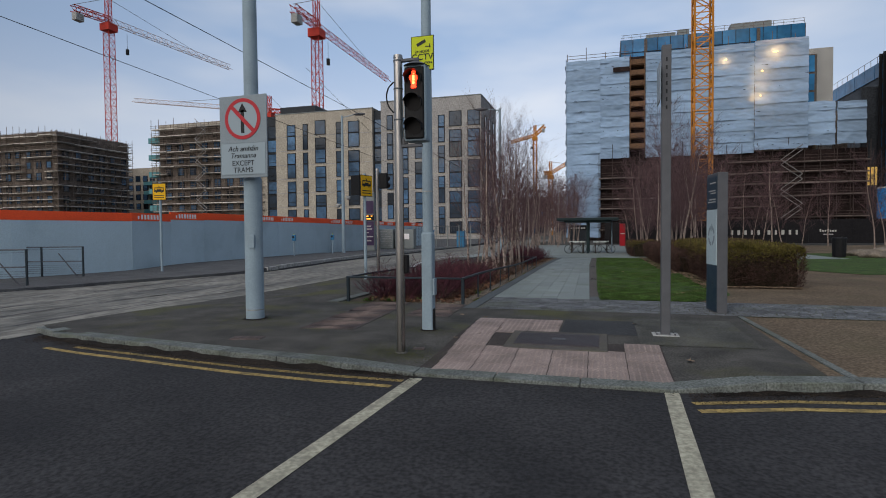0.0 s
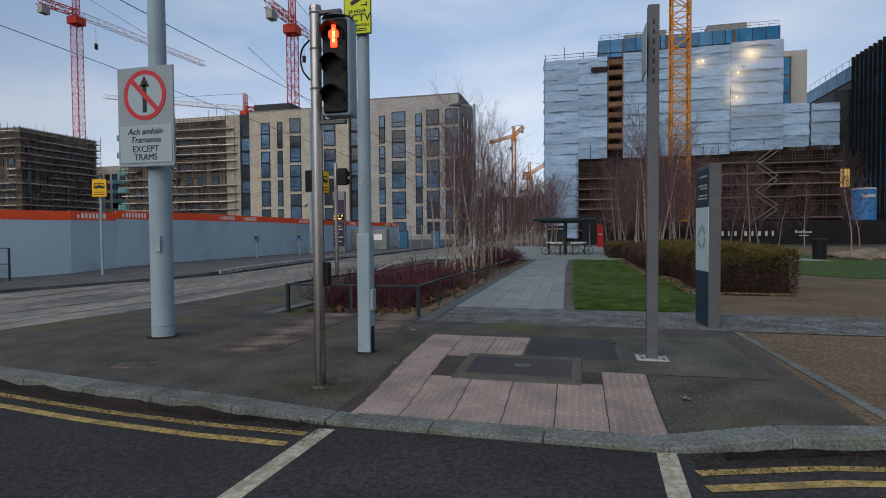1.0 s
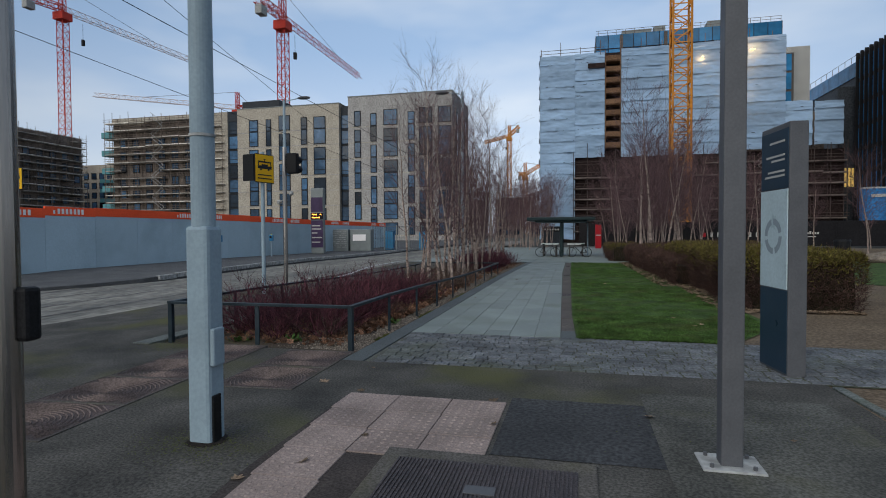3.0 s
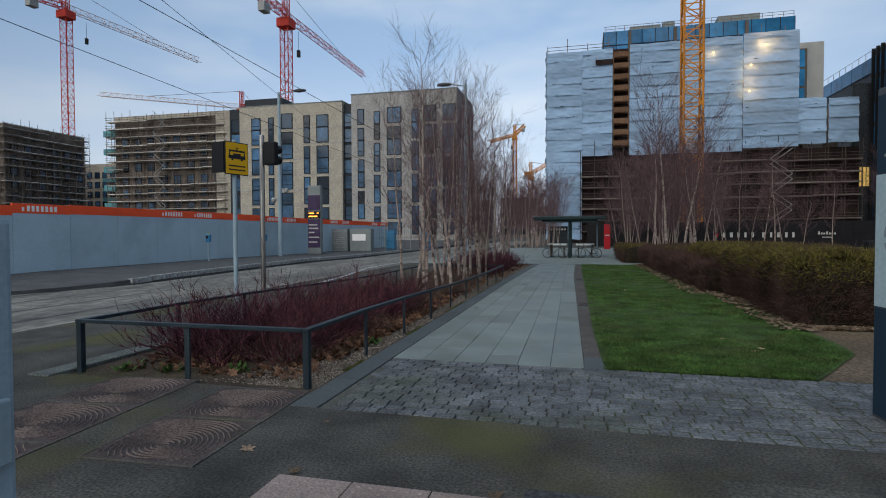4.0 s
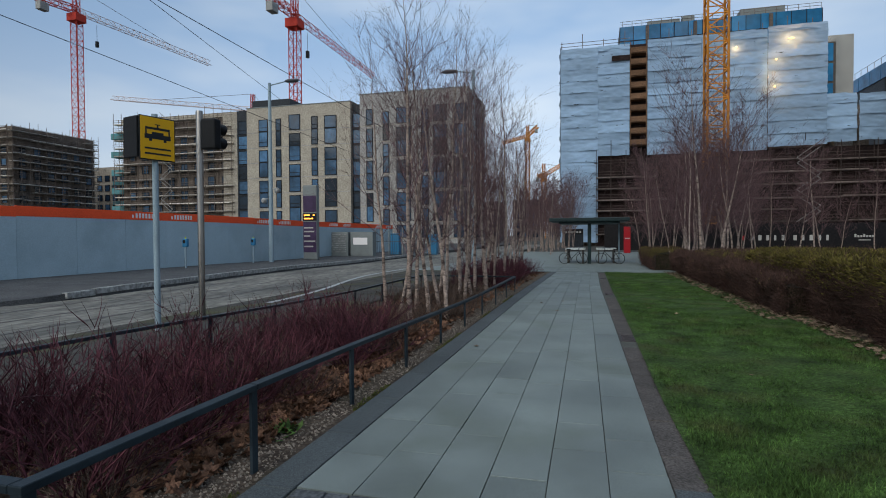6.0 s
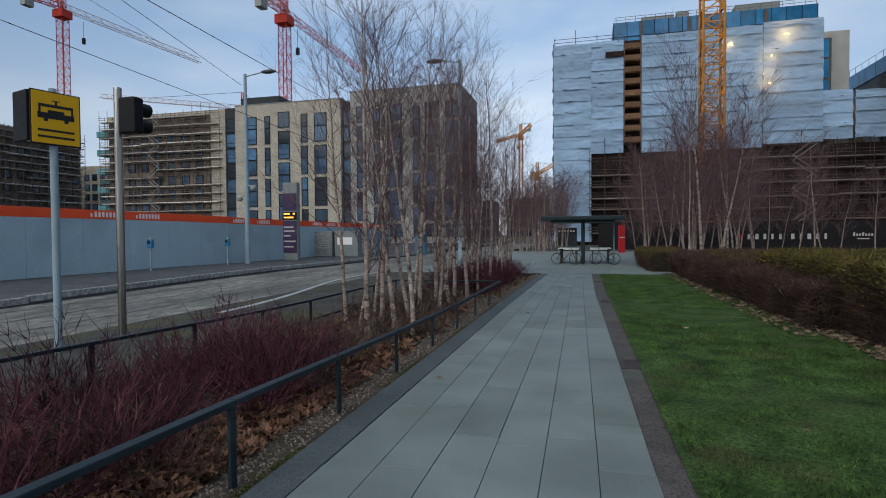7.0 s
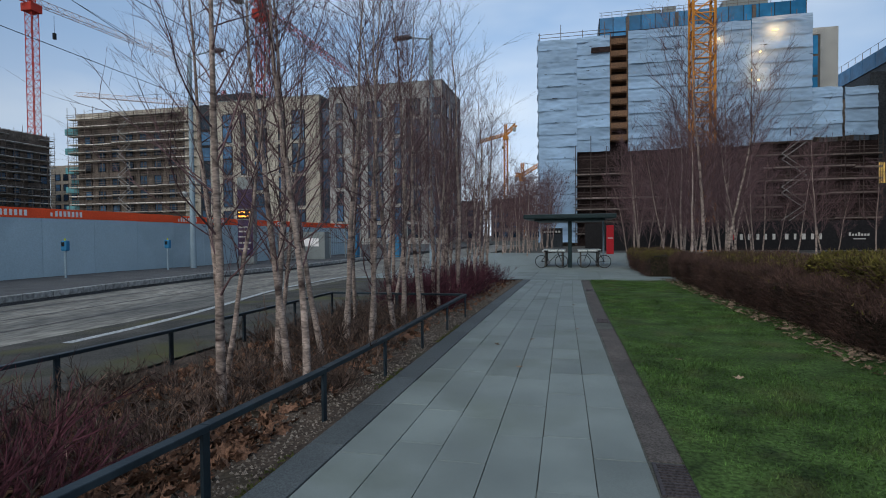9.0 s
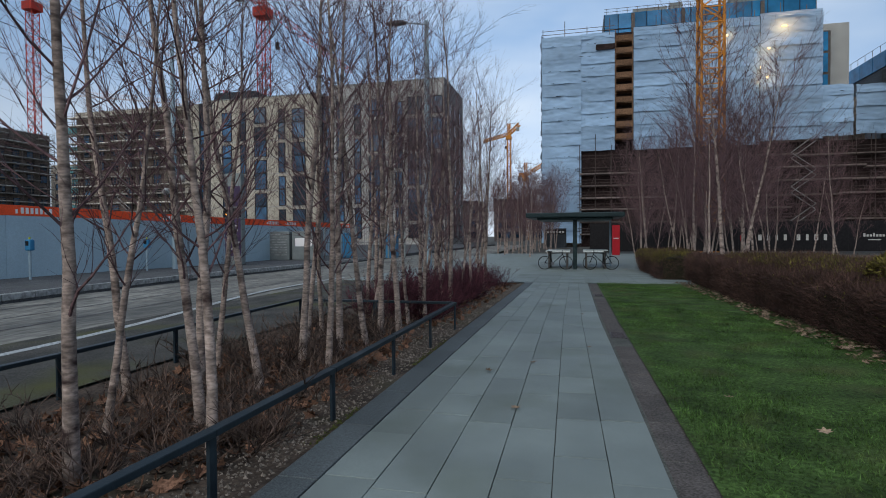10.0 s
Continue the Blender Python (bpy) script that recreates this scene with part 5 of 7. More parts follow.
def stair(parent, x, y, z0, z1, w=3.0, rise=2.0):
    k = 0
    z = z0
    while z < z1:
        bm = bmesh.new()
        a, b = (x, x + w) if k % 2 == 0 else (x + w, x)
        for off in (0, 0.9):
            rod(bm, (a, y, z + off), (b, y, z + rise + off), 0.075, sides=4)
        part("stair_flight", bm, M_STAIR if x < 0 else M_DIMSTAIR, parent)
        z += rise
        k += 1


def shell(parent, x0, x1, y0, y1, top, material, cols_front, cols_side=(), storey=3.3):
    bm = bmesh.new()
    box(bm, x0, x1, y0, y1, FZ, top)
    part("wall", bm, material, parent)
    for s in range(int((top - 1) / storey)):
        for cx in cols_front:
            window(parent, cx, y0 - 0.12, 0.8 + storey * s, 2.0, 2.1, mid=True)
        for cy in cols_side:
            window(parent, x1 + 0.12, cy, 0.8 + storey * s, 2.0, 2.1, side=True)


sc1 = thing("scaffolded_block", "unfinished brown block wrapped in bare scaffolding with stairs", "building under construction")
shell(sc1, -116, -83.4, 126, 146, 30.2, M_SCAFBODY, span(-113, -86, 7))
scaffold(sc1, -117, -83, 125.8, 30.0)
stair(sc1, -102.6, 123.6, FZ, 30, w=3.4, rise=2.6)
bm = bmesh.new()
box(bm, -116.2, -83.2, 125.9, 146, 30.2, 31.2)
part("parapet", bm, M_BEIGE, sc1)
bm = bmesh.new()
box(bm, -86, -82.05, 125.2, 130, FZ, 31.0)
part("stair_core", bm, M_BEIGE, sc1, "buff finished end wall")
for s in range(5):
    bm = bmesh.new()
    box(bm, -119.8, -115.8, 126, 129, 8.0 + 4.6 * s, 9.5 + 4.6 * s, 0.05)
    part("balcony", bm, M_BALC, sc1, "turquoise glazed balcony")

sc2 = thing("scaffolded_block", "long unfinished brown block behind bare scaffolding", "building under construction")
shell(sc2, -185, -148, 122.5, 147, 30.0, M_SCAFBODY, span(-182, -151, 8), span(125, 145, 5))
scaffold(sc2, -186, -147.6, 122.3, 30.0)
scaffold(sc2, 121, 147, -147.8, 30.0, along='y')
bm = bmesh.new()
box(bm, -185, -148, 122.4, 147, 30.0, 30.9)
part("parapet", bm, M_SCAFBODY, sc2)

low = thing("pale_apartment_block", "pale apartment block with turquoise balconies in the distance", "apartment block")
shell(low, -168, -146, 165, 180, 25.5, M_BEIGE, span(-165, -149, 5))
for s in range(6):
    bm = bmesh.new()
    box(bm, -158, -152, 163.4, 165, 2.6 + 3.3 * s, 3.9 + 3.3 * s, 0.05)
    part("balcony", bm, M_BALC, low)

# far street end
random.seed(8)
for x0, x1, y0, h, lab in ((-46, -31, 190, 12, "far low brown building at the street end"), (-30, -20, 215, 14, "far grey-brown building at the street end"),
                           (-19.5, -11, 240, 9, "far small dark building at the street end"), (-70, -47, 230, 14, "far long brown building beyond the trees"),
                           (-11.5, 4, 205, 8, "far low grey-brown building closing the street")):
    t = thing("distant_building", lab, "building", group="distant buildings")
    shell(t, x0, x1, y0, y0 + 14, h, M_FAR, span(x0 + 2, x1 - 2, max(2, int((x1 - x0) / 4))), storey=3.4)
    bm = bmesh.new()
    box(bm, x0 - 0.2, x1 + 0.2, y0 - 0.2, y0 + 14.2, h, h + 0.5)
    part("roof", bm, M_DARKCLAD, t)

# ---- sheeted building ----
wr = thing("sheeted_building", "tall building wrapped in white scaffold sheeting above brown netting", "building under construction")
bm = bmesh.new()
box(bm, -4.5, 34.5, 117, 150, FZ, 33.8)
box(bm, 34.5, 43, 119, 150, FZ, 23.0)
part("core", bm, M_SCAFBODY, wr)


def sheet_strip(parent, x0, x1, z0, z1, y, seed, side=False):
    nx, nz = max(int((x1 - x0) / 0.27), 4), 9
    verts, faces = [], []
    for i in range(nx + 1):
        for j in range(nz + 1):
            u, v = x0 + (x1 - x0) * i / nx, j / nz
            d = 0.20 * noise.noise(Vector((u * 0.35, v * 1.4, seed * 3.1))) + 0.13 * noise.noise(Vector((u * 1.1 + v * 2, v * 3.5, seed * 7.7)))
            d += 0.09 * math.sin(math.pi * v) * (0.6 + 0.4 * noise.noise(Vector((u * 0.2, seed, 0)))) * -1
            d += 0.10 * abs(noise.noise(Vector((u * 0.9 + v * 3.0, v * 5.0, seed * 2.3)))) + 0.07 * math.exp(-((v - 0.52) / 0.07) ** 2)
            d -= 0.17 * (1 - v) ** 3
            e = 0.13 * noise.noise(Vector((u * 0.6, seed * 1.7, v))) if j in (0, nz) else 0
            z = z0 + (z1 - z0) * v + e + (0.10 if j == nz else -0.06 if j == 0 else 0)
            verts.append((u, y + d, z) if not side else (y + d, u, z))
    for i in range(nx):
        for j in range(nz):
            p = i * (nz + 1) + j
            faces.append((p, p + nz + 1, p + nz + 2, p + 1))
    me = pydata("sheet", verts, faces, M_WRAP)
    me.polygons.foreach_set("use_smooth", [True] * len(faces))
    ob = new("sheet", me)
    ob.parent = parent


LIFT = 2.05
k = 0
for x0, x1, za, zb, y in ((-6.8, -0.35, 0.3, 34.7, 113.9), (-0.35, 5.0, 15.6, 34.8, 114.05), (7.95, 16.5, 15.5, 35.2, 114.0), (16.5, 26.5, 15.5, 35.2, 113.9),
                          (26.4, 34.9, 15.9, 35.3, 113.2), (34.9, 39.4, 16.4, 24.0, 114.2), (39.4, 43.8, 16.4, 23.6, 113.4)):
    z = za
    while z < zb - 0.3:
        z1 = min(z + LIFT, zb)
        sheet_strip(wr, x0, x1, z, z1, y, k)
        z = z1
        k += 1
z = 0.3
while z < 34.6:
    sheet_strip(wr, 113.9, 122, z, z + LIFT, -6.85, k, True)
    z += LIFT
    k += 1
# tears and loose laps in the sheeting
rt = random.Random(61)
verts, faces = [], []
for q in range(80):
    x0 = rt.choice((rt.uniform(-6.6, -0.8), rt.uniform(-6.6, 4.6), rt.uniform(8.2, 34), rt.uniform(26, 43)))
    zt = 0.3 + LIFT * rt.randrange(8 if x0 > -0.4 else 2, 17) + rt.uniform(-0.12, 0.12)
    if x0 > 34.5 and zt > 23:
        continue
    w, h, p = rt.uniform(0.2, 1.0), rt.uniform(0.03, 0.09), len(verts)
    yt = 112.95 if x0 > 26 else 113.5
    verts += [(x0, yt, zt), (x0 + w * 0.5, yt, zt - h), (x0 + w, yt, zt + rt.uniform(-0.1, 0.1)), (x0 + w * 0.5, yt, zt + h * 0.4)]
    faces.append((p, p + 1, p + 2, p + 3))
ob = new("tear_stuff", pydata("tear_stuff", verts, faces, M_NETTING))
ob.parent = wr
tagged(ob, "dark tears and open laps in the sheeting", kind="stuff")
# hoist tower
for s in range(9):
    z = 17.2 + 2.0 * s
    bm = bmesh.new()
    box(bm, 5.1, 7.85, 114.2, 116, z, z + 0.14)
    for x in (5.1, 7.7):
        box(bm, x, x + 0.14, 114.0, 114.2, z, z + 2.0)
    box(bm, 5.2, 7.7, 114.02, 114.12, z + 0.15, z + 1.05)
    part("hoist_bay", bm, M_HOIST, wr, "brown timber hoist bay")
bm = bmesh.new()
box(bm, 5.0, 7.9, 116, 116.2, 15, 35.3)
part("hoist_back", bm, M_NETTING, wr)
bm = bmesh.new()
box(bm, 2.0, 5.0, 113.6, 113.75, 32.0, 32.9)
part("loading_gap", bm, M_NETTING, wr, "dark gap with a timber ledge")
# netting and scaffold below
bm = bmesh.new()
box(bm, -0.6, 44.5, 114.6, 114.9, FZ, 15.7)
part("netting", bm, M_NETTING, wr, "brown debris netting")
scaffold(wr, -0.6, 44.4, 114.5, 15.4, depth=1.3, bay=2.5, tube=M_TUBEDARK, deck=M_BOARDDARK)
stair(wr, 30.6, 112.8, FZ + 3, 14.5, w=3.4, rise=2.6)
for k in range(12):
    bm = bmesh.new()
    x = -6.6 + 3.6 * k
    rod(bm, (x, 114.1, 34.5), (x, 114.1, 36.4 + random.uniform(-0.3, 1.4)), 0.06, sides=5)
    part("standard", bm, M_SCAFTUBE, wr)
for z in (35.3, 35.9):
    bm = bmesh.new()
    rod(bm, (-6.8, 114.1, z), (5, 114.1, z), 0.05, sides=5)
    part("ledger", bm, M_SCAFTUBE, wr)
# glazed top storey
for k in range(14):
    bm = bmesh.new()
    x = 3.6 + 2.32 * k
    box(bm, x, x + 2.24, 119, 119.2, 34.3, 39.6)
    part("glass_panel", bm, M_BLUEGLASS, wr, "blue glass panel")
bm = bmesh.new()
for k in range(15):
    x = 3.56 + 2.32 * k
    box(bm, x - 0.06, x + 0.06, 118.95, 119.15, 34.3, 39.6)
box(bm, 3.5, 36.1, 118.9, 119.15, 36.9, 37.05)
part("mullions", bm, M_FRAME, wr)
for x in (8.0, 16.0, 28.0):
    bm = bmesh.new()
    box(bm, x, x + 0.55, 118.7, 119.0, 34, 39.4)
    part("pier", bm, M_BRICK, wr, "brown pier")
bm = bmesh.new()
box(bm, 3.5, 36.1, 119.2, 150, 34, 39.55)
part("top_storey", bm, M_DARKCLAD, wr)
bm = bmesh.new()
for k in range(20):
    x = 4 + 1.68 * k
    rod(bm, (x, 119.2, 39.5), (x, 119.2, 40.6), 0.04, sides=4)
for z in (40.1, 40.6):
    rod(bm, (3.6, 119.2, z), (36, 119.2, z), 0.04, sides=4)
part("roof_rail", bm, M_SCAFTUBE, wr)
for x0, x1, h in ((8.5, 14, 40.9), (14.5, 16.5, 41.3), (24, 31, 41.4)):
    bm = bmesh.new()
    box(bm, x0, x1, 121, 124, 39.5, h)
    part("plant", bm, M_GREYBLUE, wr)
# finished end bay
bm = bmesh.new()
box(bm, 37.3, 39.9, 117, 140, FZ, 34.2)
box(bm, 34.9, 37.29, 117, 140, 33.2, 34.2)
part("end_bay", bm, M_CONC, wr, "pale stone end bay")
for s in range(3):
    bm = bmesh.new()
    box(bm, 35.2, 36.9, 116.7, 116.8, 23.4 + 3.3 * s, 26.3 + 3.3 * s)
    part("glass_panel", bm, M_BLUEGLASS, wr)
    bm = bmesh.new()
    box(bm, 34.95, 37.3, 116.8, 117.0, 23.2 + 3.3 * s, 26.5 + 3.3 * s)
    part("frame", bm, M_BRICK, wr)
# work lamps behind the sheeting
for x, z, p in ((29.6, 33.1, 260), (27.5, 29.9, 90), (27.3, 25.5, 120), (21.6, 32.4, 90), (27.0, 27.5, 50)):
    t = thing("work_lamp", "warm work lamp glowing behind scaffold sheeting", "work lamp", at=(x, 114.45, z), group="work lamps")
    bm = bmesh.new()
    box(bm, -0.25, 0.25, 0, 0.12, -0.15, 0.15, 0.03)
    part("housing", bm, M_WARM, t)
    la = new("work_lamp_light", bpy.data.lights.new("work_lamp_light", 'POINT'))
    la.data.energy, la.data.color, la.data.shadow_soft_size = p * 3.2, (1.0, 0.66, 0.30), 0.25
    la.location = (x, 114.45, z)
    if p > 80:
        # added emissive disc before the sheet, imitating the glow of the lamp behind
        t = thing("lamp_glass", "glowing disc added before the sheeting as lamp glow", "work lamp", at=(x, 112.9, z))
        bm = bmesh.new()
        w = 0.5 if p > 200 else 0.2
        bmesh.ops.create_uvsphere(bm, u_segments=14, v_segments=8, radius=1, matrix=Matrix.Diagonal((w, 0.08, 0.18, 1)))
        part("lens", bm, M_WARM, t)

# black hoarding with pale lettering bars
bh = thing("site_hoarding", "black site hoarding with pale lettering bars", "hoarding", kind="structure")
bm = bmesh.new()
box(bm, -1.22, 1.22, -0.04, 0.04, 0, 3.0, 0.01)
me = link("board", bm, M_HBLACK)
for k in range(23):
    piece("board", me, bh, 1.6 + 2.45 * k, 80, -0.24)
bm = bmesh.new()
x = 15.95
for w, gap in ((0.55, 0.16), (0.6, 0.16), (0.55, 0.16), (0.5, 0.2), (0.55, 0.55), (0.6, 0.18), (0.5, 0.18), (0.62, 0.16), (0.55, 0.16), (0.5, 0.16)):
    box(bm, x + 0.14, x + w - 0.14, 79.94, 79.955, 0.88, 1.46)
    x += w + gap + 0.05
part("letter_bars", bm, M_MARK, bh, "pale lettering bars")
bm = bmesh.new()
for k in range(7):
    box(bm, 26.1 + 0.27 * k, 26.28 + 0.27 * k, 79.94, 79.955, 1.2, 1.55 if k in (0, 3) else 1.42)
box(bm, 26.5, 27.6, 79.94, 79.955, 0.85, 0.95)
part("letter_bars", bm, M_MARK, bh)
bm = bmesh.new()
box(bm, 15.2, 15.55, 79.94, 79.955, 0.9, 1.4)
part("mark", bm, M_REDPANEL, bh, "small red mark")

sil = thing("blue_banner_tank", "blue wrapped tank above the site hoarding", "tank", at=(34.3, 82, -0.2))
bm = bmesh.new()
rod(bm, (0, 0, 2.9), (0, 0, 6.7), 1.3, sides=24)
part("body", bm, M_BLUEBOX, sil)
bm = bmesh.new()
rod(bm, (0, 0, 6.7), (0, 0, 6.9), 1.34, 1.2, sides=24)
part("cap", bm, M_CONC, sil)
for sx in (-1, 1):
    bm = bmesh.new()
    box(bm, sx - 0.1, sx + 0.1, -0.1, 0.1, 0, 3.0)
    part("leg", bm, M_GALV, sil)
bm = bmesh.new()
box(bm, -0.7, 0.7, -1.33, -1.15, 5.7, 6.05)
part("lettering_bar", bm, M_MARK, sil)

shop = thing("shop_front", "dark shop front with a pale sign band below the sheeting", "shop front", at=(-4.2, 104, -0.3))
bm = bmesh.new()
box(bm, -1.6, 1.6, 0, 0.6, 0, 2.9, 0.03)
part("body", bm, M_DARKCLAD, shop)
bm = bmesh.new()
box(bm, -1.5, 1.5, -0.05, 0.0, 2.0, 2.7)
part("sign_band", bm, M_HBLACK, shop)
for k in range(6):
    bm = bmesh.new()
    box(bm, -1.3 + 0.45 * k, -1.0 + 0.45 * k, -0.08, -0.05, 2.2, 2.5)
    part("letter_bar", bm, M_MARK, shop)

# dark finned building
db = thing("dark_office_building", "dark office building with vertical fins and lit windows", "office building")
bm = bmesh.new()
box(bm, 46.6, 80, 92, 116, FZ, 31.5)
part("body", bm, M_DARKCLAD, db)
for k in range(16):
    bm = bmesh.new()
    y = 92.4 + 1.5 * k
    box(bm, 46.1, 46.6, y - 0.12, y + 0.12, 3, 31.7)
    part("fin", bm, M_BLACK, db)
for s in range(7):
    for k in range(15):
        bm = bmesh.new() if (s, k) == (0, 0) else None
        if bm is not None:
            box(bm, -0.02, 0.02, -0.6, 0.6, 0, 3.2)
            me_g = link("pane", bm, M_BLUEGLASS)
        piece("pane", me_g, db, 46.57, 93.15 + 1.5 * k, 4 + 3.9 * s)
for k in range(6):
    bm = bmesh.new()
    box(bm, 45.1 + 0.62 * k, 45.55 + 0.62 * k, 116.4, 116.5, 9.2, 12.4)
    part("lit_window", bm, M_YWIN, db, "warm lit window")
bm = bmesh.new()
box(bm, 44.2, 60, 116.5, 117, FZ, 26.5)
part("rear_wing", bm, M_DARKCLAD, db)
gb = thing("glass_topped_building", "dark building with a sloping glazed top storey", "office building")
bm = bmesh.new()
box(bm, 55.5, 90, 130, 175, FZ, 34)
part("body", bm, M_DARKCLAD, gb)
for k in range(9):
    bm = bmesh.new()
    box(bm, 55.3, 55.5, 130 + 5 * k, 134.8 + 5 * k, 33.0, 36)
    part("glass_panel", bm, M_BLUEGLASS, gb)
bm = bmesh.new()
for k in range(16):
    rod(bm, (55.4, 130 + 3 * k, 36), (55.4, 130 + 3 * k, 37.4), 0.05, sides=4)
rod(bm, (55.4, 130, 37.4), (55.4, 175, 37.4), 0.05, sides=4)
part("roof_rail", bm, M_SCAFTUBE, gb)


# ---- cranes ----
def lattice(bm, a, b, w, n, r, tri=False):
    """A braced square (or triangular) boom from a to b."""
    a, b = Vector(a), Vector(b)
    d = (b - a).normalized()
    up = Vector((0, 0, 1)) if abs(d.z) < 0.8 else Vector((0, 1, 0))
    s = d.cross(up).normalized()
    u = s.cross(d).normalized()
    c = [(-s - u), (s - u), (s + u), (-s + u)] if not tri else [(-s - u), (s - u), u * 1.1]
    c = [q * w / 2 for q in c]
    m = len(c)
    for q in c:
        rod(bm, a + q, b + q, r, sides=4, caps=False)
    for i in range(n):
        p0, p1 = a.lerp(b, i / n), a.lerp(b, (i + 1) / n)
        for k in range(m):
            e0, e1 = c[k], c[(k + 1) % m]
            rod(bm, p0 + (e0 if i % 2 else e1), p1 + (e1 if i % 2 else e0), r * 0.6, sides=3, caps=False)
            rod(bm, p0 + e0, p0 + e1, r * 0.6, sides=3, caps=False)


def crane(label, base, top, tip, tail, w, n, mast, jib, r, cab=True):
    t = thing("tower_crane", label, "tower crane", group="tower cranes")
    bm = bmesh.new()
    lattice(bm, (base[0], base[1], FZ), (base[0], base[1], top), w, n, r)
    part("mast", bm, mast, t)
    c = Vector((base[0], base[1], top))
    if tip is not None:
        tip, tail = Vector(tip), Vector(tail)
        bm = bmesh.new()
        lattice(bm, c + Vector((0, 0, w)), tip + Vector((0, 0, w)), w * 0.8, 22, r * 0.7, True)
        part("jib", bm, jib, t)
        bm = bmesh.new()
        lattice(bm, c + Vector((0, 0, w)), tail + Vector((0, 0, w)), w * 0.8, 6, r, False)
        part("counter_jib", bm, M_CRANERED if mast is not M_CRANEORANGE else mast, t)
        bm = bmesh.new()
        d = (tail - c)
        q = c + d * 0.85
        box(bm, q.x - w * 0.4, q.x + w * 0.4, q.y - w * 0.6, q.y + w * 0.6, q.z - w * 0.5, q.z + w * 0.5, 0.1)
        part("counterweight", bm, M_CONC, t)
        bm = bmesh.new()
        lattice(bm, c, c + Vector((0, 0, w * 4)), w * 0.6, 4, r)
        part("tower_head", bm, M_CRANERED if mast is not M_CRANEORANGE else mast, t)
        bm = bmesh.new()
        rod(bm, c + Vector((0, 0, w * 4)), tip.lerp(c, 0.35) + Vector((0, 0, w * 1.4)), r * 0.5, sides=4)
        rod(bm, c + Vector((0, 0, w * 4)), tail + Vector((0, 0, w * 1.4)), r * 0.5, sides=4)
        part("tie_bar", bm, M_SCAFTUBE, t)
        bm = bmesh.new()
        box(bm, c.x - w * 0.8, c.x + w * 0.8, c.y - w * 0.8, c.y + w * 0.8, c.z - w * 0.6, c.z + w * 0.4, 0.1)
        part("slew_ring", bm, M_CRANERED if mast is not M_CRANEORANGE else mast, t)
        bm = bmesh.new()
        h = c.lerp(tip, 0.12)
        rod(bm, h, h - Vector((0, 0, w * 2.2)), r * 0.4, sides=3)
        box(bm, h.x - 0.4, h.x + 0.4, h.y - 0.4, h.y + 0.4, h.z - w * 3, h.z - w * 2.2)
        part("hook_block", bm, M_BLACK, t)
    return t


crane("red and white tower crane with a long jib", (-167, 159), 74.5, (-162.5, 220, 74.5), (-169.4, 147, 74.5), 2.5, 30, M_CRANERED, M_CRANEWHITE, 0.16)
crane("red tower crane with a lowered long jib", (-80.4, 149), 60, (-82.0, 210, 60), (-80.4, 136, 60), 2.4, 26, M_CRANERED, M_CRANERED, 0.15)
crane("distant pale crane with a flat jib", (-170, 262), 64, (-259, 262, 76), (-162, 262, 63.0), 2.6, 20, M_CRANEWHITE, M_CRANEWHITE, 0.2)
crane("orange tower crane mast in front of sheeting", (13.2, 84), 62, None, None, 2.25, 38, M_CRANEORANGE, M_CRANEORANGE, 0.14)
crane("distant orange crane with a short raised jib", (-30.0, 260), 44, (-41, 258, 41), (-25.5, 260, 48), 1.5, 16, M_CRANEORANGE, M_CRANEORANGE, 0.2)
crane("distant pale orange crane beyond the street", (-26.5, 300), 30, (-16, 300, 36), (-30, 300, 30), 2.0, 10, M_CRANEORANGE, M_CRANEORANGE, 0.2)

# ---- plants ----
def tubes(lines, sides):
    """Tapered tubes along polylines [(point, radius), ...]."""
    verts, faces = [], []
    for line in lines:
        start = len(verts)
        for i, (p, r) in enumerate(line):
            q = line[min(i + 1, len(line) - 1)][0] - line[max(i - 1, 0)][0]
            d = q.normalized() if q.length > 1e-6 else Vector((0, 0, 1))
            s = d.cross(Vector((0.31, 0.95, 0.05))).normalized()
            u = d.cross(s)
            for k in range(sides):
                a = math.pi * 2 * k / sides
                verts.append(p + (s * math.cos(a) + u * math.sin(a)) * r)
        for i in range(len(line) - 1):
            for k in range(sides):
                a, b = start + i * sides + k, start + i * sides + (k + 1) % sides
                faces.append((a, b, b + sides, a + sides))
    return verts, faces


def branch(rng, p, d, length, r, steps, wander, lift):
    line = [(p.copy(), r)]
    for i in range(steps):
        d = (d + Vector((rng.uniform(-1, 1), rng.uniform(-1, 1), rng.uniform(-0.6, 0.8))) * wander + Vector((0, 0, lift))).normalized()
        p = p + d * (length / steps)
        line.append((p.copy(), r * (1 - 0.8 * (i + 1) / steps)))
    return line, d


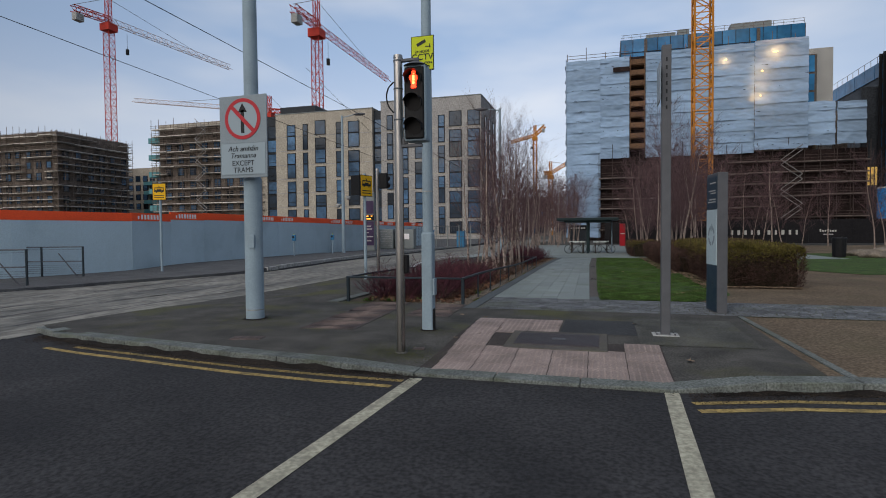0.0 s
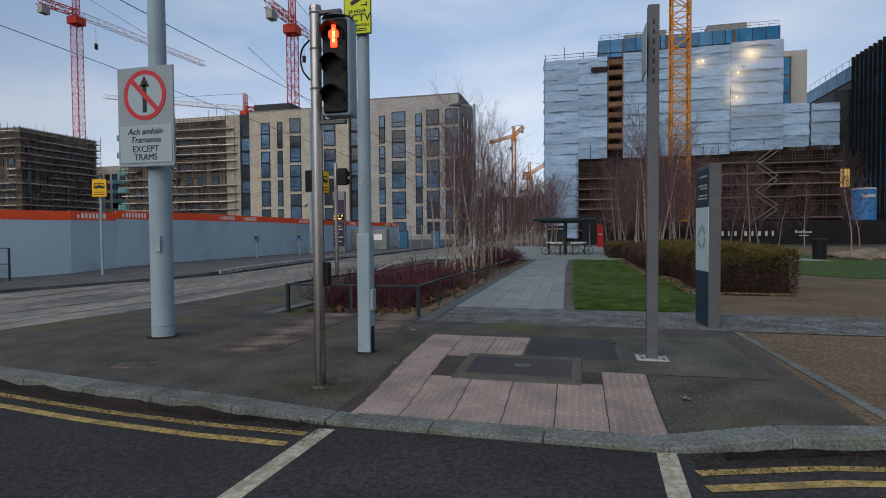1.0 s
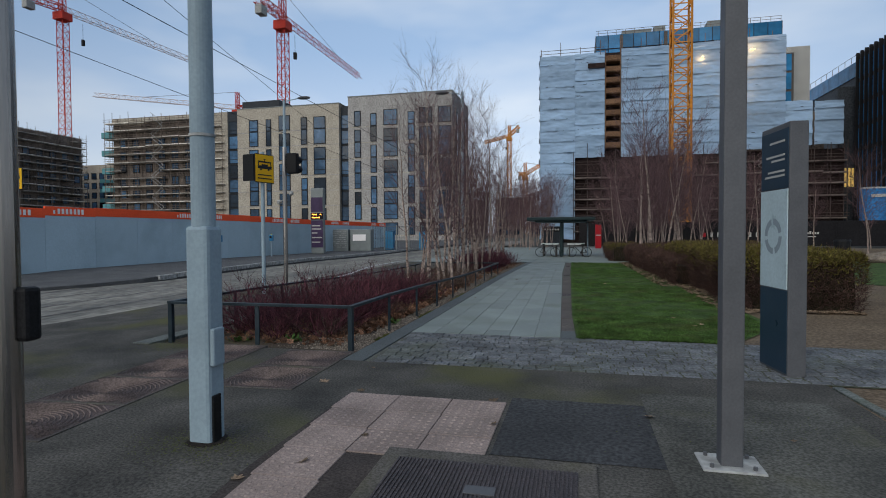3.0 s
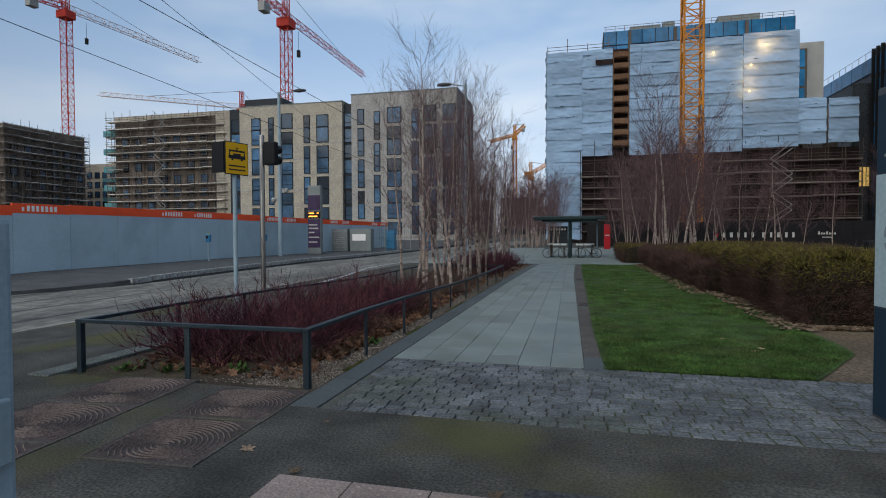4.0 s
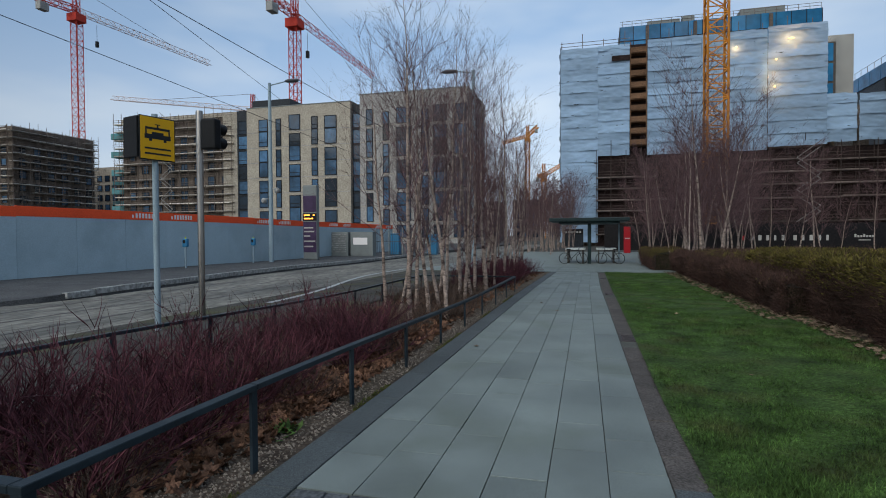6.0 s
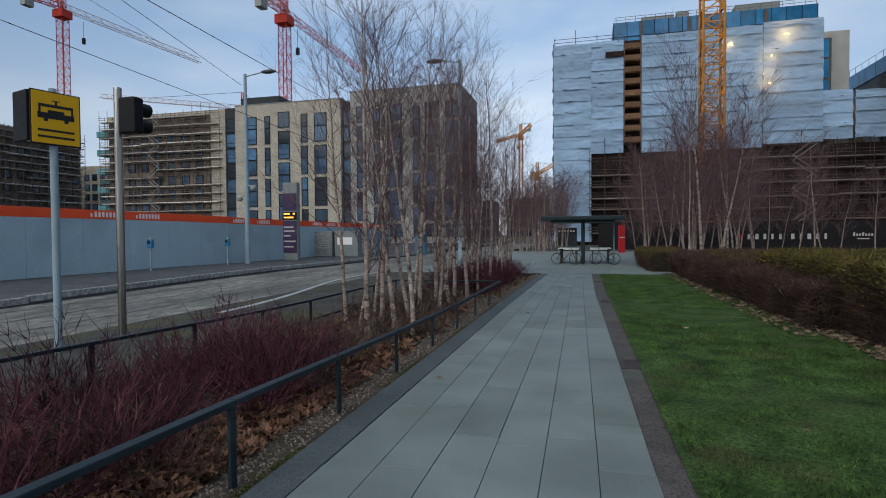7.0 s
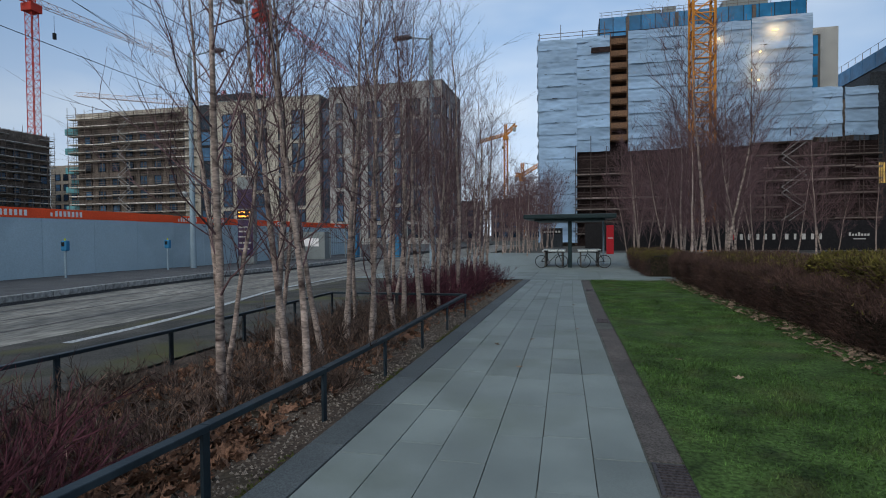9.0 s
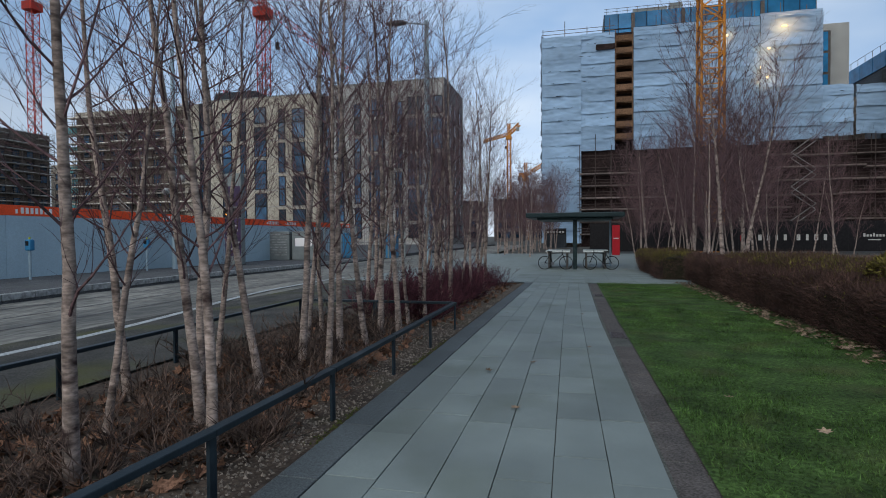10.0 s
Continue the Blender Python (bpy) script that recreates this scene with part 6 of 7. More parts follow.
def birch(seed, h, lean=0.05, clear=0.15, spread=1.35, twiggy=1.0, thick=1.0):
    rng = random.Random(seed)
    r0 = 0.0072 * h + 0.005
    d = Vector((rng.uniform(-lean, lean), rng.uniform(-lean, lean), 1)).normalized()
    trunk = [(Vector((0, 0, -0.1)), r0 * 1.5), (Vector((0, 0, 0.12)), r0 * 1.1)]
    p = Vector((0, 0, 0.12))
    n = 14
    for i in range(n):
        d = (d + Vector((rng.uniform(-1, 1), rng.uniform(-1, 1), 0)) * 0.055 + Vector((0, 0, 0.05))).normalized()
        p = p + d * (h / n)
        trunk.append((p.copy(), r0 * (1 - 0.93 * (i + 1) / n)))
    limbs, twigs = [], []
    for k in range(int(23 * twiggy)):
        f = clear + (0.97 - clear) * (k + rng.random()) / (23 * twiggy)
        i = 1 + min(int(f * n), n - 1)
        t = f * n - int(f * n)
        base = trunk[i][0].lerp(trunk[min(i + 1, n + 1)][0], t)
        a = k * 2.4 + rng.uniform(-0.5, 0.5)
        up = rng.uniform(0.45, 1.5)
        dv = Vector((math.cos(a), math.sin(a), up)).normalized()
        length = spread * h * (0.10 + 0.20 * (1 - f)) * rng.uniform(0.7, 1.25) * (0.5 + 0.5 * ss(0.2, 0.42, f))
        line, dv2 = branch(rng, base, dv, length, r0 * 0.21 * (1.15 - f) + 0.0025, 7, 0.22, 0.06)
        limbs.append(line)
        for s in range(rng.randint(6, 8)):
            j = rng.randint(1, 7)
            q, qr = line[j]
            dd = (line[j][0] - line[j - 1][0]).normalized()
            dd = (dd + Vector((rng.uniform(-1, 1), rng.uniform(-1, 1), rng.uniform(-0.4, 0.9))) * 0.75).normalized()
            sub, _ = branch(rng, q, dd, length * rng.uniform(0.3, 0.65), 0.0045 * thick, 4, 0.22, 0.02)
            twigs.append(sub)
            for w in range(rng.randint(3, 4)):
                j2 = rng.randint(1, 4)
                q2 = sub[j2][0]
                d2 = (sub[j2][0] - sub[j2 - 1][0]).normalized()
                d2 = (d2 + Vector((rng.uniform(-1, 1), rng.uniform(-1, 1), rng.uniform(-0.6, 0.7))) * 0.8).normalized()
                tw, _ = branch(rng, q2, d2, rng.uniform(0.2, 0.55), 0.0026 * thick, 2, 0.25, -0.01)
                twigs.append(tw)
    t = thing("birch_tree", "bare young birch with pale bark and fine purple twigs", "birch tree", group="bare birches")
    v, f = tubes([trunk], 10)
    me = pydata("trunk", v, f, M_BARK)
    me.polygons.foreach_set("use_smooth", [True] * len(f))
    ob = new("trunk", me)
    ob.parent = t
    v, f = tubes(limbs, 5)
    ob = new("branchwork", pydata("branchwork", v, f, M_TWIG))
    ob.parent = t
    v, f = tubes(twigs, 3)
    ob = new("crown", pydata("crown", v, f, M_TWIG))
    ob.parent = t
    tagged(ob, "fine purple-brown twigs")
    return t


kinds = [birch(1, 7.2), birch(2, 6.6, 0.12), birch(3, 7.6), birch(4, 6.0, 0.16, 0.24), birch(5, 8.0, 0.08, 0.26), birch(6, 7.0, 0.2, 0.2),
         birch(7, 7.0, 0.12, 0.2, 1.6, 1.7, 1.6), birch(8, 6.4, 0.18, 0.16, 1.7, 1.7, 1.6), birch(9, 7.6, 0.1, 0.22, 1.5, 1.8, 1.6)]
spots = []
# stand beside the path, in the railed bed
spots += [(-3.87, 20.3, 0, 1.0), (-3.33, 20.93, 5, 0.9), (-3.86, 21.5, 1, 1.0), (-4.32, 22.1, 2, 0.95), (-3.93, 22.5, 3, 1.05), (-4.08, 23.7, 4, 0.95),
          (-3.9, 24.4, 0, 1.0), (-3.72, 24.85, 5, 0.95), (-3.8, 25.7, 2, 1.0), (-4.9, 23.2, 1, 0.85), (-4.6, 25.3, 3, 0.95), (-4.3, 21.0, 3, 0.8),
          (-4.95, 21.9, 4, 0.8), (-3.5, 23.2, 1, 0.9), (-4.5, 24.6, 5, 0.9), (-3.4, 25.4, 4, 0.9)]
# beyond the rail
rs = random.Random(77)
for k in range(26):
    spots.append((rs.uniform(-5.4, -3.5), rs.uniform(26.8, 37), rs.randrange(6), rs.uniform(0.8, 1.05)))
for k in range(16):
    spots.append((rs.uniform(-9.0, -5.0), rs.uniform(50, 105), rs.randrange(6), rs.uniform(0.9, 1.35)))
for k in range(12):
    spots.append((rs.uniform(-12.0, -3.5), rs.uniform(80, 112), 6 + rs.randrange(3), rs.uniform(1.1, 1.5)))
for k in range(18):
    spots.append((rs.uniform(-9.5, -3.0), rs.uniform(62, 100), 6 + rs.randrange(3), rs.uniform(0.7, 1.1)))
# right-hand grove
spots += [(4.35, 39.9, 8, 1.3), (5.45, 48.2, 6, 1.2), (3.3, 53, 7, 1.15), (4.9, 55, 8, 1.15), (7.2, 48.3, 8, 1.2), (8.1, 53.5, 6, 1.15), (5.7, 53.0, 7, 1.1),
          (5.3, 40.8, 6, 1.15), (3.5, 38.2, 3, 1.0), (4.3, 67, 8, 1.2)]
for k in range(20):
    y = rs.uniform(44, 76)
    spots.append((rs.uniform(3.4, 9.5) + (y - 42) * rs.uniform(0, 0.3), y, 6 + rs.randrange(3), rs.uniform(0.85, 1.2)))
for k in range(14):
    spots.append((rs.uniform(2.6, 7.5), rs.uniform(42, 74), 6 + rs.randrange(3), rs.uniform(0.75, 1.05)))
for k in range(10):
    y = rs.uniform(52, 78)
    spots.append((rs.uniform(13, 32), y, 6 + rs.randrange(3), rs.uniform(0.8, 1.2)))
for k, (x, y, i, s) in enumerate(spots):
    m = pose(x, y, level(x, y) - 0.03, 0, 0, (k * 77) % 360) @ Matrix.Scale(s * (0.82 if y < 38 else 1.0), 4)
    copy_thing(kinds[i], m)
for t in kinds:
    for o in list(t.children):
        bpy.data.objects.remove(o)
    bpy.data.objects.remove(t)


def shrub(seed, h, spread, n, mat, label, name="dogwood_shrub", category="shrub", sub=10):
    rng = random.Random(seed)
    lines, fine = [], []
    for k in range(n):
        a, rr = rng.uniform(0, 6.28), rng.uniform(0, 0.16)
        p = Vector((rr * math.cos(a), rr * math.sin(a), -0.03))
        tilt = rng.uniform(0.1, 1.0) * spread
        d = Vector((math.cos(a) * tilt, math.sin(a) * tilt, 1)).normalized()
        line, _ = branch(rng, p, d, h * rng.uniform(0.55, 1.3), 0.0085, 7, 0.42, 0.03)
        lines.append(line)
        for s in range(sub):
            j = rng.randint(2, 7)
            d2 = ((line[j][0] - line[j - 1][0]).normalized() + Vector((rng.uniform(-1, 1), rng.uniform(-1, 1), rng.uniform(-0.3, 0.8))) * 0.85).normalized()
            tw, _ = branch(rng, line[j][0], d2, rng.uniform(0.15, 0.42) * h, 0.0042, 3, 0.2, 0.02)
            fine.append(tw)
    t = thing(name, label, category, group="bed shrubs")
    for nm, ls in (("stem", lines), ("crown", fine)):
        v, f = tubes(ls, 3)
        ob = new(nm, pydata(nm, v, f, mat))
        ob.parent = t
    return t


LAB = "bare red-stemmed dogwood shrub in a planting bed"
sk = [shrub(10 + k, 0.80, 1.9, 34, M_DOGWOOD, LAB) for k in range(4)] + [shrub(30 + k, 0.40, 3.2, 26, M_BRANCH, "low dry brown shrub in a planting bed") for k in range(2)]
rs = random.Random(5)
pl = []
for i in range(3):
    for j in range(12):
        pl.append((-5.15 + 0.72 * i + rs.uniform(-0.2, 0.2), 13.2 + 0.5 * j + rs.uniform(-0.25, 0.25), rs.randrange(4), rs.uniform(0.6, 1.12)))
for k in range(62):
    pl.append((rs.uniform(-5.4, -3.15), 12.6 + 13.8 * rs.random() ** 0.7, 4 + rs.randrange(2), rs.uniform(0.7, 1.2)))
for k in range(34):
    pl.append((rs.uniform(-4.9, -3.1), rs.uniform(27.2, 37), rs.randrange(4), rs.uniform(0.85, 1.15)))
for k, (x, y, i, s) in enumerate(pl):
    copy_thing(sk[i], pose(x, y, level(x, y) - 0.03, 0, 0, (k * 101) % 360) @ Matrix.Scale(s, 4))
for t in sk:
    for o in list(t.children):
        bpy.data.objects.remove(o)
    bpy.data.objects.remove(t)


def hedge(name, x0, x1, y0, y1, h, green, label, seed, dens):
    rng = random.Random(seed)
    t = thing(name, label, "hedge", at=((x0 + x1) / 2, (y0 + y1) / 2, level((x0 + x1) / 2, (y0 + y1) / 2)))
    cx, cy, wx, wy = (x0 + x1) / 2, (y0 + y1) / 2, (x1 - x0) / 2, (y1 - y0) / 2
    # added inner box, coloured dark as the shade between the twigs
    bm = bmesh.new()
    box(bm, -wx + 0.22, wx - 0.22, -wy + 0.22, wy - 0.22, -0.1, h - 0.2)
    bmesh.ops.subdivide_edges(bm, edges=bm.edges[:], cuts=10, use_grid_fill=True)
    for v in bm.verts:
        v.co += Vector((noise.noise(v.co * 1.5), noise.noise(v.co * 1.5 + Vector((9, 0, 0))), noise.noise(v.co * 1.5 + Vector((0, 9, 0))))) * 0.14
    part("core", bm, M_HEDGESHADE, t)
    up, low = ([], []), ([], [])
    area = 2 * (wx + wy) * 2 * h + 4 * wx * wy
    for k in range(int(area * dens)):
        f = rng.random() * area
        if f < 4 * wx * wy:
            x, y, z = rng.uniform(-wx, wx), rng.uniform(-wy, wy), h
            nrm = Vector((0, 0, 1))
        elif rng.random() < wx / (wx + wy):
            s = rng.choice((-1, -1, 1))
            x, y, z, nrm = rng.uniform(-wx, wx), s * wy, h * rng.random(), Vector((0, s, 0))
        else:
            s = rng.choice((-1, -1, -1, 1))
            x, y, z, nrm = s * wx, rng.uniform(-wy, wy), h * rng.random(), Vector((s, 0, 0))
        c = Vector((x, y, z))
        bulge = noise.noise(Vector((x + cx, y + cy, z)) * 0.9) * 0.26 + rng.gauss(0, 0.05) - 0.12 * (1 - z / h) * (nrm.z == 0)
        c += nrm * (bulge - 0.03)
        rc = Vector((max(abs(c.x) - wx + 0.3, 0), max(abs(c.y) - wy + 0.3, 0), max(c.z - h + 0.3, 0)))
        if rc.length > 0.36:
            c -= Vector((math.copysign(rc.x, c.x), math.copysign(rc.y, c.y), rc.z)) * (1 - 0.36 / rc.length)
        d = (nrm * 0.6 + Vector((rng.uniform(-1, 1), rng.uniform(-1, 1), rng.uniform(-0.2, 1.3)))).normalized()
        s = d.cross(Vector((rng.uniform(-1, 1), rng.uniform(-1, 1), rng.uniform(-1, 1)))).normalized()
        leafy = rng.random() < green * ss(0.45, 0.98, z / h + rng.uniform(-0.12, 0.12))
        V, F = up if leafy else low
        ln, wd = (rng.uniform(0.05, 0.11), 0.014) if leafy else (rng.uniform(0.10, 0.24), 0.0045)
        p = len(V)
        V += [c - s * wd, c + s * wd, c + d * ln]
        F.append((p, p + 1, p + 2))
    for nm, (V, F), m in (("foliage", up, M_HEDGEG), ("lower_growth", low, M_HEDGEB)):
        if V:
            ob = new(nm, pydata(nm, V, F, m))
            ob.parent = t


hedge("clipped_hedge", 3.3, 5.55, 17.4, 27.0, 1.14, 0.9, "clipped olive-green hedge with brown bare lower twigs", 1, 1500)
hedge("clipped_hedge", 3.3, 5.3, 27.0, 35.5, 0.98, 0.45, "brown and olive clipped hedge beside the lawn", 2, 800)
hedge("low_brown_hedge", 2.8, 4.1, 22.5, 38.4, 0.82, 0.02, "low brown bare hedge along the lawn", 3, 1100)
hedge("far_hedge", 2.0, 4.0, 39.5, 47.0, 1.0, 0.6, "low mixed hedge by the plaza", 4, 500)

# grass blades
rng = np.random.default_rng(4)
n = 240000
gy = 13.66 + 24.9 * rng.random(n) ** 1.7 + rng.normal(0, 0.03, n)
gx = np.interp(gy, LAWN_Y, LAWN_X) + 0.02 + (3.15 - np.interp(gy, LAWN_Y, LAWN_X)) * rng.random(n) + rng.normal(0, 0.03, n)
h = rng.uniform(0.015, 0.044, n) * (0.7 + 0.6 * rng.random(n)) * (0.75 + 0.35 * np.sin(gx * 5.1 + 1.3 * np.sin(gy * 2.3)) * np.sin(gy * 3.7 + 2 * np.sin(gx * 1.9)) + 0.25 * np.sin(gy * 0.9 + gx))
a = rng.uniform(0, 2 * np.pi, n)
w = rng.uniform(0.003, 0.006, n)
gy = np.maximum(gy, 13.66 + 1.6 * np.maximum(0, gx - 2.25) + rng.random(n) * 2.0 * (gx > 2.25))
gz = np.array([level(1.0, y) for y in gy])
lx, ly = rng.normal(0, 0.022, n), rng.normal(0, 0.022, n)
V = np.empty((n, 3, 3))
V[:, 0] = np.stack([gx - w * np.cos(a), gy - w * np.sin(a), gz], 1)
V[:, 1] = np.stack([gx + w * np.cos(a), gy + w * np.sin(a), gz], 1)
V[:, 2] = np.stack([gx + lx, gy + ly, gz + h], 1)
me = bpy.data.meshes.new("grass")
me.from_pydata(V.reshape(-1, 3).tolist(), [], np.arange(3 * n).reshape(-1, 3).tolist())
me.materials.append(M_BLADE)
tagged(new("grass", me), "short green grass with yellowed blades", "grass", kind="stuff")

# fallen leaves and gravel
def litter(name, n, area, size, mat, label, curl, seed):
    rg = random.Random(seed)
    verts, faces = [], []
    for k in range(n):
        x0, x1, y0, y1, lift = area[rg.randrange(len(area))]
        x, y = rg.uniform(x0, x1), rg.uniform(y0, y1)
        z = level(x, y) + lift + rg.uniform(0.0, 0.02)
        s, p = rg.uniform(*size), len(verts)
        m = Matrix.Translation((x, y, z)) @ Euler((rg.uniform(-curl, curl), rg.uniform(-curl, curl), rg.uniform(0, 6.28))).to_matrix().to_4x4()
        ring = [(1.0, 0), (0.45, 0.35), (0.55, 0.8), (0.05, 0.5), (-0.5, 0.7), (-0.45, 0.2), (-0.9, 0), (-0.45, -0.25), (-0.5, -0.75), (0.05, -0.5), (0.55, -0.8), (0.45, -0.3)]
        for u, v in ring:
            verts.append(m @ Vector((u * s, v * s, s * 0.35 * (u * u + v * v) * rg.uniform(0.2, 1.0))))
        verts.append(m @ Vector((0, 0, 0)))
        for q in range(12):
            faces.append((p + q, p + (q + 1) % 12, p + 12))
    return tagged(new(name, pydata(name, verts, faces, mat)), label, "leaf litter", kind="stuff")


litter("leaf_litter", 6000, [(-5.4, -3.0, 12.5, 16, -0.02), (-5.2, -3.0, 15, 27, -0.02), (-3.7, -3.0, 15, 20, -0.02), (-5.3, -3.1, 17.5, 25, -0.02), (-5.3, -3.1, 17.5, 25, -0.02), (-3.6, -3.0, 13.5, 18.5, -0.015), (-4.9, -2.9, 27, 37, -0.02)], (0.025, 0.085), M_LEAF, "curled brown fallen leaves in the bed", 1.1, 1)
litter("hedge_litter", 3800, [(2.42, 3.0, 22, 38, 0.02), (2.9, 3.45, 16.8, 26, 0.02), (3.3, 5.4, 17.1, 17.4, 0.0)], (0.02, 0.06), M_LEAFPALE, "brown leaves under the hedge", 0.4, 2)
litter("stray_leaves", 26, [(0.3, 2.8, 14, 26, 0.05), (-2.3, -0.2, 14, 30, 0.004), (-4, 2, 7.5, 11.5, 0.004)], (0.03, 0.07), M_LEAFPALE, "scattered pale brown leaves", 0.2, 3)
rg = random.Random(9)
verts, faces = [], []
for k in range(15000):
    y = 12.3 + 25 * rg.random() ** 1.5
    x = -2.72 - abs(rg.gauss(0, 0.5))
    if x < -5.6:
        continue
    z, s, p = level(x, y) - 0.032, rg.uniform(0.006, 0.019), len(verts)
    for q in range(4):
        aa = q * 1.57 + rg.uniform(-0.4, 0.4)
        verts.append((x + s * math.cos(aa), y + s * math.sin(aa), z))
    verts.append((x + rg.uniform(-0.4, 0.4) * s, y + rg.uniform(-0.4, 0.4) * s, z + s * rg.uniform(0.7, 1.2)))
    faces += [(p + q, p + (q + 1) % 4, p + 4) for q in range(4)]
tagged(new("bed_gravel", pydata("bed_gravel", verts, faces, M_STONE)), "pale grey-brown gravel along the bed edge", "gravel", kind="stuff")
# a few green weeds in the bed
for x, y in ((-3.9, 12.75), (-5.2, 12.5), (-4.7, 12.6), (-3.0, 14.6)):
    rg2 = random.Random(int(x * 100))
    verts, faces = [], []
    for k in range(40):
        aa, ln, p = rg2.uniform(0, 6.28), rg2.uniform(0.05, 0.15), len(verts)
        d, s = Vector((math.cos(aa), math.sin(aa), rg2.uniform(0.2, 1.2))).normalized(), Vector((-math.sin(aa), math.cos(aa), 0))
        c = Vector((rg2.gauss(0, 0.06), rg2.gauss(0, 0.06), 0))
        verts += [c, c + d * ln * 0.6 + s * 0.02, c + d * ln, c + d * ln * 0.6 - s * 0.02]
        faces.append((p, p + 1, p + 2, p + 3))
    ob = new("weed", pydata("weed", verts, faces, M_BLADE))
    ob.location = (x, y, level(x, y) - 0.03)
    tagged(ob, "small green weed in the bed soil", "weed", "weeds")

# ---- path pieces ----
PX0 = -2.37


def path_right(y):
    """The path narrows slightly towards the plaza."""
    return float(np.interp(y, (13.65, 28, 38), (-0.07, -0.42, -0.5)))


def drain_x(y):
    return (path_right(y) + float(np.interp(y, LAWN_Y, LAWN_X))) / 2 + 0.005


path = thing("slab_path", "grey granite slab path in six columns", "path", kind="structure")
bm = bmesh.new()
box(bm, -0.5, 0.5, -0.5, 0.5, -0.05, 0.0, 0.003)
me_slab = link("slab", bm, M_SLAB)
rs = random.Random(31)
for c in range(6):
    y = 13.68 - rs.uniform(0.0, 0.45)
    while y < 38.5:
        ln = rs.choice((0.6, 0.8, 0.95, 1.2, 1.45))
        a, b = max(y, 13.68), min(y + ln, 38.6)
        if b - a > 0.1:
            ym = (a + b) / 2
            cw = (path_right(ym) - PX0) / 6
            turn = math.atan2((path_right(b) - path_right(a)) * (c + 0.5) / 6, b - a)
            piece("slab", me_slab, path, PX0 + cw * (c + 0.5), ym, level(-1, ym) + rs.uniform(-0.002, 0.002), -turn, sx=cw - 0.006, sy=b - a - 0.006, sz=1,
                  rx=math.atan2(level(-1, ym + 0.2) - level(-1, ym - 0.2), 0.4))
        y += ln
# dark edging on the bed side
edg = thing("path_edging", "dark smooth stone edging along the path", "edging", kind="structure")
bm = bmesh.new()
box(bm, -0.135, 0.135, -0.5, 0.5, -0.1, 0.0, 0.006)
me_e = link("edging_stone", bm, M_EDGE)
for k in range(26):
    y = 11.64 + 0.5 + k * 1.0
    piece("edging_stone", me_e, edg, -2.513, y, level(-2.5, y) + 0.004, rs.uniform(-0.003, 0.003), sy=0.992)
piece("edging_stone", me_e, edg, 0.06, 13.85, level(0, 13.9) + 0.003, sy=0.8)
# brick drain strip on the lawn side
dr = thing("drain_strip", "narrow brown stone drain strip with iron grates", "drain", kind="structure")
bm = bmesh.new()
box(bm, -0.125, 0.125, -0.4, 0.4, -0.06, 0.0, 0.008)
me_b = link("channel_stone", bm, M_BRICK)
bm = bmesh.new()
box(bm, -0.1, 0.1, -0.25, 0.25, -0.06, -0.012)
for k in range(12):
    y = -0.23 + k * 0.042
    box(bm, -0.095, 0.095, y - 0.008, y + 0.008, -0.012, 0.004)
for sx in (-1, 1):
    box(bm, sx * 0.105 - 0.012, sx * 0.105 + 0.012, -0.25, 0.25, -0.012, 0.006)
me_g = link("grate", bm, M_COVER)
grates = (19.55, 26.4, 33.0)
y = 14.4
while y < 38.4:
    if any(abs(y - g) < 0.66 for g in grates):
        y += 0.1
        continue
    piece("channel_stone", me_b, dr, drain_x(y), y, level(0, y) - 0.008 + rs.uniform(-0.004, 0.004), rs.uniform(-0.01, 0.01) + 0.02)
    y += 0.806
for g in grates:
    piece("grate", me_g, dr, drain_x(g), g, level(0, g) - 0.006)

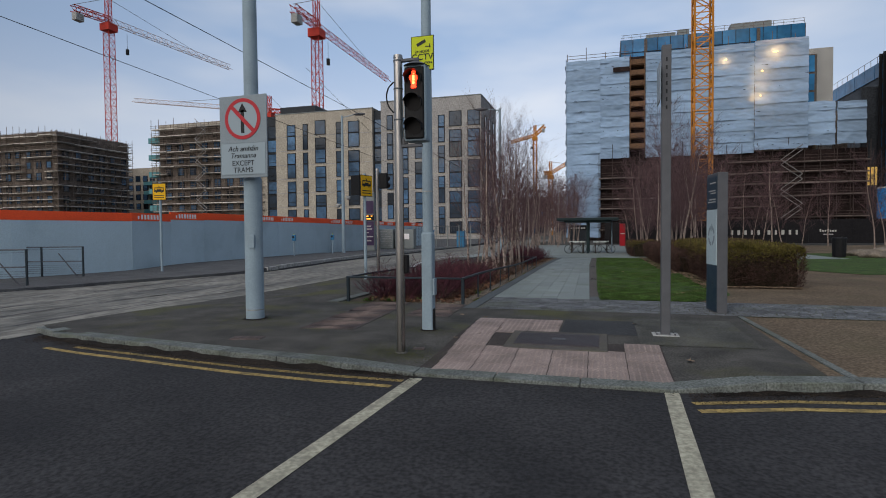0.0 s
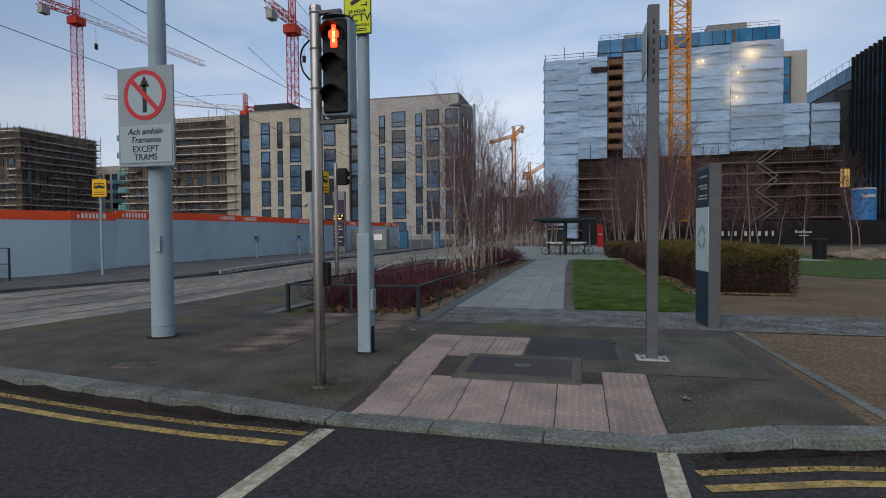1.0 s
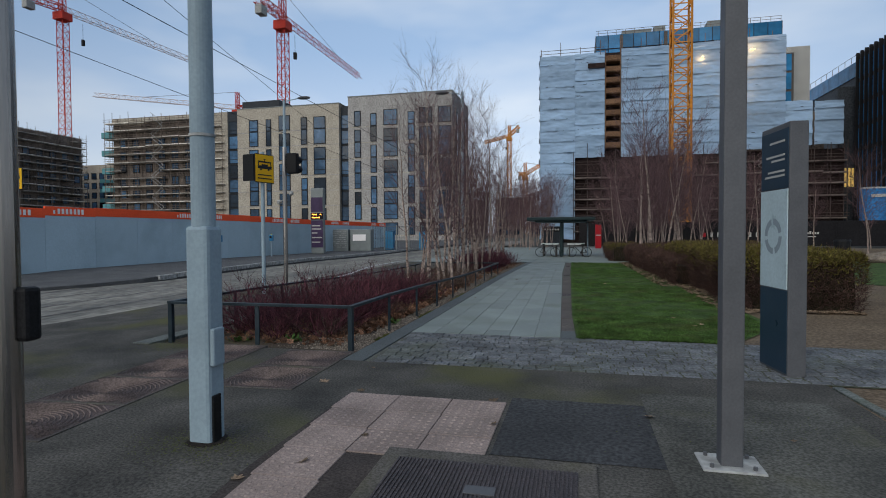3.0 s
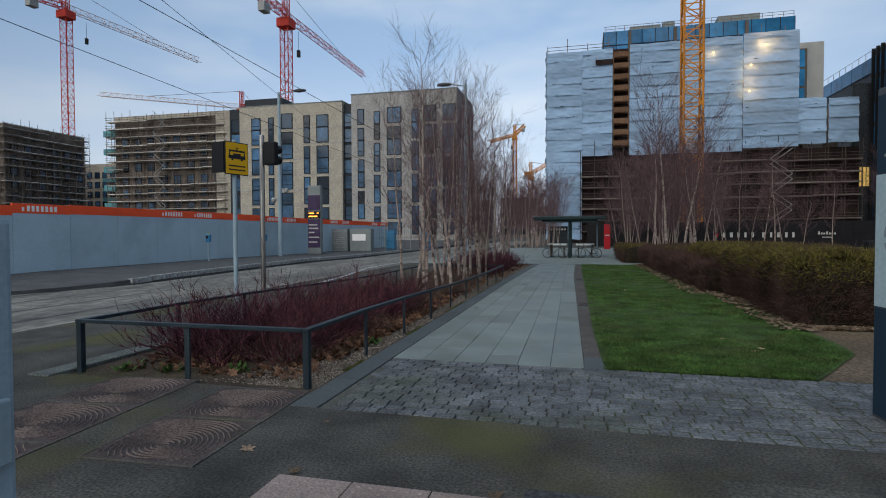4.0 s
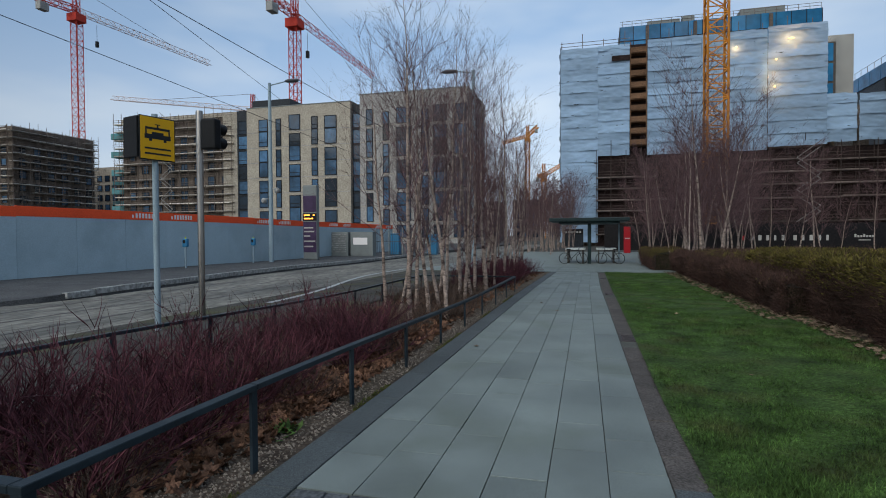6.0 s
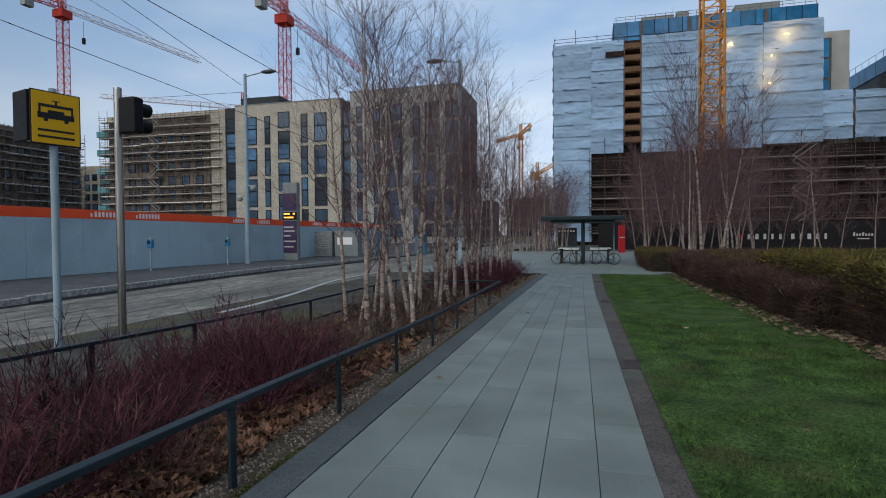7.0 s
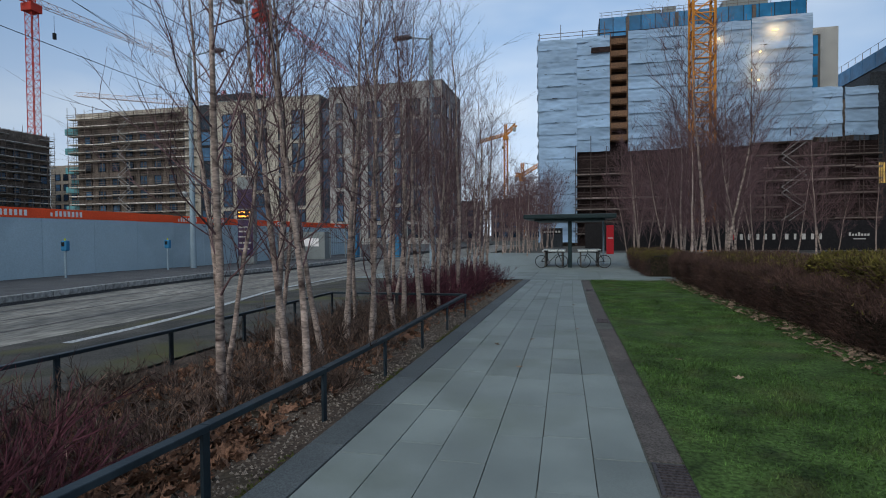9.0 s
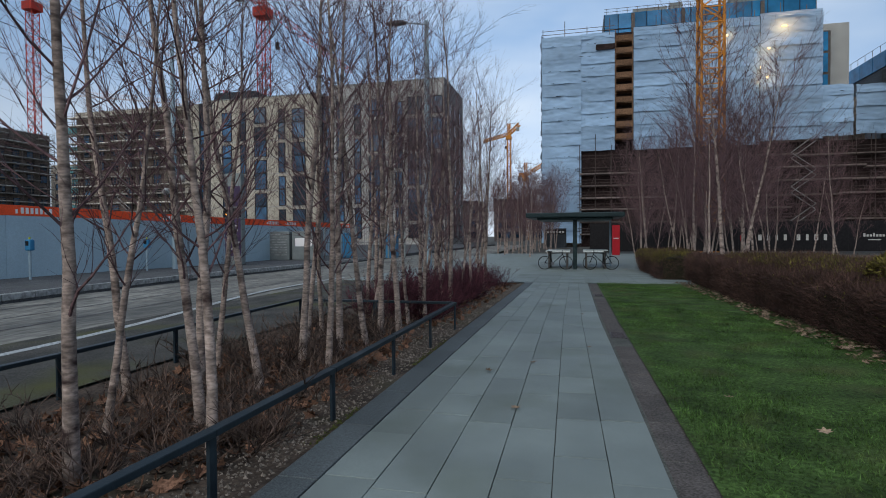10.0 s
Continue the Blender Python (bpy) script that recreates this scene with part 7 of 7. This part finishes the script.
# granite setts
setts = thing("sett_band", "band of worn grey granite setts across the path", "paving", kind="structure")
meshes = []
for k in range(4):
    bm = bmesh.new()
    box(bm, -0.5, 0.5, -0.5, 0.5, -0.05, 0.0, 0.0)
    bmesh.ops.bevel(bm, geom=[e for e in bm.edges if all(v.co.z > -0.01 for v in e.verts)], offset=0.035, segments=1, affect='EDGES')
    for v in bm.verts:
        if v.co.z > -0.01:
            v.co.z += rs.uniform(-0.003, 0.002)
        v.co.z = max(v.co.z, -0.05)
    meshes.append(link("sett", bm, M_SETT))
count = 0
rest_v, rest_f = [], []
rows = 17
rw = (13.66 - 11.64) / rows
for r in range(rows):
    y = 11.64 + rw * (r + 0.5)
    x = -2.36 + rs.uniform(0, 0.1)
    if r > 13:
        x = -2.36
    while x < 11.5:
        ln = rs.uniform(0.13, 0.22)
        zz = level(x, y) + 0.004 + rs.uniform(-0.004, 0.004)
        if x < 0.55 and count < 300:
            piece("sett", meshes[rs.randrange(4)], setts, x + ln / 2, y, zz, rs.uniform(-0.03, 0.03), sx=ln - 0.007, sy=rw - 0.007, sz=1, rx=rs.uniform(-0.02, 0.02), ry=rs.uniform(-0.02, 0.02))
            count += 1
        else:
            p = len(rest_v)
            e = 0.012
            for dz, g in ((-0.04, 0), (-0.006, 0), (0.0, e)):
                for sx, sy in ((0, 0), (1, 0), (1, 1), (0, 1)):
                    rest_v.append((x + (g + 0.007 if sx == 0 else ln - 0.007 - g), y - rw / 2 + (g + 0.007 if sy == 0 else rw - 0.007 - g), zz + dz + (rs.uniform(-0.004, 0.004) if g else 0)))
            for lv in (0, 4):
                for q in range(4):
                    rest_f.append((p + lv + q, p + lv + (q + 1) % 4, p + lv + 4 + (q + 1) % 4, p + lv + 4 + q))
            rest_f.append((p + 8, p + 9, p + 10, p + 11))
        x += ln
ob = new("setts_beyond", pydata("setts_beyond", rest_v, rest_f, M_SETT))
ob.parent = setts
tagged(ob, "joined granite setts further off", kind="stuff")
# plaza slabs
plz = thing("plaza_slabs", "pale grey slabs of the plaza in front of the shelter", "paving", kind="structure")
for i in range(7):
    for j in range(9):
        x, y = -3.3 + 0.9 * (i + 0.5), 37.6 + 0.6 * (j + 0.5)
        piece("slab", me_slab, plz, x, y, level(x, y) + 0.022, sx=0.888, sy=0.588, rx=math.atan2(level(x, y + 0.2) - level(x, y - 0.2), 0.4))
